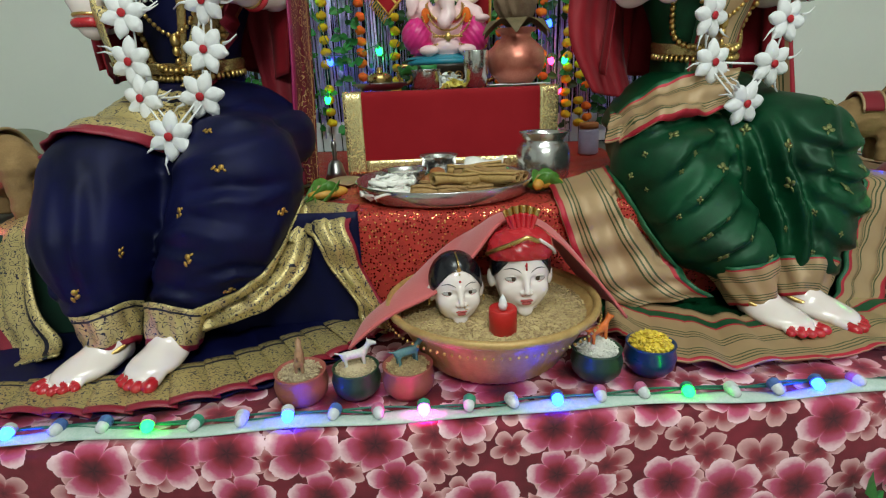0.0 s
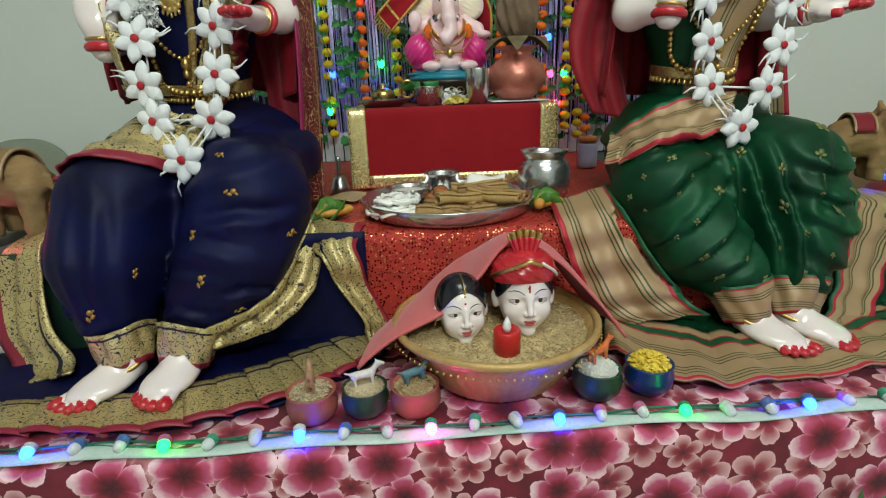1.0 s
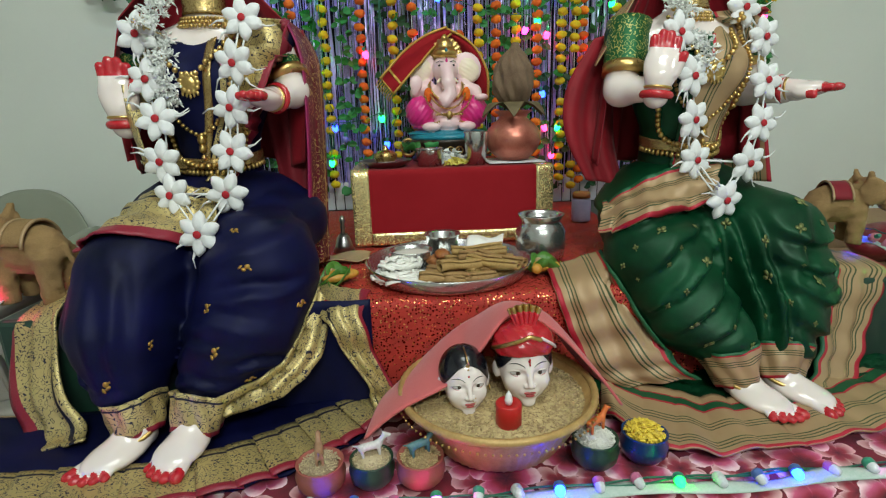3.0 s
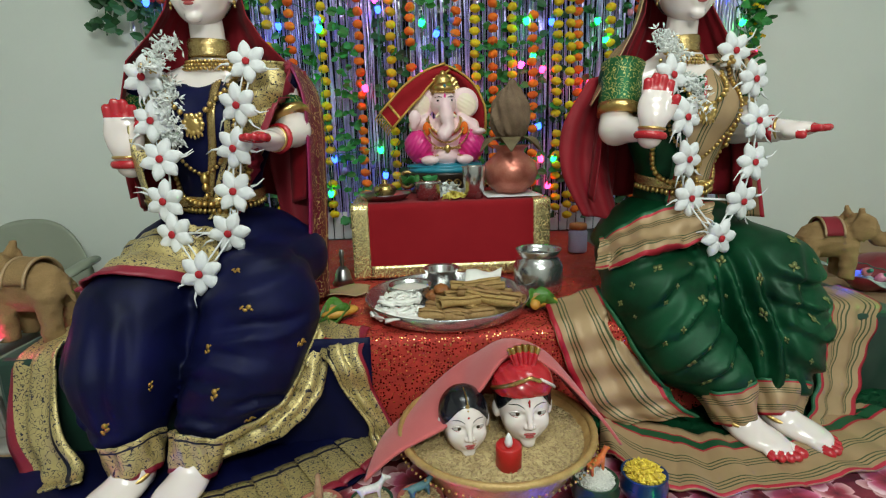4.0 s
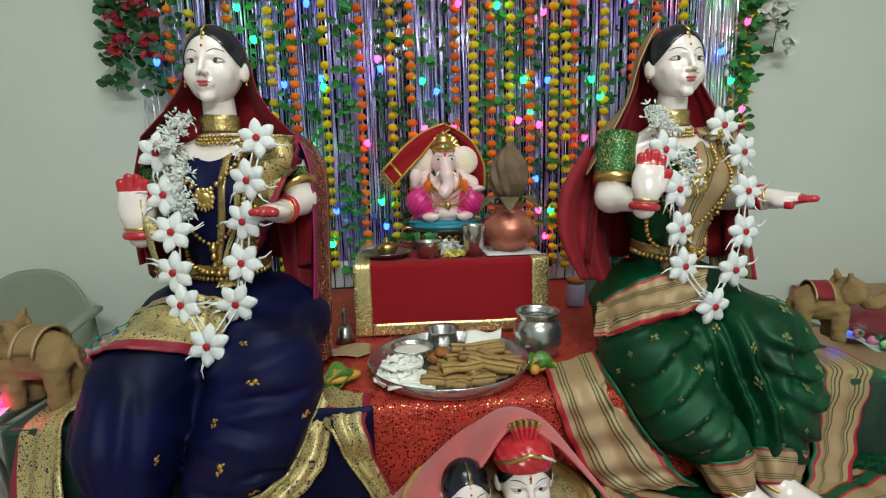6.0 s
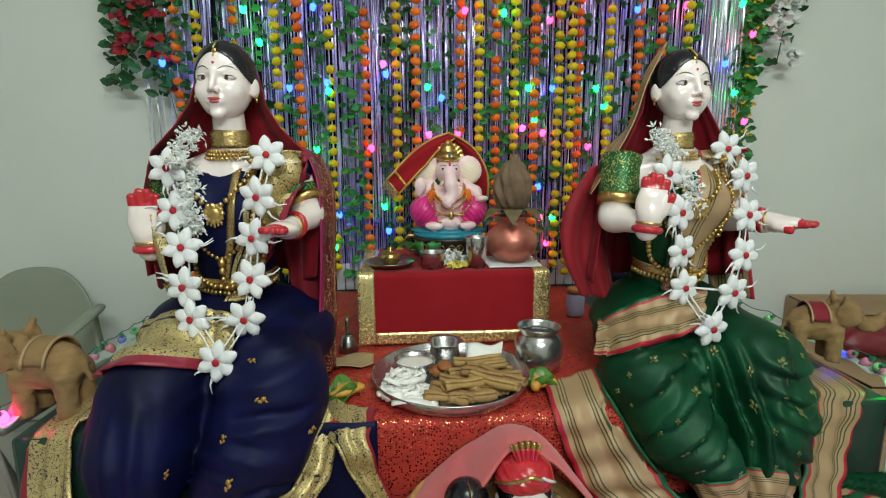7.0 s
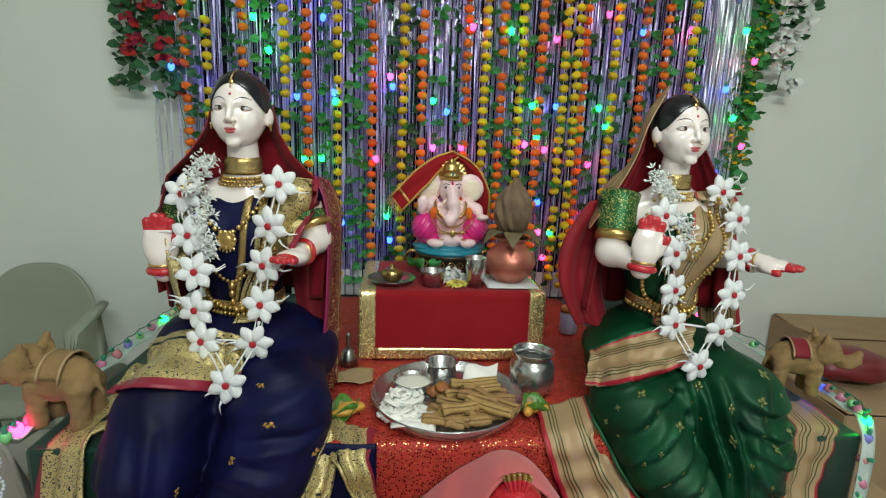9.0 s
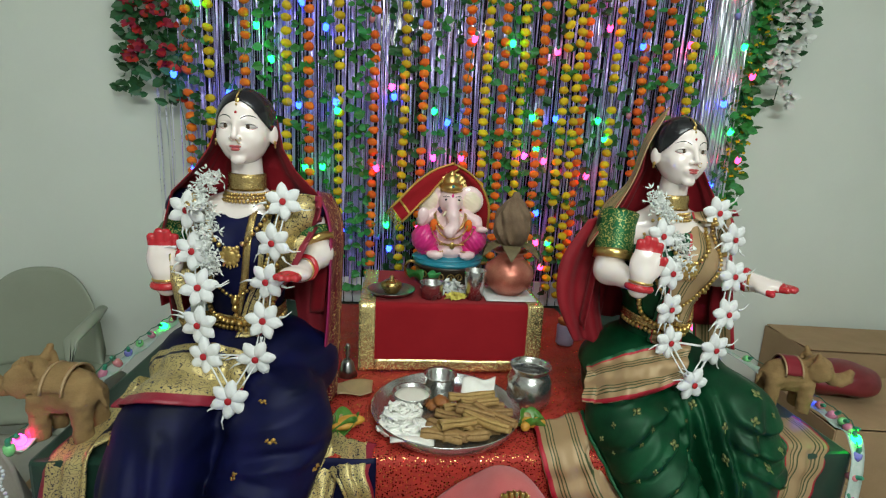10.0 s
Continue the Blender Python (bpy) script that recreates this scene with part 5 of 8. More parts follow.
for i, (x, y, z, t) in enumerate(spots):
    ob = new("flatbread_roll", ROLLS[i % 4])
    if not ROLLS[i % 4].materials:
        ROLLS[i % 4].materials.append(M_ROLL)
        ROLLS[i % 4].polygons.foreach_set("use_smooth", [True] * len(ROLLS[i % 4].polygons))
    ob.matrix_world = pose(x + rng.uniform(-0.008, 0.008), y + 0.018, PZ + z, 0, rng.uniform(-4, 4), t * 1.6 + rng.uniform(-12, 12)) @ Matrix.Diagonal((0.88, 0.86, 1.15, 1))
    tagged(ob, "browned sweet flatbread rolled up on the plate", "food", "rolled flatbreads")
for i, (x, y, z, s) in enumerate([(0.022, 1.062, 0.0, 1.0), (0.048, 1.070, 0.0, 0.9), (0.038, 1.050, 0.016, 0.85)]):
    me = clay("fritter", lambda P: ell(P, (0, 0, 0.013), (0.019, 0.016, 0.0125)) + 0.0022 * waves(P, 70 + i, 300), (-0.026, -0.024, -0.004), (0.026, 0.024, 0.032), 0.0026, [M_FRIT])
    ob = part("fritter", me, None)
    ob.matrix_world = pose(x, y, PZ + z, 0, 0, i * 50)
    tagged(ob, "small brown fried fritter on the plate", "food", "fritters")

LOTA = [(0.0, 0.003), (0.040, 0.003), (0.052, 0.014), (0.0555, 0.035), (0.0545, 0.066), (0.047, 0.080), (0.041, 0.086), (0.041, 0.092), (0.050, 0.104), (0.0525, 0.1065), (0.053, 0.105), (0.0435, 0.091), (0.0435, 0.087), (0.049, 0.082), (0.0565, 0.067), (0.0575, 0.035), (0.054, 0.012), (0.042, 0.0), (0.0, 0.0)]
vessel(LOTA, M_STEEL, "water_pot", "polished steel water pot with a flared rim", "pot", (0.270, 1.105, SEAT + 0.003), 56)

M_FRUIT = surface("yellow_fruit", (0.62, 0.36, 0.05), (0.5, 0.2, 0.03), 0.5, scale=60)
M_BETEL = surface("betel_leaf", (0.08, 0.22, 0.03), (0.05, 0.15, 0.02), 0.4, scale=40)


def leaf_sheet(L, W, curl, seed=0):
    """A pointed leaf lying on the ground, its stem at the origin, along x."""
    def fn(u, v):
        w = W * math.sin(math.pi * min(1, u ** 0.75)) * (1 - 0.25 * u) + 0.0008
        y = (v - 0.5) * 2 * w
        return (L * u, y, 0.0022 + curl * (abs(v - 0.5) * 2) ** 2 * w * 8 + 0.006 * math.sin(u * 5 + seed))
    return sheet(fn, 14, 8, 0.0012)


def leaf_offering(x, y, turn, label, pieces):
    t = thing("leaf_offering", label, "offering", (x, y, SEAT + 0.003), "leaf offerings", rz=turn)
    for k, (a, L) in enumerate(((200, 0.085), (245, 0.080), (20, 0.06))):
        ob = part("leaf", leaf_sheet(L, 0.028, 0.16, k), M_BETEL, t, "glossy green betel leaf" if k == 0 else "")
        ob.location, ob.rotation_euler = (0.025 * math.cos(radians(a + 180)), 0.025 * math.sin(radians(a + 180)), 0.001 + 0.002 * k), (0, 0, radians(a))
    for k, (px, py, pz, r, c) in enumerate(pieces):
        part("fruit_piece", ball_bm((px, py, pz), r, 14, None), c, t, "dried fruit piece" if k == 0 else "")


M_NUT = surface("areca_nut", (0.38, 0.27, 0.13), (0.28, 0.19, 0.09), 0.6, scale=70)
leaf_offering(-0.178, 0.990, 10, "green betel leaf with yellow fruit and a nut", [(0.005, 0.0, 0.018, (0.034, 0.016, 0.012), M_FRUIT), (-0.012, -0.018, 0.017, (0.028, 0.010, 0.009), M_FRUIT), (-0.022, 0.014, 0.019, (0.014, 0.014, 0.013), M_NUT)])
leaf_offering(0.243, 0.985, 150, "green betel leaf with cut yellow fruit pieces", [(0.0, 0.006, 0.019, (0.018, 0.012, 0.012), M_FRUIT), (0.012, -0.014, 0.019, (0.013, 0.012, 0.012), M_NUT), (-0.020, -0.008, 0.018, (0.017, 0.012, 0.011), M_FRUIT), (0.003, 0.026, 0.018, (0.011, 0.013, 0.011), M_FRUIT)])

# a hand bell and a folded card
BELL = thing("hand_bell", "small dark metal hand bell standing on the red cloth", "bell", (-0.203, 1.262, SEAT + 0.002))
part("bowl", lathe([(0.0, 0.045), (0.010, 0.045), (0.017, 0.036), (0.021, 0.018), (0.028, 0.0), (0.026, 0.001), (0.018, 0.018), (0.0, 0.040)], 28), M_STEELDARK, BELL)
part("handle", lathe([(0.0, 0.045), (0.006, 0.045), (0.0045, 0.055), (0.007, 0.062), (0.0045, 0.070), (0.0075, 0.080), (0.005, 0.090), (0.0, 0.094)], 16), M_STEELDARK, BELL)
solid("silk_remnant", sheet(lambda u, v: (0.13 * (u - 0.5), 0.075 * (v - 0.5) + 0.02 * u, 0.004 + 0.010 * abs(math.sin(u * 4 + v * 2))), 18, 12, 0.002), M_BEIGEPLAIN, "folded beige silk remnant lying on the red cloth", "cloth", loc=(-0.195, 1.155, SEAT + 0.002))
# the lamps' violet glow on the jar is put into its body colour
JAR = thing("glass_jar", "small jar with an orange lid, violet lamp glow tinted into its body", "jar", (0.500, 1.50, SEAT + 0.003))
part("body", lathe([(0.0, 0.002), (0.026, 0.002), (0.029, 0.006), (0.029, 0.066), (0.024, 0.074), (0.022, 0.074), (0.022, 0.066), (0.026, 0.06), (0.026, 0.008), (0.0, 0.006)], 30), surface("lilac_glow_tint", (0.45, 0.42, 0.6), None, 0.3, scale=20), JAR)
part("lid", lathe([(0.0, 0.092), (0.024, 0.092), (0.027, 0.089), (0.027, 0.075), (0.0, 0.075)], 30), surface("orange_plastic", (0.55, 0.20, 0.06), None, 0.4), JAR, "orange screw lid")

# ---- things on the stool ----
TOPZ = SEAT + 0.2045
LAMP = thing("oil_lamp", "brass oil lamp standing on a dark steel dish", "lamp", (-0.088, 1.375, TOPZ))
part("dish", lathe([(0.0, 0.003), (0.044, 0.003), (0.066, 0.016), (0.070, 0.018), (0.070, 0.016), (0.047, 0.0), (0.0, 0.0)], 40), M_STEELDARK, LAMP)
part("bowl", lathe([(0.0, 0.004), (0.018, 0.004), (0.022, 0.010), (0.031, 0.024), (0.030, 0.034), (0.020, 0.042), (0.006, 0.044), (0.008, 0.05), (0.005, 0.056), (0.0, 0.058)], 30), M_BRASS, LAMP, "polished brass bowl")
vessel([(0.0, 0.003), (0.030, 0.003), (0.033, 0.042), (0.037, 0.046), (0.0375, 0.0445), (0.0345, 0.04), (0.0315, 0.0), (0.0, 0.0)], M_STEEL, "steel_bowl", "small steel bowl standing on the runner", "bowl", (0.030, 1.355, TOPZ))
vessel([(0.0, 0.003), (0.023, 0.003), (0.0305, 0.084), (0.0325, 0.086), (0.033, 0.0845), (0.0248, 0.0), (0.0, 0.0)], M_STEEL, "tumbler", "tall polished steel tumbler on the runner", "tumbler", (0.155, 1.352, TOPZ))
solid("white_napkin", sheet(lambda u, v: (0.15 * (u - 0.5), 0.15 * (v - 0.5), 0.003 + 0.002 * math.sin(u * 9) * math.sin(v * 8)), 16, 16, 0.002), M_COTTON, "white cotton napkin under the copper pot", "cloth", loc=(0.262, 1.395, TOPZ))

KAL = thing("copper_pot", "reddened copper pot holding leaves and a coconut", "pot", (0.266, 1.405, TOPZ + 0.006))
part("body", lathe([(0.0, 0.003), (0.040, 0.003), (0.066, 0.030), (0.074, 0.056), (0.068, 0.082), (0.044, 0.104), (0.036, 0.112), (0.037, 0.122), (0.052, 0.132), (0.053, 0.130), (0.039, 0.120), (0.038, 0.112), (0.046, 0.105), (0.070, 0.083), (0.0765, 0.056), (0.068, 0.028), (0.042, 0.0), (0.0, 0.0)], 48), M_COPPER, KAL)
M_DRYLEAF = surface("dry_brown_leaf", (0.16, 0.12, 0.055), (0.09, 0.065, 0.03), 0.7, scale=50, relief=0.4)
for k in range(6):
    a = k * 60 + 20
    me = sheet(lambda u, v: (0.02 + 0.075 * u, (v - 0.5) * 0.055 * math.sin(math.pi * (0.12 + 0.86 * u)), 0.138 + 0.010 * u - 0.035 * u * u + 0.018 * math.sin(u * 3)), 12, 8, 0.0015)
    ob = part("leaf", me, M_DRYLEAF, KAL, "withered brown mango leaf" if k == 0 else "")
    ob.rotation_euler = (0, 0, radians(a))
solid("coconut", clay("coconut", lambda P: smin(ell(P, (0, 0, 0.062), (0.055, 0.052, 0.068)), cap(P, (0, 0, 0.10), (0.004, 0, 0.148), 0.034, 0.012), 0.03) + 0.005 * np.sin(np.arctan2(P[..., 1], P[..., 0]) * 11 + 6 * P[..., 2] * 10) * 0.5 + 0.002 * waves(P, 82, 150), (-0.07, -0.07, -0.02), (0.07, 0.07, 0.165), 0.004, [surface("coconut_husk", (0.23, 0.15, 0.09), (0.13, 0.08, 0.05), 0.85, scale=25, fine=300, relief=0.9, dist=0.003)]), None, "husked brown coconut set on the copper pot", "coconut", loc=(0.266, 1.405, TOPZ + 0.152))

PED = thing("pedestal", "round brass pedestal stool with curled handles", "pedestal", (0.093, 1.555, TOPZ))
part("base", lathe([(0.0, 0.0), (0.105, 0.0), (0.108, 0.008), (0.098, 0.016), (0.098, 0.046), (0.112, 0.054), (0.112, 0.062), (0.0, 0.062)], 48), surface("black_brown_lacquer", (0.035, 0.022, 0.014), (0.02, 0.012, 0.008), 0.35, scale=30), PED, "dark lacquered drum")
for k in range(11):
    a = radians(-175 + 17 * k)
    curl = []
    for t in np.linspace(0, 1, 22):
        w = 2.4 * math.pi * t
        x, z = (0.013 - 0.009 * t) * math.cos(w) * (1 if k % 2 else -1), 0.031 + (0.013 - 0.009 * t) * math.sin(w)
        curl.append((0.1005 * math.cos(a + x / 0.1), 0.1005 * math.sin(a + x / 0.1), z))
    part("scroll", tube(curl, 0.0024, 6), M_BRASS, PED, "brass scroll" if k == 0 else "")
part("cushion", lathe([(0.0, 0.062), (0.108, 0.062), (0.112, 0.070), (0.104, 0.078), (0.0, 0.080)], 48), M_BLUEPAINT, PED, "turquoise painted top")
for sx in (-1, 1):
    part("handle", tube([(sx * (0.118 + 0.020 * math.cos(a)), -0.02, 0.040 + 0.024 * math.sin(a)) for a in np.linspace(0, 2 * math.pi, 18, endpoint=False)], 0.0055, 8, True), M_BRASS, PED)

# the seated elephant-headed statue, a single painted piece
GAN = [M_PALEPINK, M_PINK, M_CREAM, M_GOLD, M_BLUEPAINT, M_HAIR, M_ORANGE]


def ganesh_parts(P):
    skin = ell(P, (0, 0.0, 0.085), (0.056, 0.050, 0.062))
    skin = smin(skin, ell(P, (0, -0.010, 0.182), (0.038, 0.038, 0.042)), 0.016)
    skin = smin(skin, limb(P, [(0, -0.042, 0.178), (0.002, -0.060, 0.142), (0.006, -0.064, 0.108), (-0.008, -0.070, 0.088), (-0.018, -0.070, 0.098)], [0.019, 0.016, 0.014, 0.011, 0.009]), 0.012)
    for sx in (-1, 1):
        skin = smin(skin, limb(P, [(sx * 0.052, 0.0, 0.138), (sx * 0.086, -0.008, 0.118), (sx * 0.094, -0.040, 0.118 - 0.020 * (sx > 0))], [0.018, 0.016, 0.012]), 0.01)
        skin = smin(skin, ell(P, (sx * 0.052, -0.078, 0.020), (0.028, 0.016, 0.014), sx * 24), 0.006)
    skin = smin(skin, ell(P, (-0.090, -0.048, 0.142), (0.019, 0.009, 0.023)), 0.008)
    skin = smin(skin, ell(P, (0.098, -0.058, 0.100), (0.020, 0.016, 0.010)), 0.008)
    skin = smin(skin, ell(P, (0, -0.045, 0.030), (0.040, 0.040, 0.030)), 0.008)
    flap = np.minimum(ell(P, (-0.067, 0.006, 0.186), (0.042, 0.009, 0.046), 0, 0, 24), ell(P, (0.067, 0.006, 0.186), (0.042, 0.009, 0.046), 0, 0, -24))
    skin = np.minimum(skin, flap)
    ear = np.minimum(ell(P, (-0.071, -0.001, 0.180), (0.028, 0.007, 0.034), 0, 0, 24), ell(P, (0.071, -0.001, 0.180), (0.028, 0.007, 0.034), 0, 0, -24)) + 0.0008 * np.sin(P[..., 2] * 500 + P[..., 0] * 300)
    cloth = np.minimum(ell(P, (-0.082, -0.022, 0.062), (0.040, 0.046, 0.046), 20), ell(P, (0.082, -0.022, 0.062), (0.040, 0.046, 0.046), -20))
    cloth = np.minimum(cloth, ell(P, (0, -0.018, 0.022), (0.104, 0.050, 0.022))) + 0.0012 * np.sin(P[..., 2] * 300 + np.abs(P[..., 0]) * 380)
    gold = np.minimum(ell(P, (0, -0.010, 0.226), (0.036, 0.034, 0.018)), ell(P, (0, -0.004, 0.240), (0.026, 0.022, 0.030)))
    gold = np.minimum(gold, ell(P, (0, 0.010, 0.232), (0.052, 0.007, 0.042)) + 0.0018 * np.sin(np.arctan2(P[..., 2] - 0.21, P[..., 0]) * 26))
    gold = np.minimum(gold, ell(P, (0, -0.004, 0.268), (0.009, 0.009, 0.012)))
    q = np.sqrt(P[..., 0] ** 2 + (P[..., 2] - 0.140) ** 2)
    gold = np.minimum(gold, np.maximum(np.abs(q - 0.050) - 0.004, np.maximum(ell(P, (0, -0.006, 0.10), (0.066, 0.053, 0.066)) - 0.002, P[..., 1])))
    base = np.maximum(ell(P, (0, -0.005, 0.0), (0.118, 0.088, 0.014)), -P[..., 2] - 0.002)
    return skin, cloth, ear, gold, base


def ganesh_field(P):
    a, b, c, d, e = ganesh_parts(P)
    return np.minimum(smin(smin(a, b, 0.004), c, 0.004), np.minimum(d, e))


gme = clay("ganesh", ganesh_field, (-0.135, -0.105, -0.006), (0.135, 0.075, 0.285), 0.0032, GAN, lambda P: np.argmin(np.stack(ganesh_parts(P)), axis=0))
gbm = bmesh.new()
gbm.from_mesh(gme)
for sx in (-1, 1):
    add_piece(gbm, ball_bm((sx * 0.0185, -0.043, 0.190), (0.0062, 0.003, 0.0036), 10), 5)
    add_piece(gbm, tube([(sx * 0.009, -0.047, 0.199), (sx * 0.020, -0.043, 0.2025), (sx * 0.029, -0.036, 0.199)], 0.0010, 5), 5)
    add_piece(gbm, tube([(sx * 0.020, -0.048, 0.152), (sx * 0.030, -0.064, 0.142)], [0.005, 0.003], 8), 2)
    for k in range(9):
        a = 2 * math.pi * k / 9
        add_piece(gbm, ball_bm((sx * 0.088 + 0.0165 * math.cos(a), -0.012 + 0.0165 * math.sin(a), 0.116 + 0.003 * math.sin(a)), (0.0036, 0.0036, 0.0036), 6), 3)
        add_piece(gbm, ball_bm((sx * (0.030 + 0.006 * k), -0.088 + 0.0006 * k * k, 0.034 - 0.0012 * k), (0.0030, 0.0030, 0.0030), 6), 3)
        add_piece(gbm, ball_bm((sx * 0.0042 * k, -0.0455 + 0.0006 * k * k, 0.2135 + 0.0004 * k), (0.0030, 0.0030, 0.0034), 6), 3)
    for k in range(5):
        add_piece(gbm, ball_bm((sx * 0.012, -0.066 - 0.001 * k, 0.150 - 0.009 * k), (0.0028, 0.0028, 0.0028), 6), 3)
    add_piece(gbm, ball_bm((sx * 0.056, -0.046, 0.110), (0.012, 0.008, 0.020), 12), 6)
add_piece(gbm, ball_bm((0, -0.047, 0.203), (0.0035, 0.003, 0.0075), 10), 1)
for k in range(30):
    a = math.pi * (1.10 + 0.80 * k / 29)
    for r, d in ((0.058, 0.0), (0.078, 0.010)):
        add_piece(gbm, ball_bm((r * 0.9 * math.cos(a), -0.058 - d - 0.010 * math.sin(a) * -1, 0.128 + r * math.sin(a)), (0.0032, 0.0032, 0.0032), 6), 3)
for k in range(16):
    add_piece(gbm, ball_bm((-0.038 + 0.005 * k, -0.078 - 0.004 * math.sin(k * 0.2), 0.054), (0.0032, 0.003, 0.0040), 6), 3)
add_piece(gbm, ball_bm((0, -0.088, 0.052), (0.009, 0.004, 0.012), 10), 3)
add_piece(gbm, ball_bm((0, -0.046, 0.232), (0.0045, 0.003, 0.0055), 10), 4)
gob = part("deity_statue", gbm, GAN)
gob.matrix_world = pose(0.093, 1.56, TOPZ + 0.079, 0, 0, 2)
tagged(gob, "painted pink elephant-headed deity statue seated on the pedestal", "statue")


def shawl_band(u, v):
    """The end that falls forward over the ear."""
    p = along([(0.010, 0.020, 0.302), (-0.055, 0.004, 0.278), (-0.115, -0.020, 0.236), (-0.158, -0.034, 0.192), (-0.190, -0.040, 0.158)], u)
    w = 0.022 + 0.034 * min(1.0, u * 2.2)
    return p + Vector((0.62, -0.10, -0.78)) * (w * v) + Vector((0, 0.004 * math.sin(v * 7 + u * 6), 0))


def shawl_rear(u, v):
    """The end that hangs behind the other ear."""
    p = along([(0.0, 0.022, 0.302), (0.055, 0.018, 0.276), (0.098, 0.014, 0.236), (0.128, 0.014, 0.170), (0.128, 0.014, 0.092)], u)
    q = along([(0.0, 0.046, 0.285), (0.030, 0.046, 0.250), (0.045, 0.046, 0.205), (0.055, 0.046, 0.150), (0.070, 0.046, 0.092)], u)
    return p.lerp(q, v) + Vector((0, 0.005 * math.sin(v * 9 + u * 5), 0))


SH = thing("red_shawl", "small red velvet shawl with gold edging behind the deity", "shawl", (0.093, 1.56, TOPZ + 0.079))
for fn, nv in ((shawl_band, 12), (shawl_rear, 16)):
    part("cloth", sheet(fn, 40, nv, 0.003), M_VELVET, SH)
    part("edging", tube([Vector(fn(t, 0.0)) + Vector((0, -0.002, 0)) for t in np.linspace(0, 1, 40)], 0.0042, 6), M_GOLDTHREAD, SH, "gold edging")
part("edging", tube([Vector(shawl_band(t, 1.0)) + Vector((0, -0.002, 0)) for t in np.linspace(0, 1, 40)], 0.0038, 6), M_GOLDTHREAD, SH, "gold edging")
for a in (0.78, 0.965):
    part("gold_band", sheet(lambda u, v: Vector(shawl_band(a + 0.032 * u, v)) + Vector((0, -0.004, 0)), 4, 14, 0.002), M_GOLDTHREAD, SH, "gold band across the end")
for k in range(9):
    p = Vector(shawl_band(1.0, k / 8))
    part("tassel", tube([p, p + Vector((-0.009, -0.001, -0.010)), p + Vector((-0.014, -0.001, -0.020))], 0.0018, 5), M_GOLDTHREAD, SH)

# loose white petals and a few leaves before the pedestal
def petal_heap(n, rx, ry, h, size, seed):
    g = random.Random(seed)
    bm = bmesh.new()
    for _ in range(n):
        a, r = g.uniform(0, 6.28), math.sqrt(g.random())
        x, y = rx * r * math.cos(a), ry * r * math.sin(a)
        z = h * (1 - r) * g.random() + size * 0.35
        m = Matrix.Translation((x, y, z)) @ Euler((g.uniform(-0.8, 0.8), g.uniform(-0.8, 0.8), g.uniform(0, 6.28))).to_matrix().to_4x4()
        vs = [bm.verts.new(m @ Vector(p)) for p in ((0, -size, 0), (size * 0.45, -size * 0.2, size * 0.12), (size * 0.3, size * 0.7, size * 0.25), (-size * 0.3, size * 0.7, size * 0.25), (-size * 0.45, -size * 0.2, size * 0.12))]
        bm.faces.new(vs)
    r = bmesh.ops.extrude_face_region(bm, geom=bm.faces[:])
    bmesh.ops.translate(bm, verts=[g2 for g2 in r["geom"] if isinstance(g2, bmesh.types.BMVert)], vec=(0, 0, size * 0.12))
    return bm


solid("petal_heap", petal_heap(240, 0.085, 0.040, 0.040, 0.011, 3), M_WHITEFLOWER, "heap of white flower petals before the pedestal", "petals", kind="stuff", smooth=False, loc=(0.085, 1.415, TOPZ))
solid("petal_heap", petal_heap(50, 0.028, 0.02, 0.020, 0.011, 4), surface("yellow_petal", (0.72, 0.62, 0.12), (0.6, 0.5, 0.1), 0.7, island=0.3), "yellow and white petals beside the tumbler", "petals", kind="stuff", smooth=False, loc=(0.098, 1.345, TOPZ))
for k, (x, y, a) in enumerate([(0.0, 1.425, 150), (-0.03, 1.44, 60), (0.05, 1.43, 220)]):
    ob = part("green_leaf", leaf_sheet(0.05, 0.017, 0.2, k), M_LEAF)
    ob.matrix_world = pose(x, y, TOPZ + 0.022 + 0.004 * k, 0, -25, a)
    tagged(ob, "small green leaf among the petals", "leaf", "loose leaves")

# ---- the basket with two small heads ----
BX, BY = 0.104, 0.742
BAS = thing("basket", "gold-coloured woven basket filled with wheat", "basket", (BX, BY, 0.003))
M_BASKET = surface("gold_cane", (0.56, 0.37, 0.14), (0.38, 0.23, 0.08), 0.40, 0.25, scale=40, fine=260, relief=0.5)
part("body", lathe([(0.0, 0.004), (0.098, 0.004), (0.108, 0.012), (0.128, 0.045), (0.146, 0.078), (0.160, 0.096), (0.154, 0.098), (0.140, 0.080), (0.122, 0.046), (0.102, 0.016), (0.0, 0.010)], 150, lambda a, i: 1 + (0.012 * math.cos(a * 50) if 1 <= i <= 4 else 0)), M_BASKET, BAS)
part("rim", lathe([(0.155, 0.096), (0.162, 0.093), (0.1665, 0.097), (0.166, 0.103), (0.161, 0.1065), (0.156, 0.104), (0.154, 0.099), (0.155, 0.096)], 160, lambda a, i: 1 + 0.004 * math.sin(a * 60 + i)), M_BASKET, BAS, "glittering braided rim")
bead = bmesh.new()
for k in range(96):
    a = 2 * math.pi * k / 96
    join_bm(bead, ball_bm((0.1665 * math.cos(a), 0.1665 * math.sin(a), 0.0835), (0.0024, 0.0024, 0.0024), 6))
tagged(part("bead_row", bead, M_GOLD, BAS, "row of small gold beads"), kind="stuff")


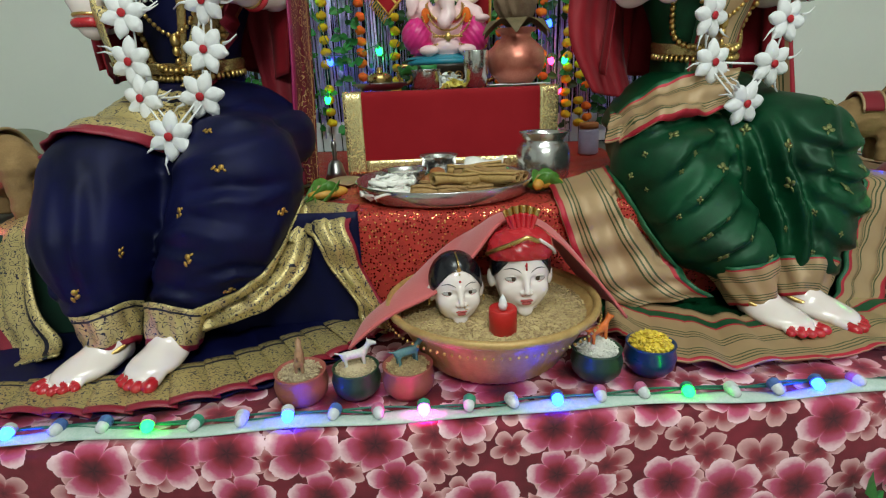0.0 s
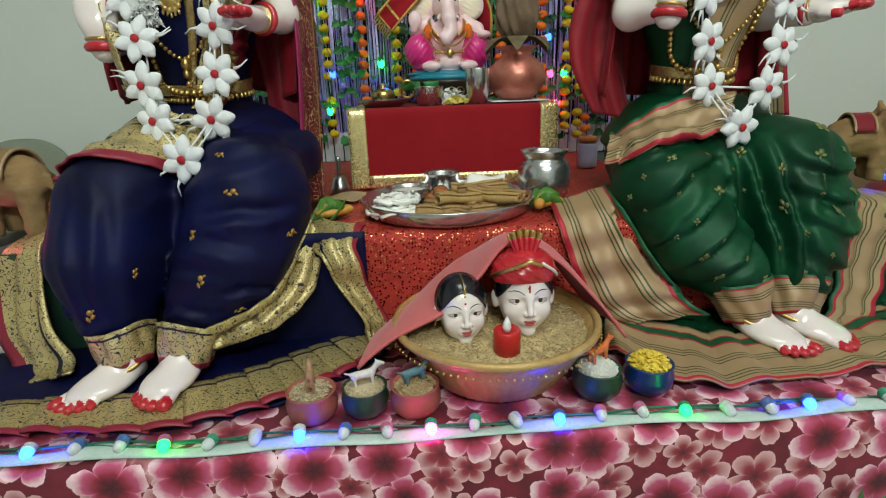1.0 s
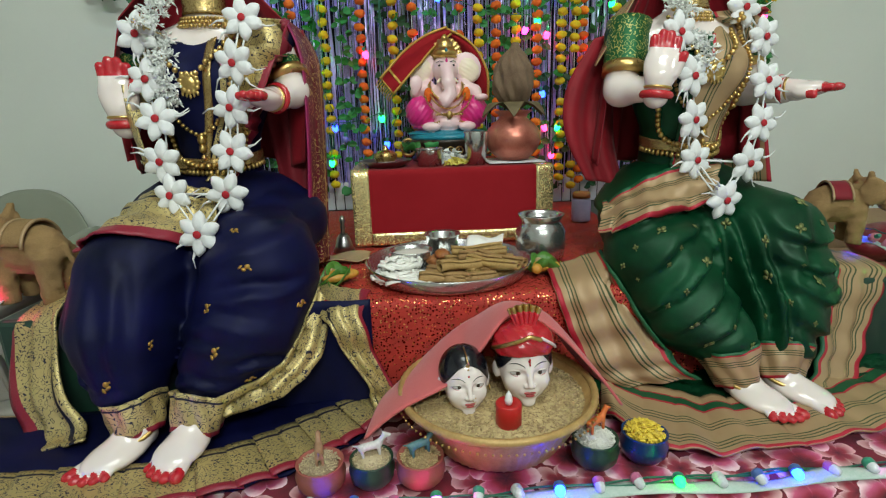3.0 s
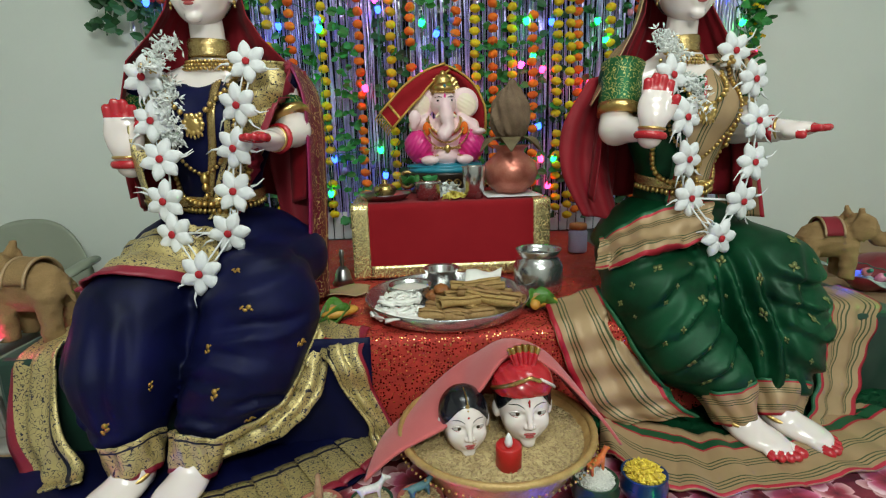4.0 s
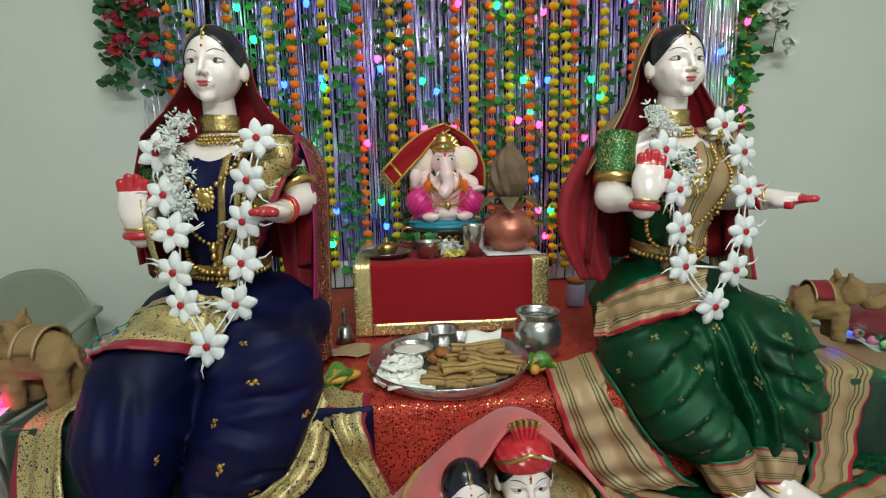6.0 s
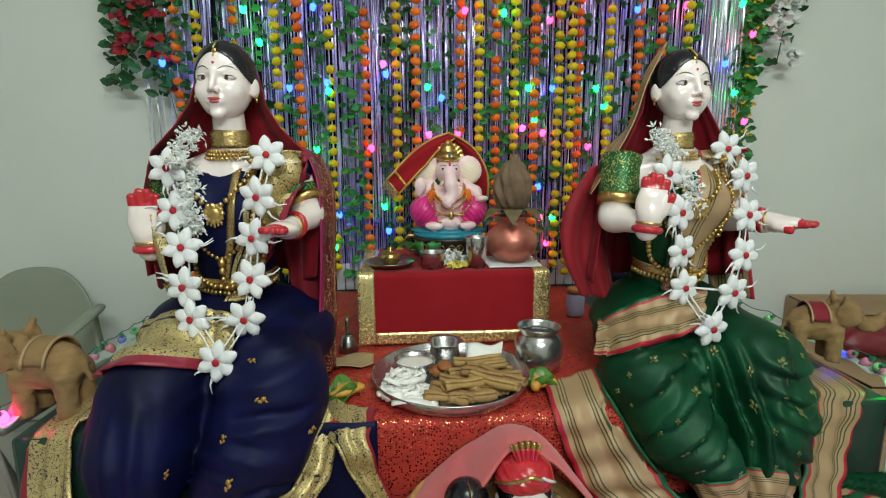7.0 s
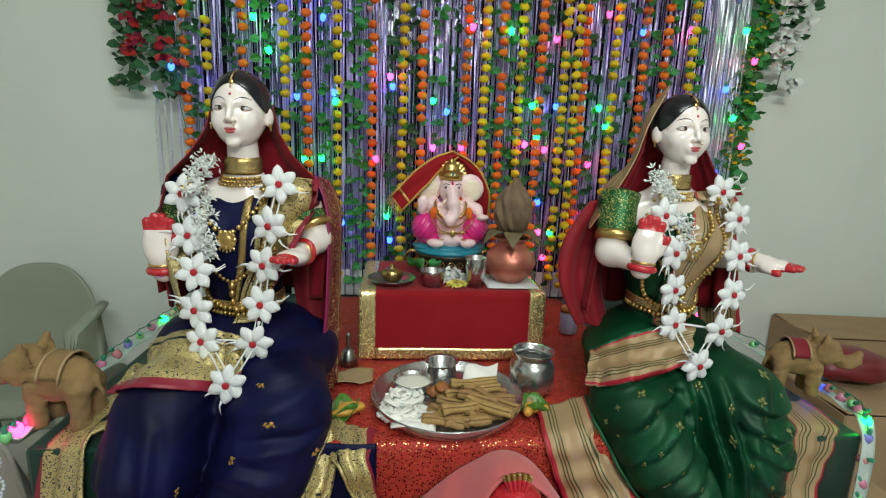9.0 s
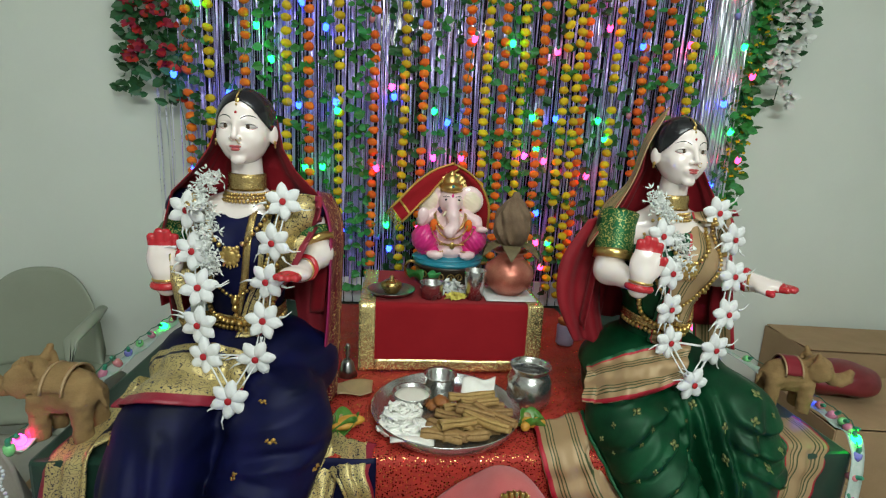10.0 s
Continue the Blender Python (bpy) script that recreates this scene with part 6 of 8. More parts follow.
def grain_heap(radius, n, height, size, seed):
    g = random.Random(seed)
    verts, faces = [], []
    base = [(1, 0, 0), (0, 0.42, 0), (0, 0, 0.36), (0, -0.42, 0), (0, 0, -0.36), (-1, 0, 0)]
    tri = [(0, 1, 2), (0, 2, 3), (0, 3, 4), (0, 4, 1), (5, 2, 1), (5, 3, 2), (5, 4, 3), (5, 1, 4)]
    for _ in range(n):
        a, r = g.uniform(0, 6.283), radius * math.sqrt(g.random())
        m = Matrix.Translation((r * math.cos(a), r * math.sin(a), height(r) + g.uniform(0, size * 0.7))) @ Euler((g.uniform(-0.5, 0.5), g.uniform(-0.5, 0.5), g.uniform(0, 6.28))).to_matrix().to_4x4()
        k = len(verts)
        verts += [m @ (Vector(p) * size) for p in base]
        faces += [tuple(i + k for i in t) for t in tri]
    return mesh_from("grain", verts, faces)


tagged(part("wheat_bed", lathe([(0.0, 0.093), (0.08, 0.092), (0.146, 0.086), (0.140, 0.070), (0.0, 0.06)], 60), M_GRAIN, BAS), kind="")
tagged(part("wheat_filling", grain_heap(0.145, 5200, lambda r: 0.093 - 0.007 * (r / 0.146) ** 2, 0.0034, 6), M_GRAIN, BAS, "loose wheat grains", smooth=False), kind="stuff")


def small_head(name, label, loc, scale, turn, tilt, man):
    bm = head_bm(man)
    def neck(P):
        return cap(P, (0, 0.006, 0.03), (0, 0.010, -0.025), 0.030, 0.034)
    me = clay("neck", neck, (-0.04, -0.03, -0.045), (0.04, 0.05, 0.05), 0.004, STATUE_MATS, lambda P: np.zeros(len(P)))
    bm.from_mesh(me)
    if man:
        def wrap(P):
            d = smin(ell(P, (-0.008, 0.010, 0.124), (0.053, 0.064, 0.040), 0, 0, -14), ell(P, (0.011, 0.012, 0.125), (0.050, 0.062, 0.040), 0, 0, 14), 0.006)
            d = d + 0.0009 * np.sin((P[..., 2] + 0.8 * P[..., 0]) * 260)
            d = np.maximum(d, (0.101 - P[..., 2]) + np.maximum(0, -P[..., 1]) * 0.18)
            return d
        me = clay("turban", wrap, (-0.080, -0.07, 0.085), (0.080, 0.09, 0.19), 0.0026, STATUE_MATS, lambda P: np.full(len(P), RED))
        bm.from_mesh(me)
        def tuft(u, v):
            w = (0.016 + 0.016 * v) * (2 * u - 1)
            return (w, -0.010 + 0.0035 * math.sin(u * 31) * (0.4 + v) + 0.008 * v, 0.154 + 0.050 * v - 0.010 * v * (2 * u - 1) ** 2)
        for lo, hi, k in ((0.0, 0.72, RED), (0.72, 1.0, GOLDI)):
            b2 = bmesh.new()
            b2.from_mesh(sheet(lambda u, v: tuft(u, lo + (hi - lo) * v), 40, 8, 0.004))
            add_piece(bm, b2, k)
        trim = [(0.061 * math.sin(a), 0.010 - 0.068 * math.cos(a), 0.112 + 0.045 * (1 - abs(a) / 1.5)) for a in np.linspace(-1.45, 0.35, 24)]
        add_piece(bm, tube(trim, 0.0042, 8), GOLDI)
        trim = [(0.061 * math.sin(a), 0.010 - 0.068 * math.cos(a), 0.1105 + 0.05 * (1 - abs(a - 0.35) / 1.2) - 0.010) for a in np.linspace(0.35, 1.3, 14)]
        add_piece(bm, tube(trim, 0.0034, 8), SKIN)
        add_piece(bm, tube([(0, -0.0545, 0.094), (0, -0.0535, 0.108)], 0.0016, 6), RED)
    ob = part(name, bm, STATUE_MATS)
    ob.matrix_world = pose(*loc, tilt, 0, turn) @ Matrix.Diagonal((scale * 1.06, scale, scale, 1))
    return tagged(ob, label, "statue", "two small heads in the basket")


small_head("head_statue", "small glossy white head with painted black hair in wheat", (0.047, 0.706, 0.086), 0.68, 6, -3, False)
small_head("head_statue", "small glossy white head wearing a red turban in wheat", (0.146, 0.718, 0.092), 0.79, 0, -2, True)
CAN = thing("candle", "small red electric candle with a white flame bulb", "candle", (0.106, 0.645, 0.090))
part("wax", lathe([(0.0, 0.033), (0.010, 0.034), (0.018, 0.038), (0.0195, 0.036), (0.0195, 0.001), (0.018, 0.0), (0.0, 0.0)], 32), surface("red_wax", (0.50, 0.018, 0.015), (0.42, 0.012, 0.012), 0.4, scale=20, relief=0.05, sub=0.05), CAN)
part("flame_bulb", lathe([(0.0, 0.034), (0.005, 0.035), (0.0065, 0.041), (0.0045, 0.050), (0.0, 0.058)], 20), surface("white_plastic", (0.8, 0.8, 0.8), None, 0.3, relief=0), CAN, "white plastic flame bulb")


def shawl_edge(u):
    return along([(-0.115, 0.672, 0.062), (-0.055, 0.680, 0.104), (0.020, 0.690, 0.142), (0.075, 0.716, 0.180), (0.130, 0.742, 0.226), (0.200, 0.748, 0.198), (0.262, 0.728, 0.130), (0.312, 0.712, 0.068)], u)


def shawl_back(u):
    return along([(-0.080, 0.835, 0.052), (-0.02, 0.850, 0.105), (0.03, 0.852, 0.145), (0.08, 0.860, 0.178), (0.140, 0.862, 0.206), (0.205, 0.862, 0.180), (0.262, 0.855, 0.110), (0.315, 0.845, 0.048)], u)


def rose(u, v):
    p = shawl_edge(u).lerp(shawl_back(u), v)
    p.z += 0.010 * math.sin(math.pi * v) + 0.003 * math.sin(u * 16 + v * 3) - 0.014 * math.sin(math.pi * v) * math.exp(-((u - 0.36) / 0.07) ** 2)
    return p


solid("rose_shawl", sheet(rose, 64, 22, 0.0045), M_SHAWL, "rose red felt shawl draped over the small heads", "shawl")


# ---- five little pots with toy animals ----
def animal_bm(kind):
    """A four-legged toy, its feet on the ground, facing +x."""
    def field(P):
        d = cap(P, (-0.012, 0, 0.016), (0.010, 0, 0.017), 0.0052, 0.0055)
        for x in (-0.012, 0.010):
            for y in (-0.0035, 0.0035):
                d = smin(d, cap(P, (x, y, 0.014), (x + 0.001, y, 0.002), 0.0026, 0.0020), 0.002)
        d = smin(d, cap(P, (0.011, 0, 0.019), (0.019, 0, 0.028), 0.0040, 0.0034), 0.003)
        d = smin(d, cap(P, (0.019, 0, 0.029), (0.026, 0, 0.027), 0.0036, 0.0024), 0.002)
        d = smin(d, cap(P, (-0.013, 0, 0.018), (-0.024, 0, 0.022 + 0.008 * kind), 0.0018, 0.0012), 0.002)
        return smin(d, cap(P, (0.018, 0, 0.031), (0.016, 0, 0.036), 0.0016, 0.0009), 0.002)
    me = clay("animal", field, (-0.03, -0.01, -0.002), (0.032, 0.01, 0.04), 0.0016, [])
    bm = bmesh.new()
    bm.from_mesh(me)
    bpy.data.meshes.remove(me)
    return bm


POT = [(0.0, 0.003), (0.026, 0.003), (0.035, 0.014), (0.0375, 0.030), (0.034, 0.044), (0.036, 0.048), (0.034, 0.0485), (0.031, 0.043), (0.0, 0.041)]
M_CLAY = surface("terracotta", (0.36, 0.10, 0.075), (0.28, 0.075, 0.055), 0.6, scale=25, relief=0.2)
M_PGREEN = surface("dark_green_glaze", (0.02, 0.055, 0.03), None, 0.35, scale=20, coat=0.2)
M_PBLUE = surface("blue_glaze", (0.006, 0.035, 0.14), None, 0.3, scale=20, coat=0.3)
M_SEED = surface("pale_seed", (0.52, 0.42, 0.27), (0.4, 0.3, 0.17), 0.7, island=0.5)
M_RICE = surface("white_rice", (0.78, 0.77, 0.72), (0.7, 0.68, 0.62), 0.6, island=0.2)
M_YSEED = surface("yellow_chips", (0.80, 0.60, 0.06), (0.66, 0.45, 0.04), 0.6, island=0.3)
for x, y, s, mat, fill, col, pname, label, an, turn in (
        (-0.180, 0.640, 1.0, M_CLAY, M_SEED, (0.42, 0.24, 0.14), "toy_deer", "terracotta", "brown", 100),
        (-0.104, 0.647, 0.93, M_PGREEN, M_SEED, (0.72, 0.70, 0.68), "toy_horse", "dark green", "white", 15),
        (-0.030, 0.640, 1.0, M_CLAY, M_GRAIN, (0.10, 0.22, 0.24), "toy_horse", "terracotta", "grey-blue", 25),
        (0.246, 0.655, 1.0, M_PGREEN, M_RICE, (0.75, 0.17, 0.03), "toy_tiger", "dark green", "orange", 30),
        (0.328, 0.660, 1.0, M_PBLUE, M_YSEED, None, "", "deep blue", "", 0)):
    t = thing("clay_pot", label + " glazed little pot filled with " + ("white rice" if fill is M_RICE else "yellow chips" if fill is M_YSEED else "grain seeds"), "pot", (x, y, 0.004), "row of little pots")
    p = part("body", lathe([(r * s, z * s) for r, z in POT], 36), mat, t)
    big = 0.0052 if fill is M_YSEED else 0.0030
    hgt = 0.016 if fill in (M_YSEED, M_RICE) else 0.007
    tagged(part("filling", grain_heap(0.030 * s, 260 if big > 0.004 else 520, lambda r: (0.044 + hgt * (1 - (r / 0.031) ** 2)) * s, big, int(x * 1000) + 400), fill, t, smooth=False), kind="stuff")
    part("mound", lathe([(0.0, 0.043 + hgt), (0.015, 0.043 + hgt * 0.8), (0.031, 0.041), (0.0, 0.036)], 24), fill, t)
    if col:
        ob = part(pname, animal_bm(1 if pname == "toy_deer" else 0), surface(pname + "_paint", col, tuple(c * 0.6 for c in col), 0.5, scale=160 if pname == "toy_tiger" else 60, relief=0.1))
        ob.matrix_world = pose(x, y, 0.004 + (0.041 + hgt) * s, 0, 0, turn) @ Matrix.Diagonal((1.15, 1.15, 1.15, 1))
        tagged(ob, "little " + an + " plastic toy animal standing in the pot", "toy", "toy animals")


# ---- jewellery and garlands ----
def flower_parts():
    g = random.Random(8)
    bm = bmesh.new()
    for k in range(6):
        a = 2 * math.pi * k / 6 + math.pi / 6
        me = clay("petal", lambda P: smin(ell(P, (0.017, 0, 0), (0.0155, 0.0075, 0.0115)), cap(P, (0.027, 0, 0), (0.036, 0, 0.0), 0.006, 0.0012), 0.006) + 0.0006 * waves(P, 90 + k, 400), (-0.002, -0.012, -0.016), (0.042, 0.012, 0.016), 0.0026, [])
        b2 = bmesh.new()
        b2.from_mesh(me)
        bpy.data.meshes.remove(me)
        b2.transform(Euler((0, -a, 0)).to_matrix().to_4x4())
        join_bm(bm, b2)
    return bm


FLOWER = bpy.data.meshes.new("cotton_flower")
fb = flower_parts()
fb.to_mesh(FLOWER)
fb.free()
FLOWER.materials.append(M_COTTON)
FLOWER.polygons.foreach_set("use_smooth", [True] * len(FLOWER.polygons))
CENTRE = bpy.data.meshes.new("centre")
fb = ball_bm((0, -0.0075, 0), (0.0062, 0.003, 0.0062), 14)
fb.to_mesh(CENTRE)
fb.free()
CENTRE.materials.append(M_TIKA)


def cotton_garland(spots, order, label, turn):
    t = thing("cotton_garland", label, "garland", spots[0], "white cotton garlands")
    rng = random.Random(len(spots))
    for x, y, z in spots:
        f = new("flower", FLOWER)
        f.matrix_world = pose(x, y - 0.014, z, rng.uniform(-12, 6), rng.uniform(-25, 25), turn + rng.uniform(-8, 8)) @ Matrix.Scale(1.12, 4)
        f.parent, f.matrix_parent_inverse = t, Matrix.Translation(t.location).inverted()
        c = new("centre", CENTRE)
        c["label"] = "red dot centre"
        c.parent = f
        for k in range(3):
            a = rng.uniform(2.6, 6.8)
            tail = [(0.030 * math.cos(a), -0.002, 0.030 * math.sin(a)), (0.041 * math.cos(a), -0.004, 0.041 * math.sin(a)), (0.055 * math.cos(a + 0.12), -0.003, 0.055 * math.sin(a + 0.12))]
            part("wisp", tube(tail, [0.0028, 0.0014, 0.0007], 6), M_COTTON, f)
    for a, b in order:
        p, q = Vector(spots[a]), Vector(spots[b])
        for off in (-0.006, 0.007):
            pts = [p.lerp(q, s) + Vector((off, -0.008 + 0.004 * math.sin(s * 3.1), 0)) for s in np.linspace(0, 1, 6)]
            ob = part("cord", tube(pts, 0.0018, 6), M_COTTON)
            ob.parent, ob.matrix_parent_inverse = t, Matrix.Translation(t.location).inverted()
    return t


def all_tree(names, extra=()):
    obs = [o for o in scene.collection.objects if o.type == "MESH" and o.parent in names and o.name.split(".")[0] in ("blouse", "skirt", "shoulder_panel", "edge_trim", "lap_border")]
    return tree_of(*obs)


T_N2, T_G2 = all_tree([SAREE_N]), all_tree([SAREE_G])


def fronted(spots, tree):
    """The spots, each brought to lie before the cloth."""
    out = []
    for x, y, z in spots:
        hit, _, _, _ = tree.ray_cast(Vector((x, 0.5, z)), Vector((0, 1, 0)), 1.0)
        out.append((x, y if hit is None else min(y, hit.y - 0.002), z))
    return out


GL = [(-0.505, 1.005, 0.705), (-0.490, 0.985, 0.625), (-0.474, 0.962, 0.556), (-0.473, 0.952, 0.481), (-0.457, 0.935, 0.421), (-0.392, 0.880, 0.362), (-0.356, 0.925, 0.422), (-0.345, 0.945, 0.495), (-0.340, 0.960, 0.573), (-0.331, 0.975, 0.650), (-0.317, 1.010, 0.729)]
GR = [(0.499, 0.995, 0.689), (0.528, 0.985, 0.608), (0.535, 0.982, 0.526), (0.544, 0.978, 0.447), (0.576, 0.918, 0.375), (0.642, 0.958, 0.440), (0.677, 0.985, 0.515), (0.696, 1.012, 0.598), (0.692, 1.028, 0.682), (0.655, 1.045, 0.740)]
GL, GR = fronted(GL, T_N2), fronted(GR, T_G2)
cotton_garland(GL, [(i, i + 1) for i in range(10)] + [(4, 6)], "long garland of white cotton flowers on the navy saree", -8)
cotton_garland(GR, [(i, i + 1) for i in range(9)] + [(3, 5)], "long garland of white cotton flowers on the green saree", 12)


def bead_chain(tree, pts, r, gap, mat, parent, name, way=FRONT, lift=0.004, label=""):
    bm = bmesh.new()
    n = 200
    last = None
    for i in range(n + 1):
        p = laid(tree, along(pts, i / n), way, lift + r)
        if last is None or (p - last).length >= gap:
            join_bm(bm, ball_bm(p, (r, r, r), 8))
            last = p
    return under(tagged(part(name, bm, mat, None, label), kind="stuff"), parent)


def coin(r, seed):
    """A pierced gold pendant facing -y, cast in one piece."""
    def field(P):
        d = ell(P, (0, 0, 0), (r * 0.60, r * 0.24, r * 0.60))
        for k in range(11):
            a = 2 * math.pi * k / 11
            d = smin(d, ell(P, (r * 0.74 * math.cos(a), 0, r * 0.74 * math.sin(a)), (r * 0.26, r * 0.18, r * 0.26)), r * 0.06)
        for k in range(5):
            d = smin(d, ell(P, (r * (k - 2) * 0.32, 0, -r * (1.15 - 0.12 * abs(k - 2))), (r * 0.12, r * 0.12, r * 0.20)), r * 0.05)
        return d
    return clay("pendant", field, (-1.1 * r, -0.4 * r, -1.5 * r), (1.1 * r, 0.4 * r, 1.1 * r), r * 0.07, [M_GOLD])


def jewellery(cx, cy, tree, hx, hy, hz, label):
    j = thing("choker", "broad gold choker of beaded rows on " + label, "necklace", (hx, hy + 0.02, hz - 0.04), "gold necklaces")
    part("collar", lathe([(0.0385, -0.030), (0.0400, -0.032), (0.0405, -0.026), (0.0385, -0.018), (0.0392, -0.008), (0.0380, 0.002), (0.0362, 0.004), (0.0360, -0.028), (0.0385, -0.030)], 90, lambda a, i: 1 + 0.010 * math.cos(a * 30 + i)), M_FILIGREE, j, "pierced gold collar band")
    for k, (rr, z) in enumerate(((0.0430, -0.0355), (0.0465, -0.0425), (0.0500, -0.0495))):
        bm = bmesh.new()
        for i in range(38):
            a = 2 * math.pi * (i + 0.5 * (k % 2)) / 38
            join_bm(bm, ball_bm((rr * math.cos(a), rr * 0.9 * math.sin(a) - 0.003, z - 0.004 * (1 - math.sin(a)) * 0.5), (0.0039, 0.0039, 0.0039), 7))
        tagged(part("bead_row", bm, M_GOLD, j), kind="stuff")
    n = thing("necklace", "long gold bead necklace with a coin pendant on " + label, "necklace", (cx, cy - 0.08, 0.64), "gold necklaces")
    bead_chain(tree, [(cx - 0.075, cy - 0.08, 0.735), (cx - 0.055, cy - 0.1, 0.68), (cx, cy - 0.1, 0.630), (cx + 0.055, cy - 0.1, 0.68), (cx + 0.075, cy - 0.08, 0.735)], 0.0055, 0.0125, M_GOLD, n, "chain", label="gold bead chain")
    p = laid(tree, (cx, cy - 0.1, 0.618), FRONT, 0.010)
    ob = part("pendant", coin(0.021, 1), M_GOLD, None, "round pierced gold pendant")
    ob.location = p
    under(ob, n)
    n = thing("necklace", "very long gold chain with drop beads on " + label, "necklace", (cx, cy - 0.08, 0.52), "gold necklaces")
    bead_chain(tree, [(cx - 0.085, cy - 0.08, 0.72), (cx - 0.075, cy - 0.1, 0.62), (cx - 0.045, cy - 0.1, 0.56), (cx, cy - 0.1, 0.525), (cx + 0.045, cy - 0.1, 0.56), (cx + 0.075, cy - 0.1, 0.62), (cx + 0.085, cy - 0.08, 0.72)], 0.0042, 0.0088, M_GOLD, n, "chain", label="gold bead chain")
    for k in range(3):
        p = laid(tree, (cx, cy - 0.1, 0.516 - 0.017 * k), FRONT, 0.008)
        r = 0.0085 - 0.0018 * k
        under(part("drop_bead", ball_bm(p, (r, r, r * 1.3), 12), M_GOLD), n)
    n = thing("necklace", "gold garland necklace hanging to the waist on " + label, "necklace", (cx, cy - 0.08, 0.47), "gold necklaces")
    bead_chain(tree, [(cx - 0.088, cy - 0.1, 0.60), (cx - 0.07, cy - 0.1, 0.50), (cx - 0.035, cy - 0.1, 0.472), (cx, cy - 0.1, 0.466), (cx + 0.035, cy - 0.1, 0.472), (cx + 0.07, cy - 0.1, 0.50), (cx + 0.088, cy - 0.1, 0.60)], 0.0062, 0.0098, M_GOLD, n, "chain", label="thick gold bead chain")
    b = thing("waist_belt", "gold filigree waist belt over the saree on " + label, "belt", (cx, cy, 0.445), "gold belts")
    def belt(u, v):
        a = radians(-100 + 200 * u)
        q = Vector((cx + 0.14 * math.sin(a), cy - 0.14 * math.cos(a), 0.492 - 0.022 * v - 0.012 * math.cos(a)))
        way = Vector((cx, cy, q.z)) - q
        return laid(tree, q, way, 0.004, 0.10)
    under(part("band", sheet(belt, 50, 5, 0.003), M_FILIGREE, None), b)
    bm = bmesh.new()
    for k in range(27):
        join_bm(bm, ball_bm(Vector(belt(0.03 + 0.94 * k / 26, 1.25)) + Vector((0, -0.003, 0)), (0.0048, 0.0048, 0.0065), 7))
    under(tagged(part("bead_row", bm, M_GOLD, None), kind="stuff"), b)


jewellery(-0.418, 1.075, T_N2, -0.406, 1.045, 0.816, "the navy saree")
jewellery(0.572, 1.085, T_G2, 0.562, 1.055, 0.812, "the green saree")


def jasmine(tree, pts, width, n, seed, label):
    """A thick string of small white blossoms."""
    g = random.Random(seed)
    verts, faces = [], []
    for _ in range(n):
        p = along(pts, g.random()) + Vector((g.gauss(0, width), g.gauss(0, 0.004), g.gauss(0, width * 0.6)))
        p = laid(tree, p, FRONT, 0.006 + abs(g.gauss(0, 0.010)))
        m = Matrix.Translation(p) @ Euler((g.uniform(-1, 1), g.uniform(-1, 1), g.uniform(-1, 1))).to_matrix().to_4x4()
        L, W = g.uniform(0.009, 0.015), g.uniform(0.0035, 0.0055)
        for k in range(3):
            a = g.uniform(0, 6.28)
            d = Vector((math.cos(a), -0.35, math.sin(a)))
            s = Vector((-math.sin(a), 0, math.cos(a)))
            q = len(verts)
            verts += [m @ v for v in (Vector(), d * L * 0.5 + s * W * 0.5, d * L, d * L * 0.5 - s * W * 0.5, d * L * 0.5 + Vector((0, -0.003, 0)))]
            faces += [(q, q + 1, q + 4), (q + 1, q + 2, q + 4), (q + 2, q + 3, q + 4), (q + 3, q, q + 4), (q, q + 3, q + 2, q + 1)]
    return solid("jasmine_string", mesh_from("jasmine", verts, faces), M_WHITEFLOWER, label, "garland", "jasmine strings", "stuff", smooth=False)


jasmine(T_N2, [(-0.470, 1.04, 0.775), (-0.485, 1.0, 0.735), (-0.470, 0.98, 0.68), (-0.462, 0.97, 0.63), (-0.455, 0.96, 0.585)], 0.011, 360, 3, "string of fresh white jasmine over the navy saree")
jasmine(T_G2, [(0.500, 1.04, 0.775), (0.510, 1.01, 0.745), (0.535, 0.99, 0.71), (0.548, 0.98, 0.67), (0.556, 0.97, 0.61)], 0.010, 300, 4, "string of fresh white jasmine over the green saree")


# ---- the flower curtain behind the altar ----
CY = 1.90
pane = solid("window_1", box_bm((-0.82, 2.012, 0.10), (1.16, 2.038, 2.1)), M_DARKPANE, "dark glossy window pane behind the flower curtain", "window", kind="structure", smooth=False)
ROD = thing("curtain_rod", "thin steel rod holding the flower curtain", "rod", (0.16, CY + 0.02, 2.0))
part("bar", tube([(-1.3, 0, 0), (1.4, 0, 0)], 0.009, 12), M_STEELDARK, ROD)
for x in (-1.28, 1.38):
    part("bracket", box_bm((x - 0.012, -0.012, -0.012), (x + 0.012, 0.125, 0.012), 0.003), M_STEELDARK, ROD, smooth=False)


def pompom(seed):
    return clay("pompom", lambda P: ell(P, (0, 0, 0), (0.0195, 0.018, 0.0145)) + 0.0016 * waves(P, seed, 420) + 0.001 * np.abs(np.sin(np.arctan2(P[..., 1], P[..., 0]) * 4)), (-0.024, -0.024, -0.02), (0.024, 0.024, 0.02), 0.0045, [])


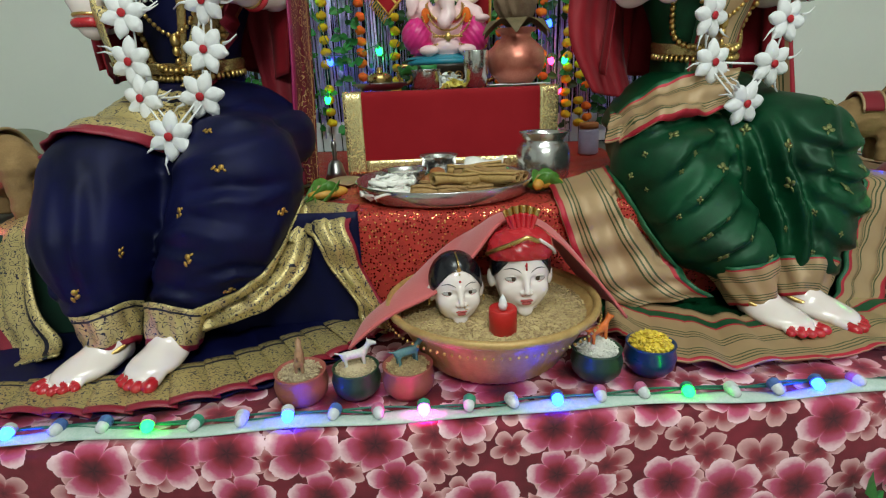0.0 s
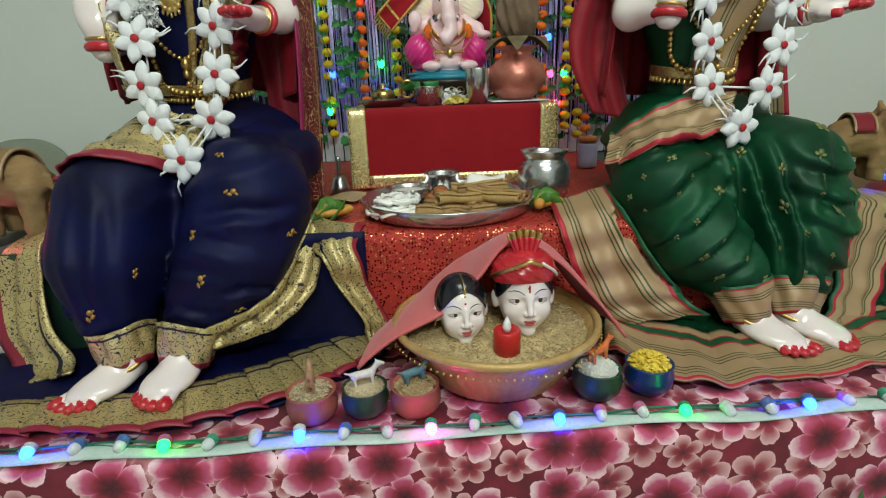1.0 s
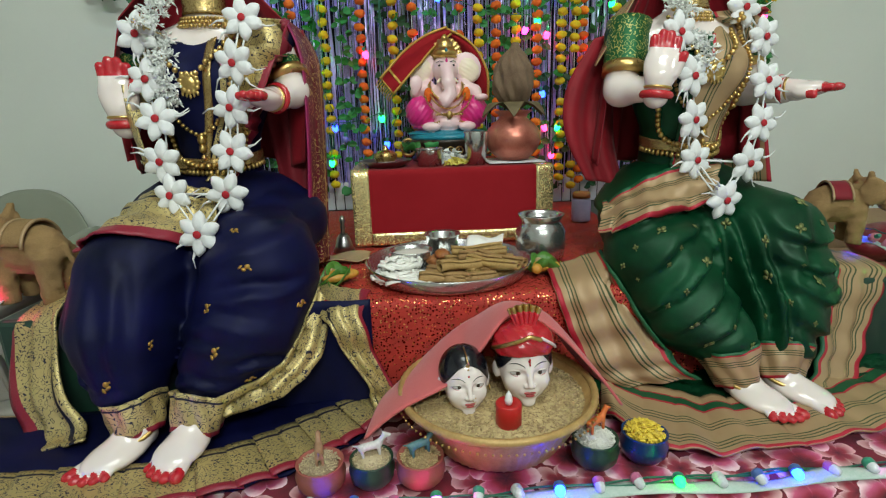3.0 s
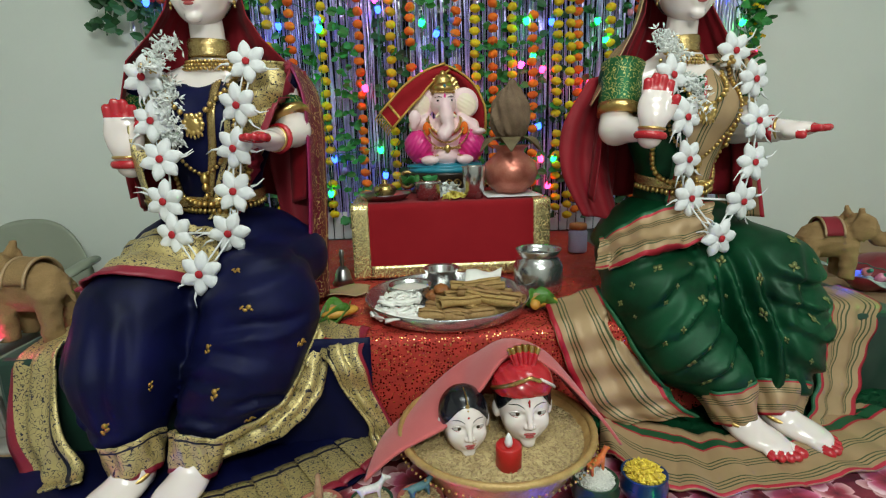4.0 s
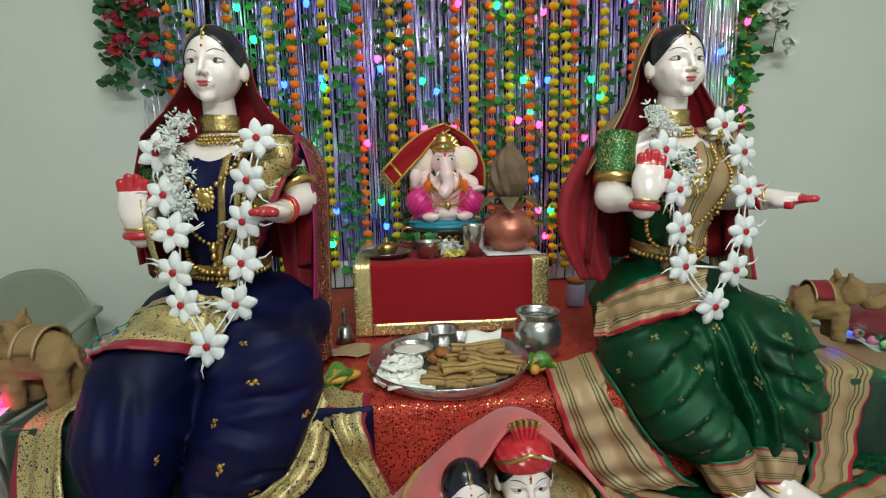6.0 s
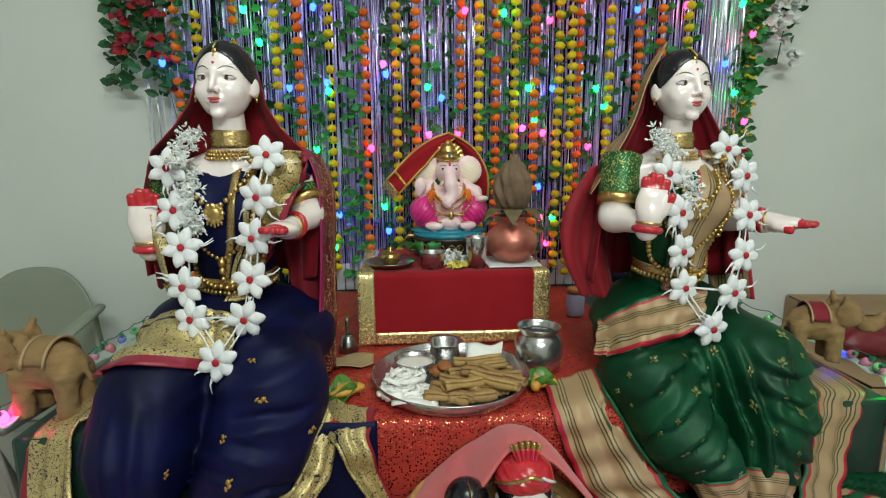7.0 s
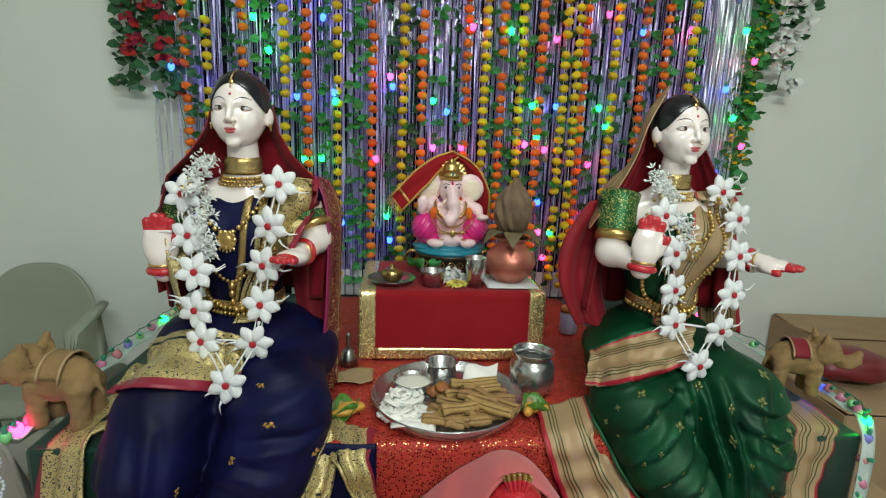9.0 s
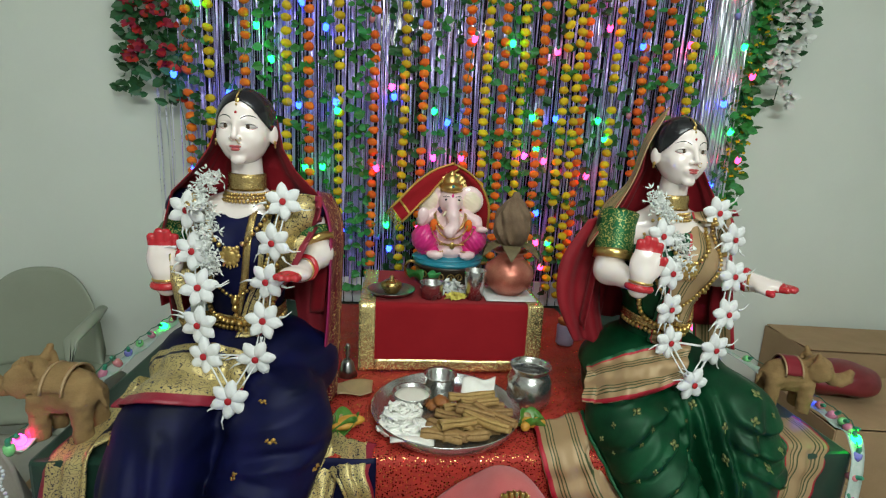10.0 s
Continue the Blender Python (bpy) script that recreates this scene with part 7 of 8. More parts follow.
def leaf_mesh(spots, seed, mat, L=(0.024, 0.042)):
    """Many small folded leaves at the given points, as one mesh."""
    g = random.Random(seed)
    verts, faces = [], []
    for p in spots:
        a = g.uniform(0, 6.283)
        d = Vector((math.cos(a), -abs(math.sin(a)) * 0.7, g.uniform(-0.7, 0.35))).normalized()
        s = d.cross(Vector((g.uniform(-0.3, 0.3), -1, g.uniform(-0.4, 0.4)))).normalized()
        n = s.cross(d)
        ln = g.uniform(*L)
        w = ln * g.uniform(0.30, 0.42)
        k = len(verts)
        P = Vector(p)
        verts += [P, P + d * ln * 0.3 + s * w + n * ln * 0.10, P + d * ln * 0.7 + s * w * 0.8 + n * ln * 0.08, P + d * ln, P + d * ln * 0.7 - s * w * 0.8 + n * ln * 0.08, P + d * ln * 0.3 - s * w + n * ln * 0.10, P + d * ln * 0.5]
        faces += [(k, k + 1, k + 6), (k + 1, k + 2, k + 6), (k + 2, k + 3, k + 6), (k + 3, k + 4, k + 6), (k + 4, k + 5, k + 6), (k + 5, k, k + 6)]
    return mesh_from("leaves", verts, faces)


POMS = [pompom(100 + i) for i in range(3)]
POMS_Y, POMS_O = [m.copy() for m in POMS], [m.copy() for m in POMS]
for ms, mat in ((POMS_Y, M_YELLOW), (POMS_O, M_ORANGE)):
    for m in ms:
        m.materials.append(mat)
        m.polygons.foreach_set("use_smooth", [True] * len(m.polygons))
rng = random.Random(77)
STRINGS = "O345 Y378 O437 Y510 O548 Y595 O657 Y710 O742 O820 Y852 O883 Y916 O946 Y990 Y1012 O1032 Y1082 O1140 Y1222 O1180"
for code in STRINGS.split():
    kind, x = code[0], -0.84 + (int(code[1:]) - 335) * 0.002084
    y0 = CY - 0.035 + rng.uniform(-0.025, 0.025)
    lean = rng.uniform(-0.006, 0.006)
    label = ("yellow" if kind == "Y" else "orange") + " pompom flower garland hanging in the curtain"
    g = thing("flower_garland", label, "garland", (x, y0, 2.0), "curtain of flower garlands")
    part("thread", tube([(lean * t, 0, -1.74 * t) for t in np.linspace(0, 1, 6)], 0.0012, 5), M_COTTON, g)
    z, k = -0.02 - rng.uniform(0, 0.03), 0
    leaves = []
    while z > -1.72:
        if rng.random() < 0.93:
            f = new("pompom", rng.choice(POMS_Y if kind == "Y" else POMS_O))
            f.matrix_local = pose(lean * -z / 1.74 + rng.uniform(-0.003, 0.003), rng.uniform(-0.003, 0.003), z, rng.uniform(-16, 16), rng.uniform(-22, 22), rng.uniform(0, 360))
            f.parent = g
        if k % 6 == 3:
            leaves += [(lean * -z, 0, z - 0.012)] * 3
        z -= 0.0385 + rng.uniform(-0.004, 0.006)
        k += 1
    tagged(part("leaves", leaf_mesh(leaves, rng.randint(0, 9999), M_LEAF, (0.022, 0.036)), M_LEAF, g, "green cloth leaves", smooth=False), kind="stuff")
for px in (362, 410, 470, 488, 530, 572, 622, 640, 690, 728, 770, 802, 868, 900, 930, 962, 1000, 1058, 1110, 1160, 1200, 1245):
    x = -0.84 + (px - 335) * 0.002084
    y0 = CY - 0.01 + rng.uniform(-0.03, 0.04)
    g = thing("leaf_garland", "string of green cloth leaves hanging in the curtain", "garland", (x, y0, 2.0), "strings of leaves")
    part("thread", tube([(0, 0, -1.74 * t) for t in np.linspace(0, 1, 4)], 0.0012, 5), M_LEAF, g)
    spots, z = [], -0.03
    while z > -1.72:
        n = rng.choice((2, 3, 3, 4, 6))
        spots += [(rng.uniform(-0.006, 0.006), rng.uniform(-0.006, 0.006), z + rng.uniform(-0.012, 0.012)) for _ in range(n)]
        z -= rng.uniform(0.04, 0.075)
    tagged(part("leaves", leaf_mesh(spots, rng.randint(0, 9999), M_LEAF), rng.choice((M_LEAF, M_LEAF, M_DKLEAF)), g, smooth=False), kind="stuff")


def tinsel(n, x0, x1, seed, yspread=0.05):
    g = random.Random(seed)
    verts, faces = [], []
    for _ in range(n):
        x, y, w = g.uniform(x0, x1), CY + 0.03 + g.uniform(-yspread * 0.4, yspread * 1.2), g.uniform(0.0012, 0.0038)
        ph, tw = g.uniform(0, 6.28), g.uniform(2, 7)
        zb = g.uniform(0.24, 0.36)
        m = 26
        for i in range(m + 1):
            t = i / m
            a = ph + tw * t * 3
            c = Vector((x + 0.006 * math.sin(ph + t * tw), y + 0.004 * math.cos(ph * 2 + t * tw), 2.0 - (2.0 - zb) * t))
            d = Vector((math.cos(a), math.sin(a) * 0.6, 0)) * w
            e = Vector((-math.sin(a), math.cos(a), 0)) * 0.0003
            k = len(verts)
            verts += [c - d - e, c + d - e, c + d + e, c - d + e]
            if i:
                for q in range(4):
                    faces.append((k - 4 + q, k - 4 + (q + 1) % 4, k + (q + 1) % 4, k + q))
    return mesh_from("tinsel", verts, faces)


solid("tinsel_curtain", tinsel(560, -0.86, 1.13, 9), M_TINSEL, "curtain of fine violet and silver tinsel strands", "curtain", kind="stuff", smooth=False)
M_WHITETINSEL = surface("silver_tinsel", (0.70, 0.70, 0.80), (0.55, 0.55, 0.68), 0.3, 0.5, scale=50, island=0.4)
solid("tinsel_curtain", tinsel(190, 1.13, 1.26, 10), M_WHITETINSEL, "bundle of silver white tinsel beside the curtain", "curtain", kind="stuff", smooth=False)
solid("tinsel_curtain", tinsel(9, -0.97, -0.87, 12), M_WHITETINSEL, "few silver white tinsel strands beside the curtain", "curtain", kind="stuff", smooth=False)

FR = thing("white_fringe", "low white slatted fringe at the curtain's foot", "fringe", (0.15, 1.93, SEAT - 0.004))
slat = box_bm((-0.016, -0.004, 0.0), (0.016, 0.004, 0.105), 0.003)
slat_ob = part("slat", slat, M_NET, FR, smooth=False)
slat_ob.location.x = -0.62
for i in range(1, 36):
    o = new("slat", slat_ob.data)
    o.parent = FR
    o.location.x = -0.62 + 0.0352 * i


def flower_bunch(name, label, strands_at, petal_mat, leaf_mat, nf, nl, seed, petal=0.022, spread=0.03):
    """Trailing cloth flowers: strands of (x, y, top, bottom)."""
    g = random.Random(seed)
    t = thing(name, label, "artificial flowers", strands_at[0][:2] + (strands_at[0][2],), "hanging cloth flowers")
    for x, y, top, bot in strands_at:
        pts = [(x + 0.03 * math.sin(s * 4 + seed), y, top + (bot - top) * s) for s in np.linspace(0, 1, 9)]
        under(part("stem", tube(pts, 0.002, 5), leaf_mat), t)
        lf = [along(pts, g.random() ** 0.9) + Vector((g.gauss(0, spread), g.gauss(0, spread * 0.5), g.gauss(0, 0.01))) for _ in range(nl)]
        under(tagged(part("leaves", leaf_mesh(lf, g.randint(0, 999), leaf_mat, (0.030, 0.050)), leaf_mat, smooth=False), kind="stuff"), t)
        fl = []
        for _ in range(nf):
            c = along(pts, g.random()) + Vector((g.gauss(0, spread), -0.02 + g.gauss(0, spread * 0.4), g.gauss(0, 0.01)))
            fl += [c] * 5
        under(tagged(part("petals", leaf_mesh(fl, g.randint(0, 999), petal_mat, (petal * 0.8, petal * 1.2)), petal_mat, smooth=False), kind="stuff"), t)
    return t


flower_bunch("flower_bunch", "trailing red cloth flowers with dark green leaves", [(-1.065, 1.96, 2.0, 0.965), (-1.035, 1.95, 2.0, 1.05), (-0.935, 1.93, 2.0, 1.03), (-0.895, 1.92, 2.0, 0.95), (-0.98, 1.94, 2.0, 1.22)], M_REDFLOWER, M_DKLEAF, 24, 125, 5, 0.032, 0.024)
flower_bunch("flower_bunch", "trailing white cloth flowers with dark green leaves", [(1.40, 1.95, 2.0, 1.16), (1.455, 1.95, 2.0, 1.09), (1.425, 1.94, 2.0, 1.25)], M_WHITEFLOWER, M_DKLEAF, 46, 80, 6, 0.036)
flower_bunch("flower_bunch", "green trailing vine with tiny yellow cloth flowers", [(1.295, 1.93, 2.0, 0.50), (1.325, 1.94, 2.0, 0.58), (1.275, 1.935, 2.0, 0.66)], M_YELLOW, M_LEAF, 34, 190, 7, 0.012, 0.020)

# ---- fairy lights ----
COLORS = {"blue": (0.010, 0.035, 1.0), "green": (0.004, 1.0, 0.06), "red": (1.0, 0.015, 0.07), "pink": (1.0, 0.02, 0.30)}
M_LIT = {c: glow("lit_bulb_" + c, rgb, 20.0) for c, rgb in COLORS.items()}
M_DIM = {c: surface("unlit_bulb_" + c, tuple(0.25 + 0.5 * v for v in rgb), None, 0.2, relief=0, coat=0.5) for c, rgb in COLORS.items()}
BULB = lathe([(0.0, -0.019), (0.007, -0.017), (0.0105, -0.007), (0.010, 0.003), (0.006, 0.006), (0.0, 0.0065)], 12)
bulb_me = bpy.data.meshes.new("bulb")
BULB.to_mesh(bulb_me)
BULB.free()
bulb_me.polygons.foreach_set("use_smooth", [True] * len(bulb_me.polygons))
bulbs = {}
for c in COLORS:
    for table, tag in ((M_LIT, "lit"), (M_DIM, "dim")):
        me = bulb_me.copy()
        me.materials.append(table[c])
        bulbs[c, tag] = me
M_WIRE = surface("green_wire", (0.02, 0.16, 0.10), None, 0.4, relief=0)
M_SOCKET = surface("clear_green_plastic", (0.05, 0.30, 0.18), None, 0.3, relief=0)
socket_me = bpy.data.meshes.new("socket")
b2 = lathe([(0.0, 0.020), (0.0035, 0.020), (0.0052, 0.016), (0.0052, 0.004), (0.0, 0.004)], 10)
b2.to_mesh(socket_me)
b2.free()
socket_me.materials.append(M_SOCKET)


def light_string(label, points, seed, lit, lean=0.4):
    g = random.Random(seed)
    t = thing("fairy_lights", label, "fairy lights", points[0][0], "strings of fairy lights")
    for p, c in points:
        hold = new("socket", socket_me)
        hold.matrix_world = Matrix.Translation(p) @ Euler((g.uniform(-lean, lean) + 0.5, g.uniform(-lean, lean), 0)).to_matrix().to_4x4()
        hold.parent, hold.matrix_parent_inverse = t, Matrix.Translation(t.location).inverted()
        b = new("bulb", bulbs[c, "lit" if g.random() < lit else "dim"])
        b.parent = hold
    line = []
    for (p, _), (q, _) in zip(points, points[1:]):
        p, q = Vector(p) + Vector((0, 0.004, 0.018)), Vector(q) + Vector((0, 0.004, 0.018))
        line += [p.lerp(q, s) + Vector((0, 0, -0.25 * (p - q).length * 0.3 * math.sin(math.pi * s))) for s in np.linspace(0, 0.9, 7)]
    w = part("wire", tube(line, 0.0014, 5), M_WIRE)
    w.parent, w.matrix_parent_inverse = t, Matrix.Translation(t.location).inverted()
    return t


# lamps hung among the flowers, in loose downward lines
g = random.Random(31)
KNOWN = [(-0.53, 1.12, "green"), (-0.305, 0.99, "blue"), (-0.10, 1.02, "blue"), (0.10, 0.94, "blue"), (0.44, 0.86, "green"), (0.70, 0.91, "green"), (0.46, 0.62, "blue"), (-0.10, 0.46, "blue"), (-0.115, 0.55, "green"), (-0.30, 0.40, "green"), (-0.28, 0.52, "blue"), (0.52, 0.50, "green"), (0.50, 0.40, "red")]
spots = [((x, CY - 0.055, z), c) for x, z, c in KNOWN]
for col in range(12):
    x = -0.80 + 0.165 * col
    run = []
    for k in range(6):
        run.append(((x + g.uniform(-0.06, 0.06), CY - 0.06 + g.uniform(-0.01, 0.03), 1.72 - 0.235 * k + g.uniform(-0.07, 0.07)), g.choice(("blue", "green", "red", "pink", "blue", "green", "red"))))
    light_string("drooping string of tiny coloured lamps in the curtain", run, col, 0.75)
light_string("string of blue and green lamps near the stool", sorted(spots, key=lambda s: s[0][0]), 99, 1.0)
light_string("string of coloured lamps on the silver tinsel", [((1.16 + 0.05 * (k % 3), CY - 0.05, 1.70 - 0.105 * k), ("blue", "green", "red")[k % 3]) for k in range(11)], 98, 0.85)

# the strip along the front edge: ribbon, wire, sockets and lamps
STRIP_RIB = thing("light_strip", "white and green ribbon with coloured lamps along the edge", "light strip", (0.0, 0.588, 0.003))


def ribbon(u, v):
    x = -0.93 + 2.05 * u
    return (x, -0.006 + 0.024 * (v - 0.5) + 0.004 * wave1(x, 71, 16), 0.004 + 0.004 * wave1(x, 72, 24) * v + 0.003 * math.sin(v * 3.1))


part("ribbon", sheet(ribbon, 150, 4, 0.0015), M_RIBBON, STRIP_RIB)
for off, mat in ((0.008, M_WIRE), (0.012, M_WIRE)):
    part("wire", tube([(x, off + 0.004 * wave1(x, 73 + off, 21), 0.006 + 0.003 * wave1(x, 75, 13)) for x in np.linspace(-0.93, 1.12, 160)], 0.0017, 5), mat, STRIP_RIB, "green wire")
DOME = {}
dome_bm = lathe([(0.0, 0.008), (0.0072, 0.008), (0.0078, 0.003), (0.0074, -0.003), (0.005, -0.0075), (0.0, -0.009)], 16)
dome_me = bpy.data.meshes.new("lamp_dome")
dome_bm.to_mesh(dome_me)
dome_bm.free()
dome_me.polygons.foreach_set("use_smooth", [True] * len(dome_me.polygons))
M_DOME = surface("clear_dome", (0.70, 0.74, 0.78), None, 0.12, relief=0, coat=0.6)
for key, mat in (("clear", M_DOME), ("blue", glow("strip_blue", (0.001, 0.006, 1.0), 230.0)), ("pink", glow("strip_pink", (1.0, 0.008, 0.6), 130.0)), ("green", glow("strip_green", (0.002, 1.0, 0.02), 30.0))):
    DOME[key] = dome_me.copy()
    DOME[key].materials.append(mat)
collar_bm = lathe([(0.0, 0.015), (0.006, 0.015), (0.0086, 0.012), (0.0086, 0.004), (0.0074, 0.003), (0.0, 0.003)], 16)
collar_me = bpy.data.meshes.new("collar")
collar_bm.to_mesh(collar_me)
collar_bm.free()
COLLARS = []
for nm, c in (("green", (0.05, 0.32, 0.20)), ("pink", (0.55, 0.16, 0.30)), ("blue", (0.08, 0.16, 0.42)), ("white", (0.62, 0.66, 0.66))):
    m = collar_me.copy()
    m.materials.append(surface("collar_" + nm, c, None, 0.35, relief=0))
    COLLARS.append(m)
for k in range(34):
    x = -0.905 + 0.0597 * k
    ring = new("collar", COLLARS[(k * 3 + k // 4) % 4])
    lit = ("blue", "pink", "blue", "green")[(k // 3) % 4] if k % 3 == 0 else "clear"
    ring.parent = STRIP_RIB
    ring.matrix_local = pose(x, -0.006 + 0.004 * wave1(x, 71, 16), 0.014, -82 + 10 * math.sin(k * 1.7), 0, 14 * math.sin(k * 2.3))
    d = new("lamp_dome", DOME[lit])
    d.parent = ring

# strips with coloured lamps that run back along both sides of the step
for nm, path, seed in (("left", [(-0.815, 0.885, 0.232), (-0.815, 1.10, 0.232), (-0.812, 1.40, 0.232), (-0.80, 1.72, 0.232)], 3), ("right", [(0.99, 0.875, 0.05), (1.005, 0.905, 0.22), (1.03, 1.02, 0.235), (1.04, 1.25, 0.235), (1.02, 1.70, 0.235)], 4)):
    pts = [along(path, s) for s in np.linspace(0, 1, 16)]
    rib = solid("ribbon", sheet(lambda u, v: along(path, u) + Vector(((v - 0.5) * 0.034, 0.0, 0.004 * math.sin(u * 40 + v * 3))) + (Vector((0, -0.010, 0)) if path[0][2] < 0.1 else Vector()), 60, 4, 0.0015), M_RIBBON, "white and green ribbon along the side of the step", "ribbon", "side ribbons")
    light_string("row of coloured lamps along the step's side", [((p.x, p.y - 0.005, p.z + 0.014), ("green", "pink", "red", "blue", "green", "pink")[i % 6]) for i, p in enumerate(pts)], seed, 0.22, 0.7)
BS = thing("bead_string", "clear glass bead string hanging from the step", "beads", (-0.822, 0.862, 0.215))
bm = bmesh.new()
for k in range(26):
    join_bm(bm, ball_bm((0.004 * math.sin(k), 0, -0.008 * k), (0.0038, 0.0038, 0.0038), 6))
tagged(part("bead_row", bm, M_DOME, BS), kind="stuff")


# ---- jute elephants ----
def elephant_bm():
    """Facing +x, feet on the ground, about 0.17 m high."""
    def field(P):
        d = ell(P, (-0.010, 0, 0.098), (0.066, 0.040, 0.046))
        for x in (-0.052, 0.034):
            for y in (-0.023, 0.023):
                d = smin(d, cap(P, (x, y, 0.085), (x, y, 0.006), 0.019, 0.0165), 0.012)
        d = smin(d, ell(P, (0.062, 0, 0.128), (0.036, 0.032, 0.034)), 0.016)
        d = smin(d, limb(P, [(0.085, 0, 0.120), (0.106, 0, 0.098), (0.126, 0, 0.092), (0.142, 0, 0.104), (0.147, 0, 0.124)], [0.017, 0.013, 0.011, 0.010, 0.008]), 0.010)
        for s in (-1, 1):
            d = smin(d, ell(P, (0.050, s * 0.040, 0.130), (0.026, 0.008, 0.033), s * 28), 0.005)
            d = smin(d, cap(P, (0.048, s * 0.024, 0.152), (0.044, s * 0.032, 0.172), 0.010, 0.006), 0.006)
        d = smin(d, cap(P, (-0.074, 0, 0.105), (-0.086, 0, 0.065), 0.006, 0.004), 0.006)
        d = np.maximum(d, 0.001 - P[..., 2])
        return d + 0.0012 * np.sin(P[..., 2] * 700) * 0.6 + 0.0012 * waves(P, 33, 170)
    me = clay("elephant", field, (-0.10, -0.065, -0.003), (0.162, 0.065, 0.185), 0.004, [])
    bm = bmesh.new()
    bm.from_mesh(me)
    bpy.data.meshes.remove(me)
    return bm


def elephant(x, y, z, turn, s, label, cloth):
    t = thing("toy_elephant", label, "toy elephant", (x, y, z), "pair of jute elephants", rz=turn)
    body = part("body", elephant_bm(), M_JUTE, t)
    sad = part("saddle", sheet(lambda u, v: (-0.012 + 0.036 * (u - 0.5), 0.0455 * math.sin((v - 0.5) * 2.6), 0.099 + 0.0525 * math.cos((v - 0.5) * 2.6)), 8, 16, 0.003), cloth, t, "cloth saddle band")
    for sx in (-1, 1):
        part("strap", tube([(-0.012 + sx * 0.021, 0.047 * math.sin(a), 0.099 + 0.053 * math.cos(a)) for a in np.linspace(-1.4, 1.4, 14)], 0.003, 6), M_BEIGEPLAIN, t, "jute cord strap")
        part("eye", ball_bm((0.082, sx * 0.024, 0.136), (0.0035, 0.003, 0.0035), 8), M_HAIR, t)
    t.scale = (s, s, s)
    return t


elephant(-0.760, 0.965, SEAT + 0.006, 172, 1.05, "brown jute toy elephant standing on the step", M_JUTE)
elephant(0.935, 1.045, SEAT + 0.026, -14, 0.92, "brown jute toy elephant with a dark red saddle", M_MAROON)


# ---- chairs and cartons beside the altar ----
def chair(x, y, turn, mat, label):
    t = thing("plastic_chair", label, "chair", (x, y, FLOOR), "plastic chairs", rz=turn)
    def back(u, v):
        a = (u - 0.5) * 2
        top = 0.79 - 0.30 * (1 - math.sqrt(max(0, 1 - abs(a) ** 2.6))) * 1.05
        z = 0.44 + (top - 0.44) * v
        return (0.215 * a * (1 - 0.05 * v), 0.20 + 0.05 * v - 0.06 * a * a, z)
    part("backrest", sheet(back, 30, 20, 0.010), mat, t)
    part("seat", sheet(lambda u, v: (0.23 * (2 * u - 1), 0.22 - 0.42 * v, 0.44 - 0.012 * math.sin(math.pi * u) * math.sin(math.pi * v) - (0.03 * max(0, v - 0.85) * 6)), 16, 16, 0.012), mat, t)
    for sx in (-1, 1):
        part("front_leg", tube([(sx * 0.205, -0.17, 0.43), (sx * 0.225, -0.20, 0.0)], [0.024, 0.018], 10), mat, t)
        part("rear_leg", tube([(sx * 0.195, 0.18, 0.44), (sx * 0.215, 0.25, 0.0)], [0.024, 0.018], 10), mat, t)
        part("armrest", tube([(sx * 0.205, 0.20, 0.64), (sx * 0.235, 0.05, 0.655), (sx * 0.235, -0.13, 0.645), (sx * 0.222, -0.17, 0.43)], [0.018, 0.022, 0.022, 0.018], 10, False, 0.7), mat, t)
    return t


chair(-1.33, 1.62, 8, M_CHAIR, "grey-green moulded plastic chair beside the altar")
chair(-1.06, 1.165, 178, surface("beige_plastic", (0.42, 0.40, 0.35), None, 0.45, scale=5), "beige moulded plastic chair by the step")


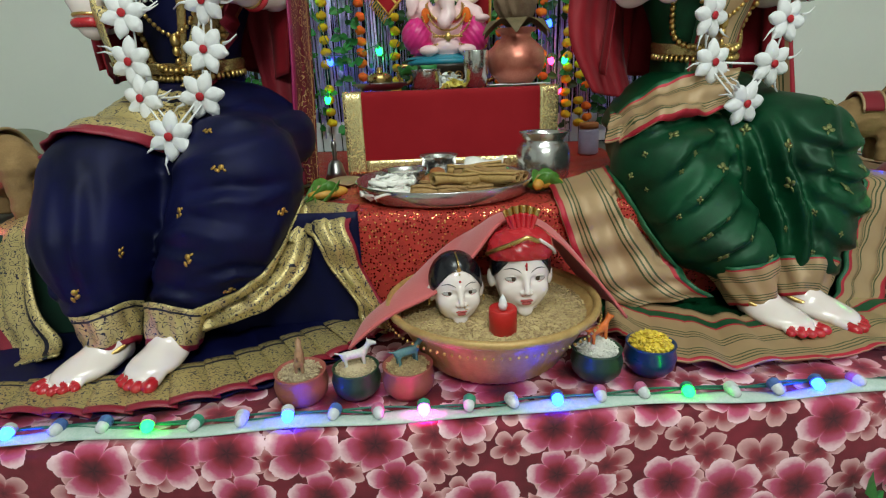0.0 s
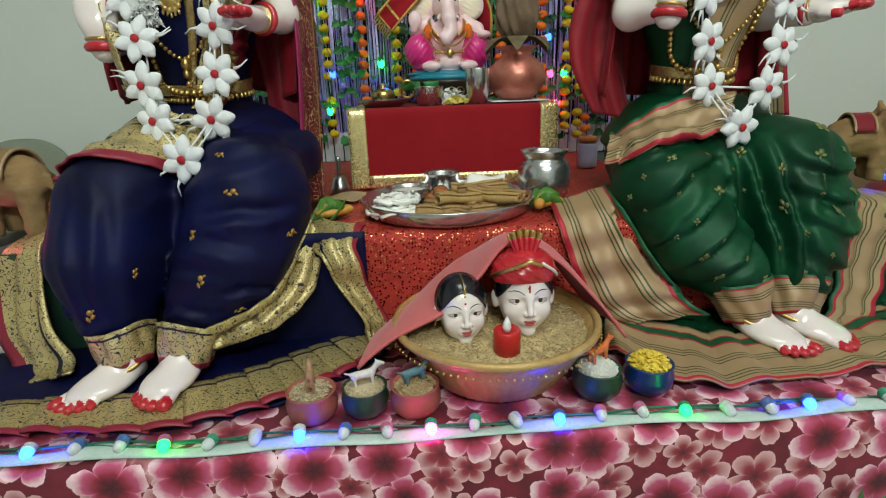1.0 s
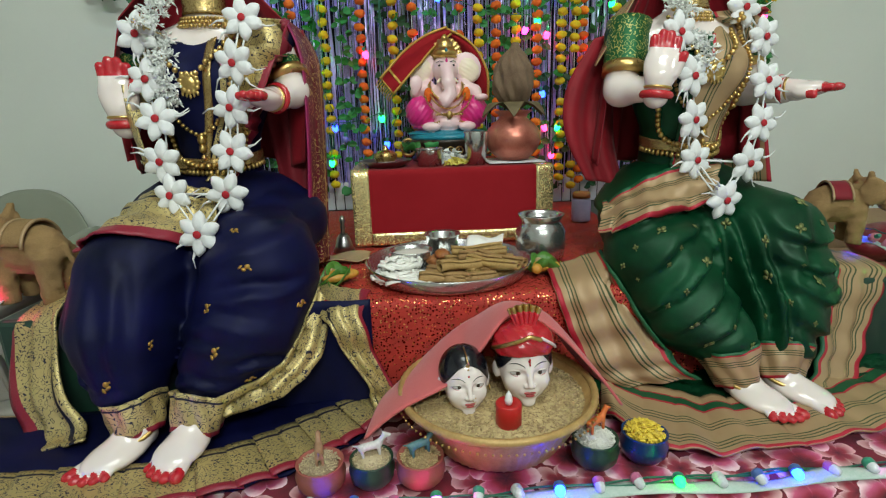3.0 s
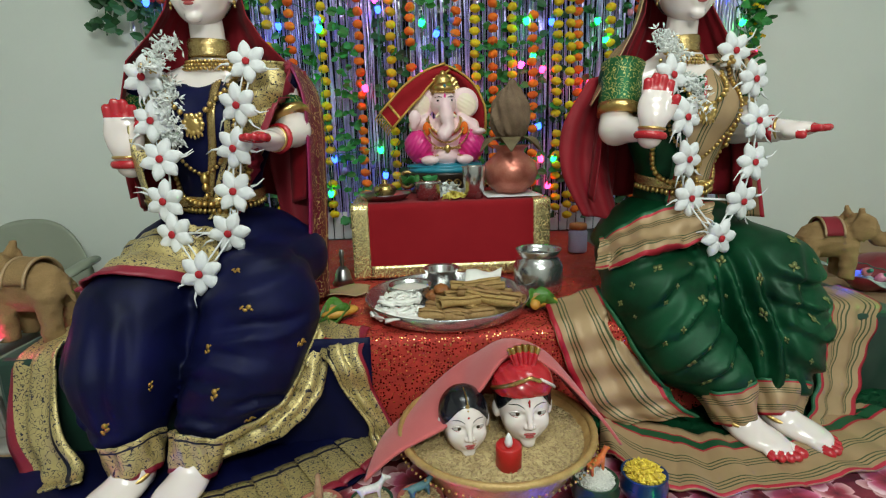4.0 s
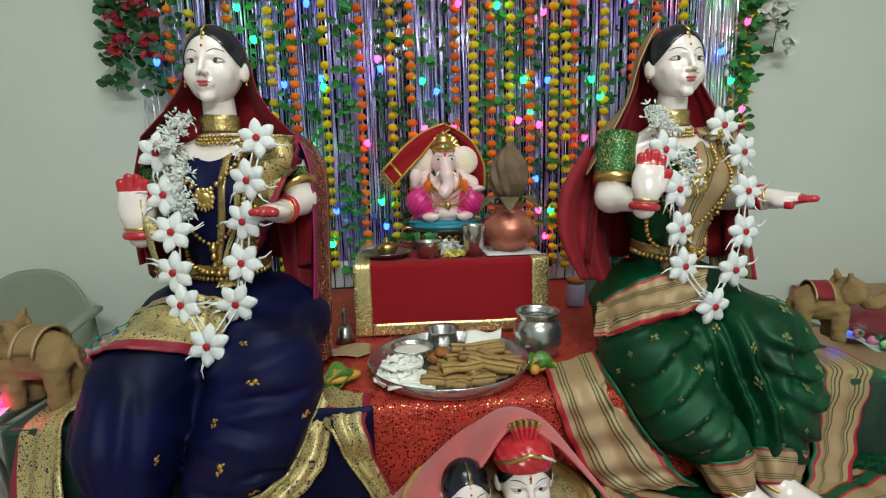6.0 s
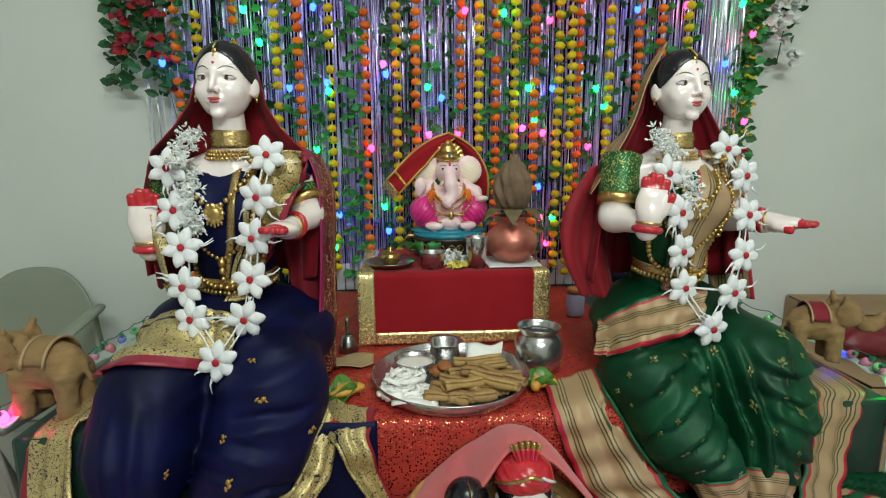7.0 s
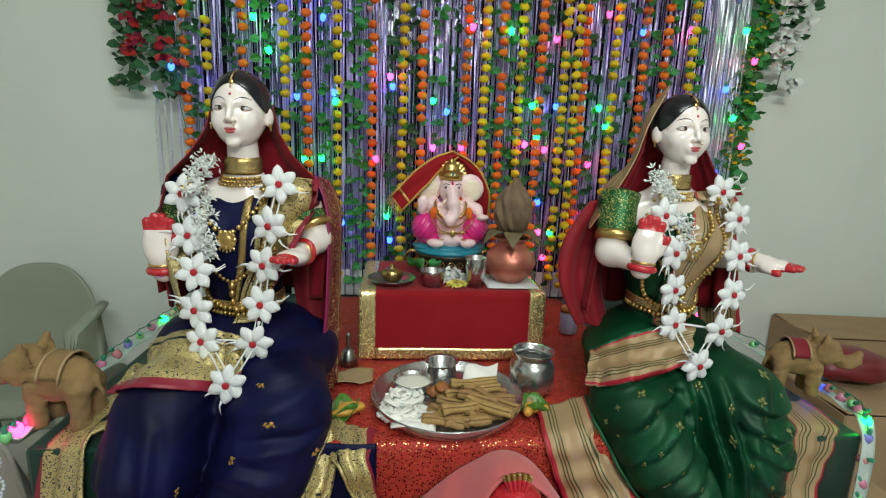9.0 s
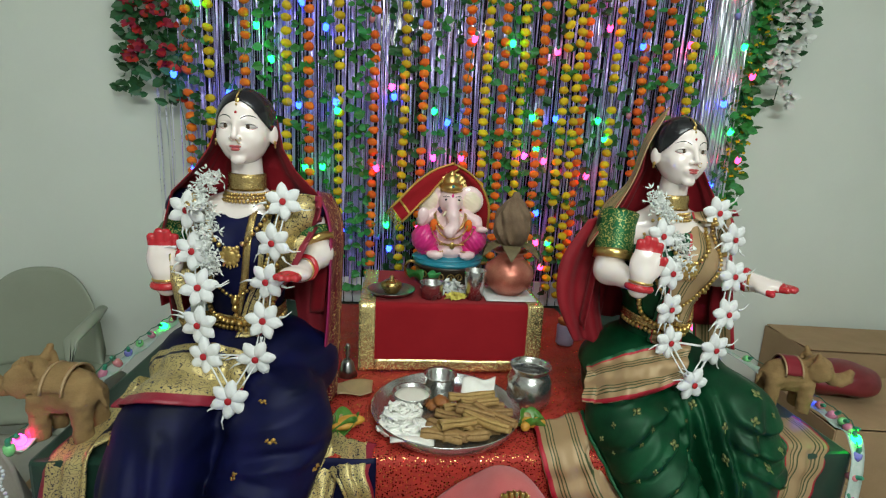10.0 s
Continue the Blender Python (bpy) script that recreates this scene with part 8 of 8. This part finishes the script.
def carton(x, y, z, w, d, h, turn, label):
    t = thing("carton", label, "box", (x, y, z), "cardboard boxes", rz=turn)
    for nm, lo, hi in (("side_panel", (-w / 2, -d / 2, 0), (-w / 2 + 0.005, d / 2, h)), ("side_panel", (w / 2 - 0.005, -d / 2, 0), (w / 2, d / 2, h)), ("end_panel", (-w / 2 + 0.006, -d / 2, 0), (w / 2 - 0.006, -d / 2 + 0.005, h)), ("end_panel", (-w / 2 + 0.006, d / 2 - 0.005, 0), (w / 2 - 0.006, d / 2, h)), ("bottom", (-w / 2 + 0.006, -d / 2 + 0.006, 0.0), (w / 2 - 0.006, d / 2 - 0.006, 0.006))):
        part(nm, box_bm(lo, hi, 0.0015), M_CARTON, t, smooth=False)
    for s in (-1, 1):
        f = part("flap", box_bm((-w / 2 + 0.004, -d / 4 - 0.004, -0.002), (w / 2 - 0.004, d / 4 - 0.004, 0.002), 0.001), M_CARTON, t, smooth=False)
        f.location, f.rotation_euler = (0, s * d / 4, h + 0.004), (radians(s * 3), 0, 0)
    return t


carton(1.955, 1.85, FLOOR, 0.62, 0.30, 0.555, -6, "large brown cardboard carton standing against the wall")
carton(1.62, 1.43, FLOOR, 0.55, 0.40, 0.49, -6, "closed brown cardboard carton on the floor")
BAG = solid("red_bag", clay("bag", lambda P: ell(P, (0, 0, 0.055), (0.14, 0.09, 0.06)) + 0.006 * waves(P, 44, 30) + 0.003 * waves(P, 45, 70), (-0.18, -0.13, -0.02), (0.18, 0.13, 0.15), 0.008, [surface("dark_red_leather", (0.20, 0.015, 0.022), (0.14, 0.01, 0.015), 0.4, scale=20)]), None, "dark red soft bag lying on a carton", "bag", loc=(1.53, 1.48, FLOOR + 0.502))


VINE = thing("green_sprig", "bright green plastic sprig hanging before the flowered cloth", "sprig", (0.60, 0.546, -0.112))
lf = leaf_mesh([(0.0 + 0.02 * math.sin(k), -0.006, -0.010 * k + 0.0) for k in range(14)], 5, M_LEAF, (0.03, 0.05))
tagged(part("leaves", lf, M_LEAF, VINE, smooth=False), kind="stuff")

# ---- the tube lamp behind the camera ----
TL = thing("tube_light", "white fluorescent tube lamp on the wall", "lamp", (0.31, RY0 + 0.001, 1.99))
part("fitting", box_bm((-0.62, 0.0, -0.03), (0.62, 0.05, 0.03), 0.006), M_CEIL, TL, smooth=False)
part("tube", tube([(-0.58, 0.075, 0.0), (0.58, 0.075, 0.0)], 0.014, 14), glow("tube_glow", (0.95, 1.0, 0.98), 6.0), TL)
CL = thing("ceiling_light", "flat square white ceiling lamp", "lamp", (0.15, 0.2, TOP))
part("fitting", box_bm((-0.65, -0.28, -0.035), (0.65, 0.28, -0.001), 0.006), M_CEIL, CL, smooth=False)
part("diffuser", box_bm((-0.60, -0.25, -0.042), (0.60, 0.25, -0.0355), 0.002), glow("diffuser_glow", (0.93, 1.0, 0.96), 1.5), CL, "glowing white diffuser", smooth=False)
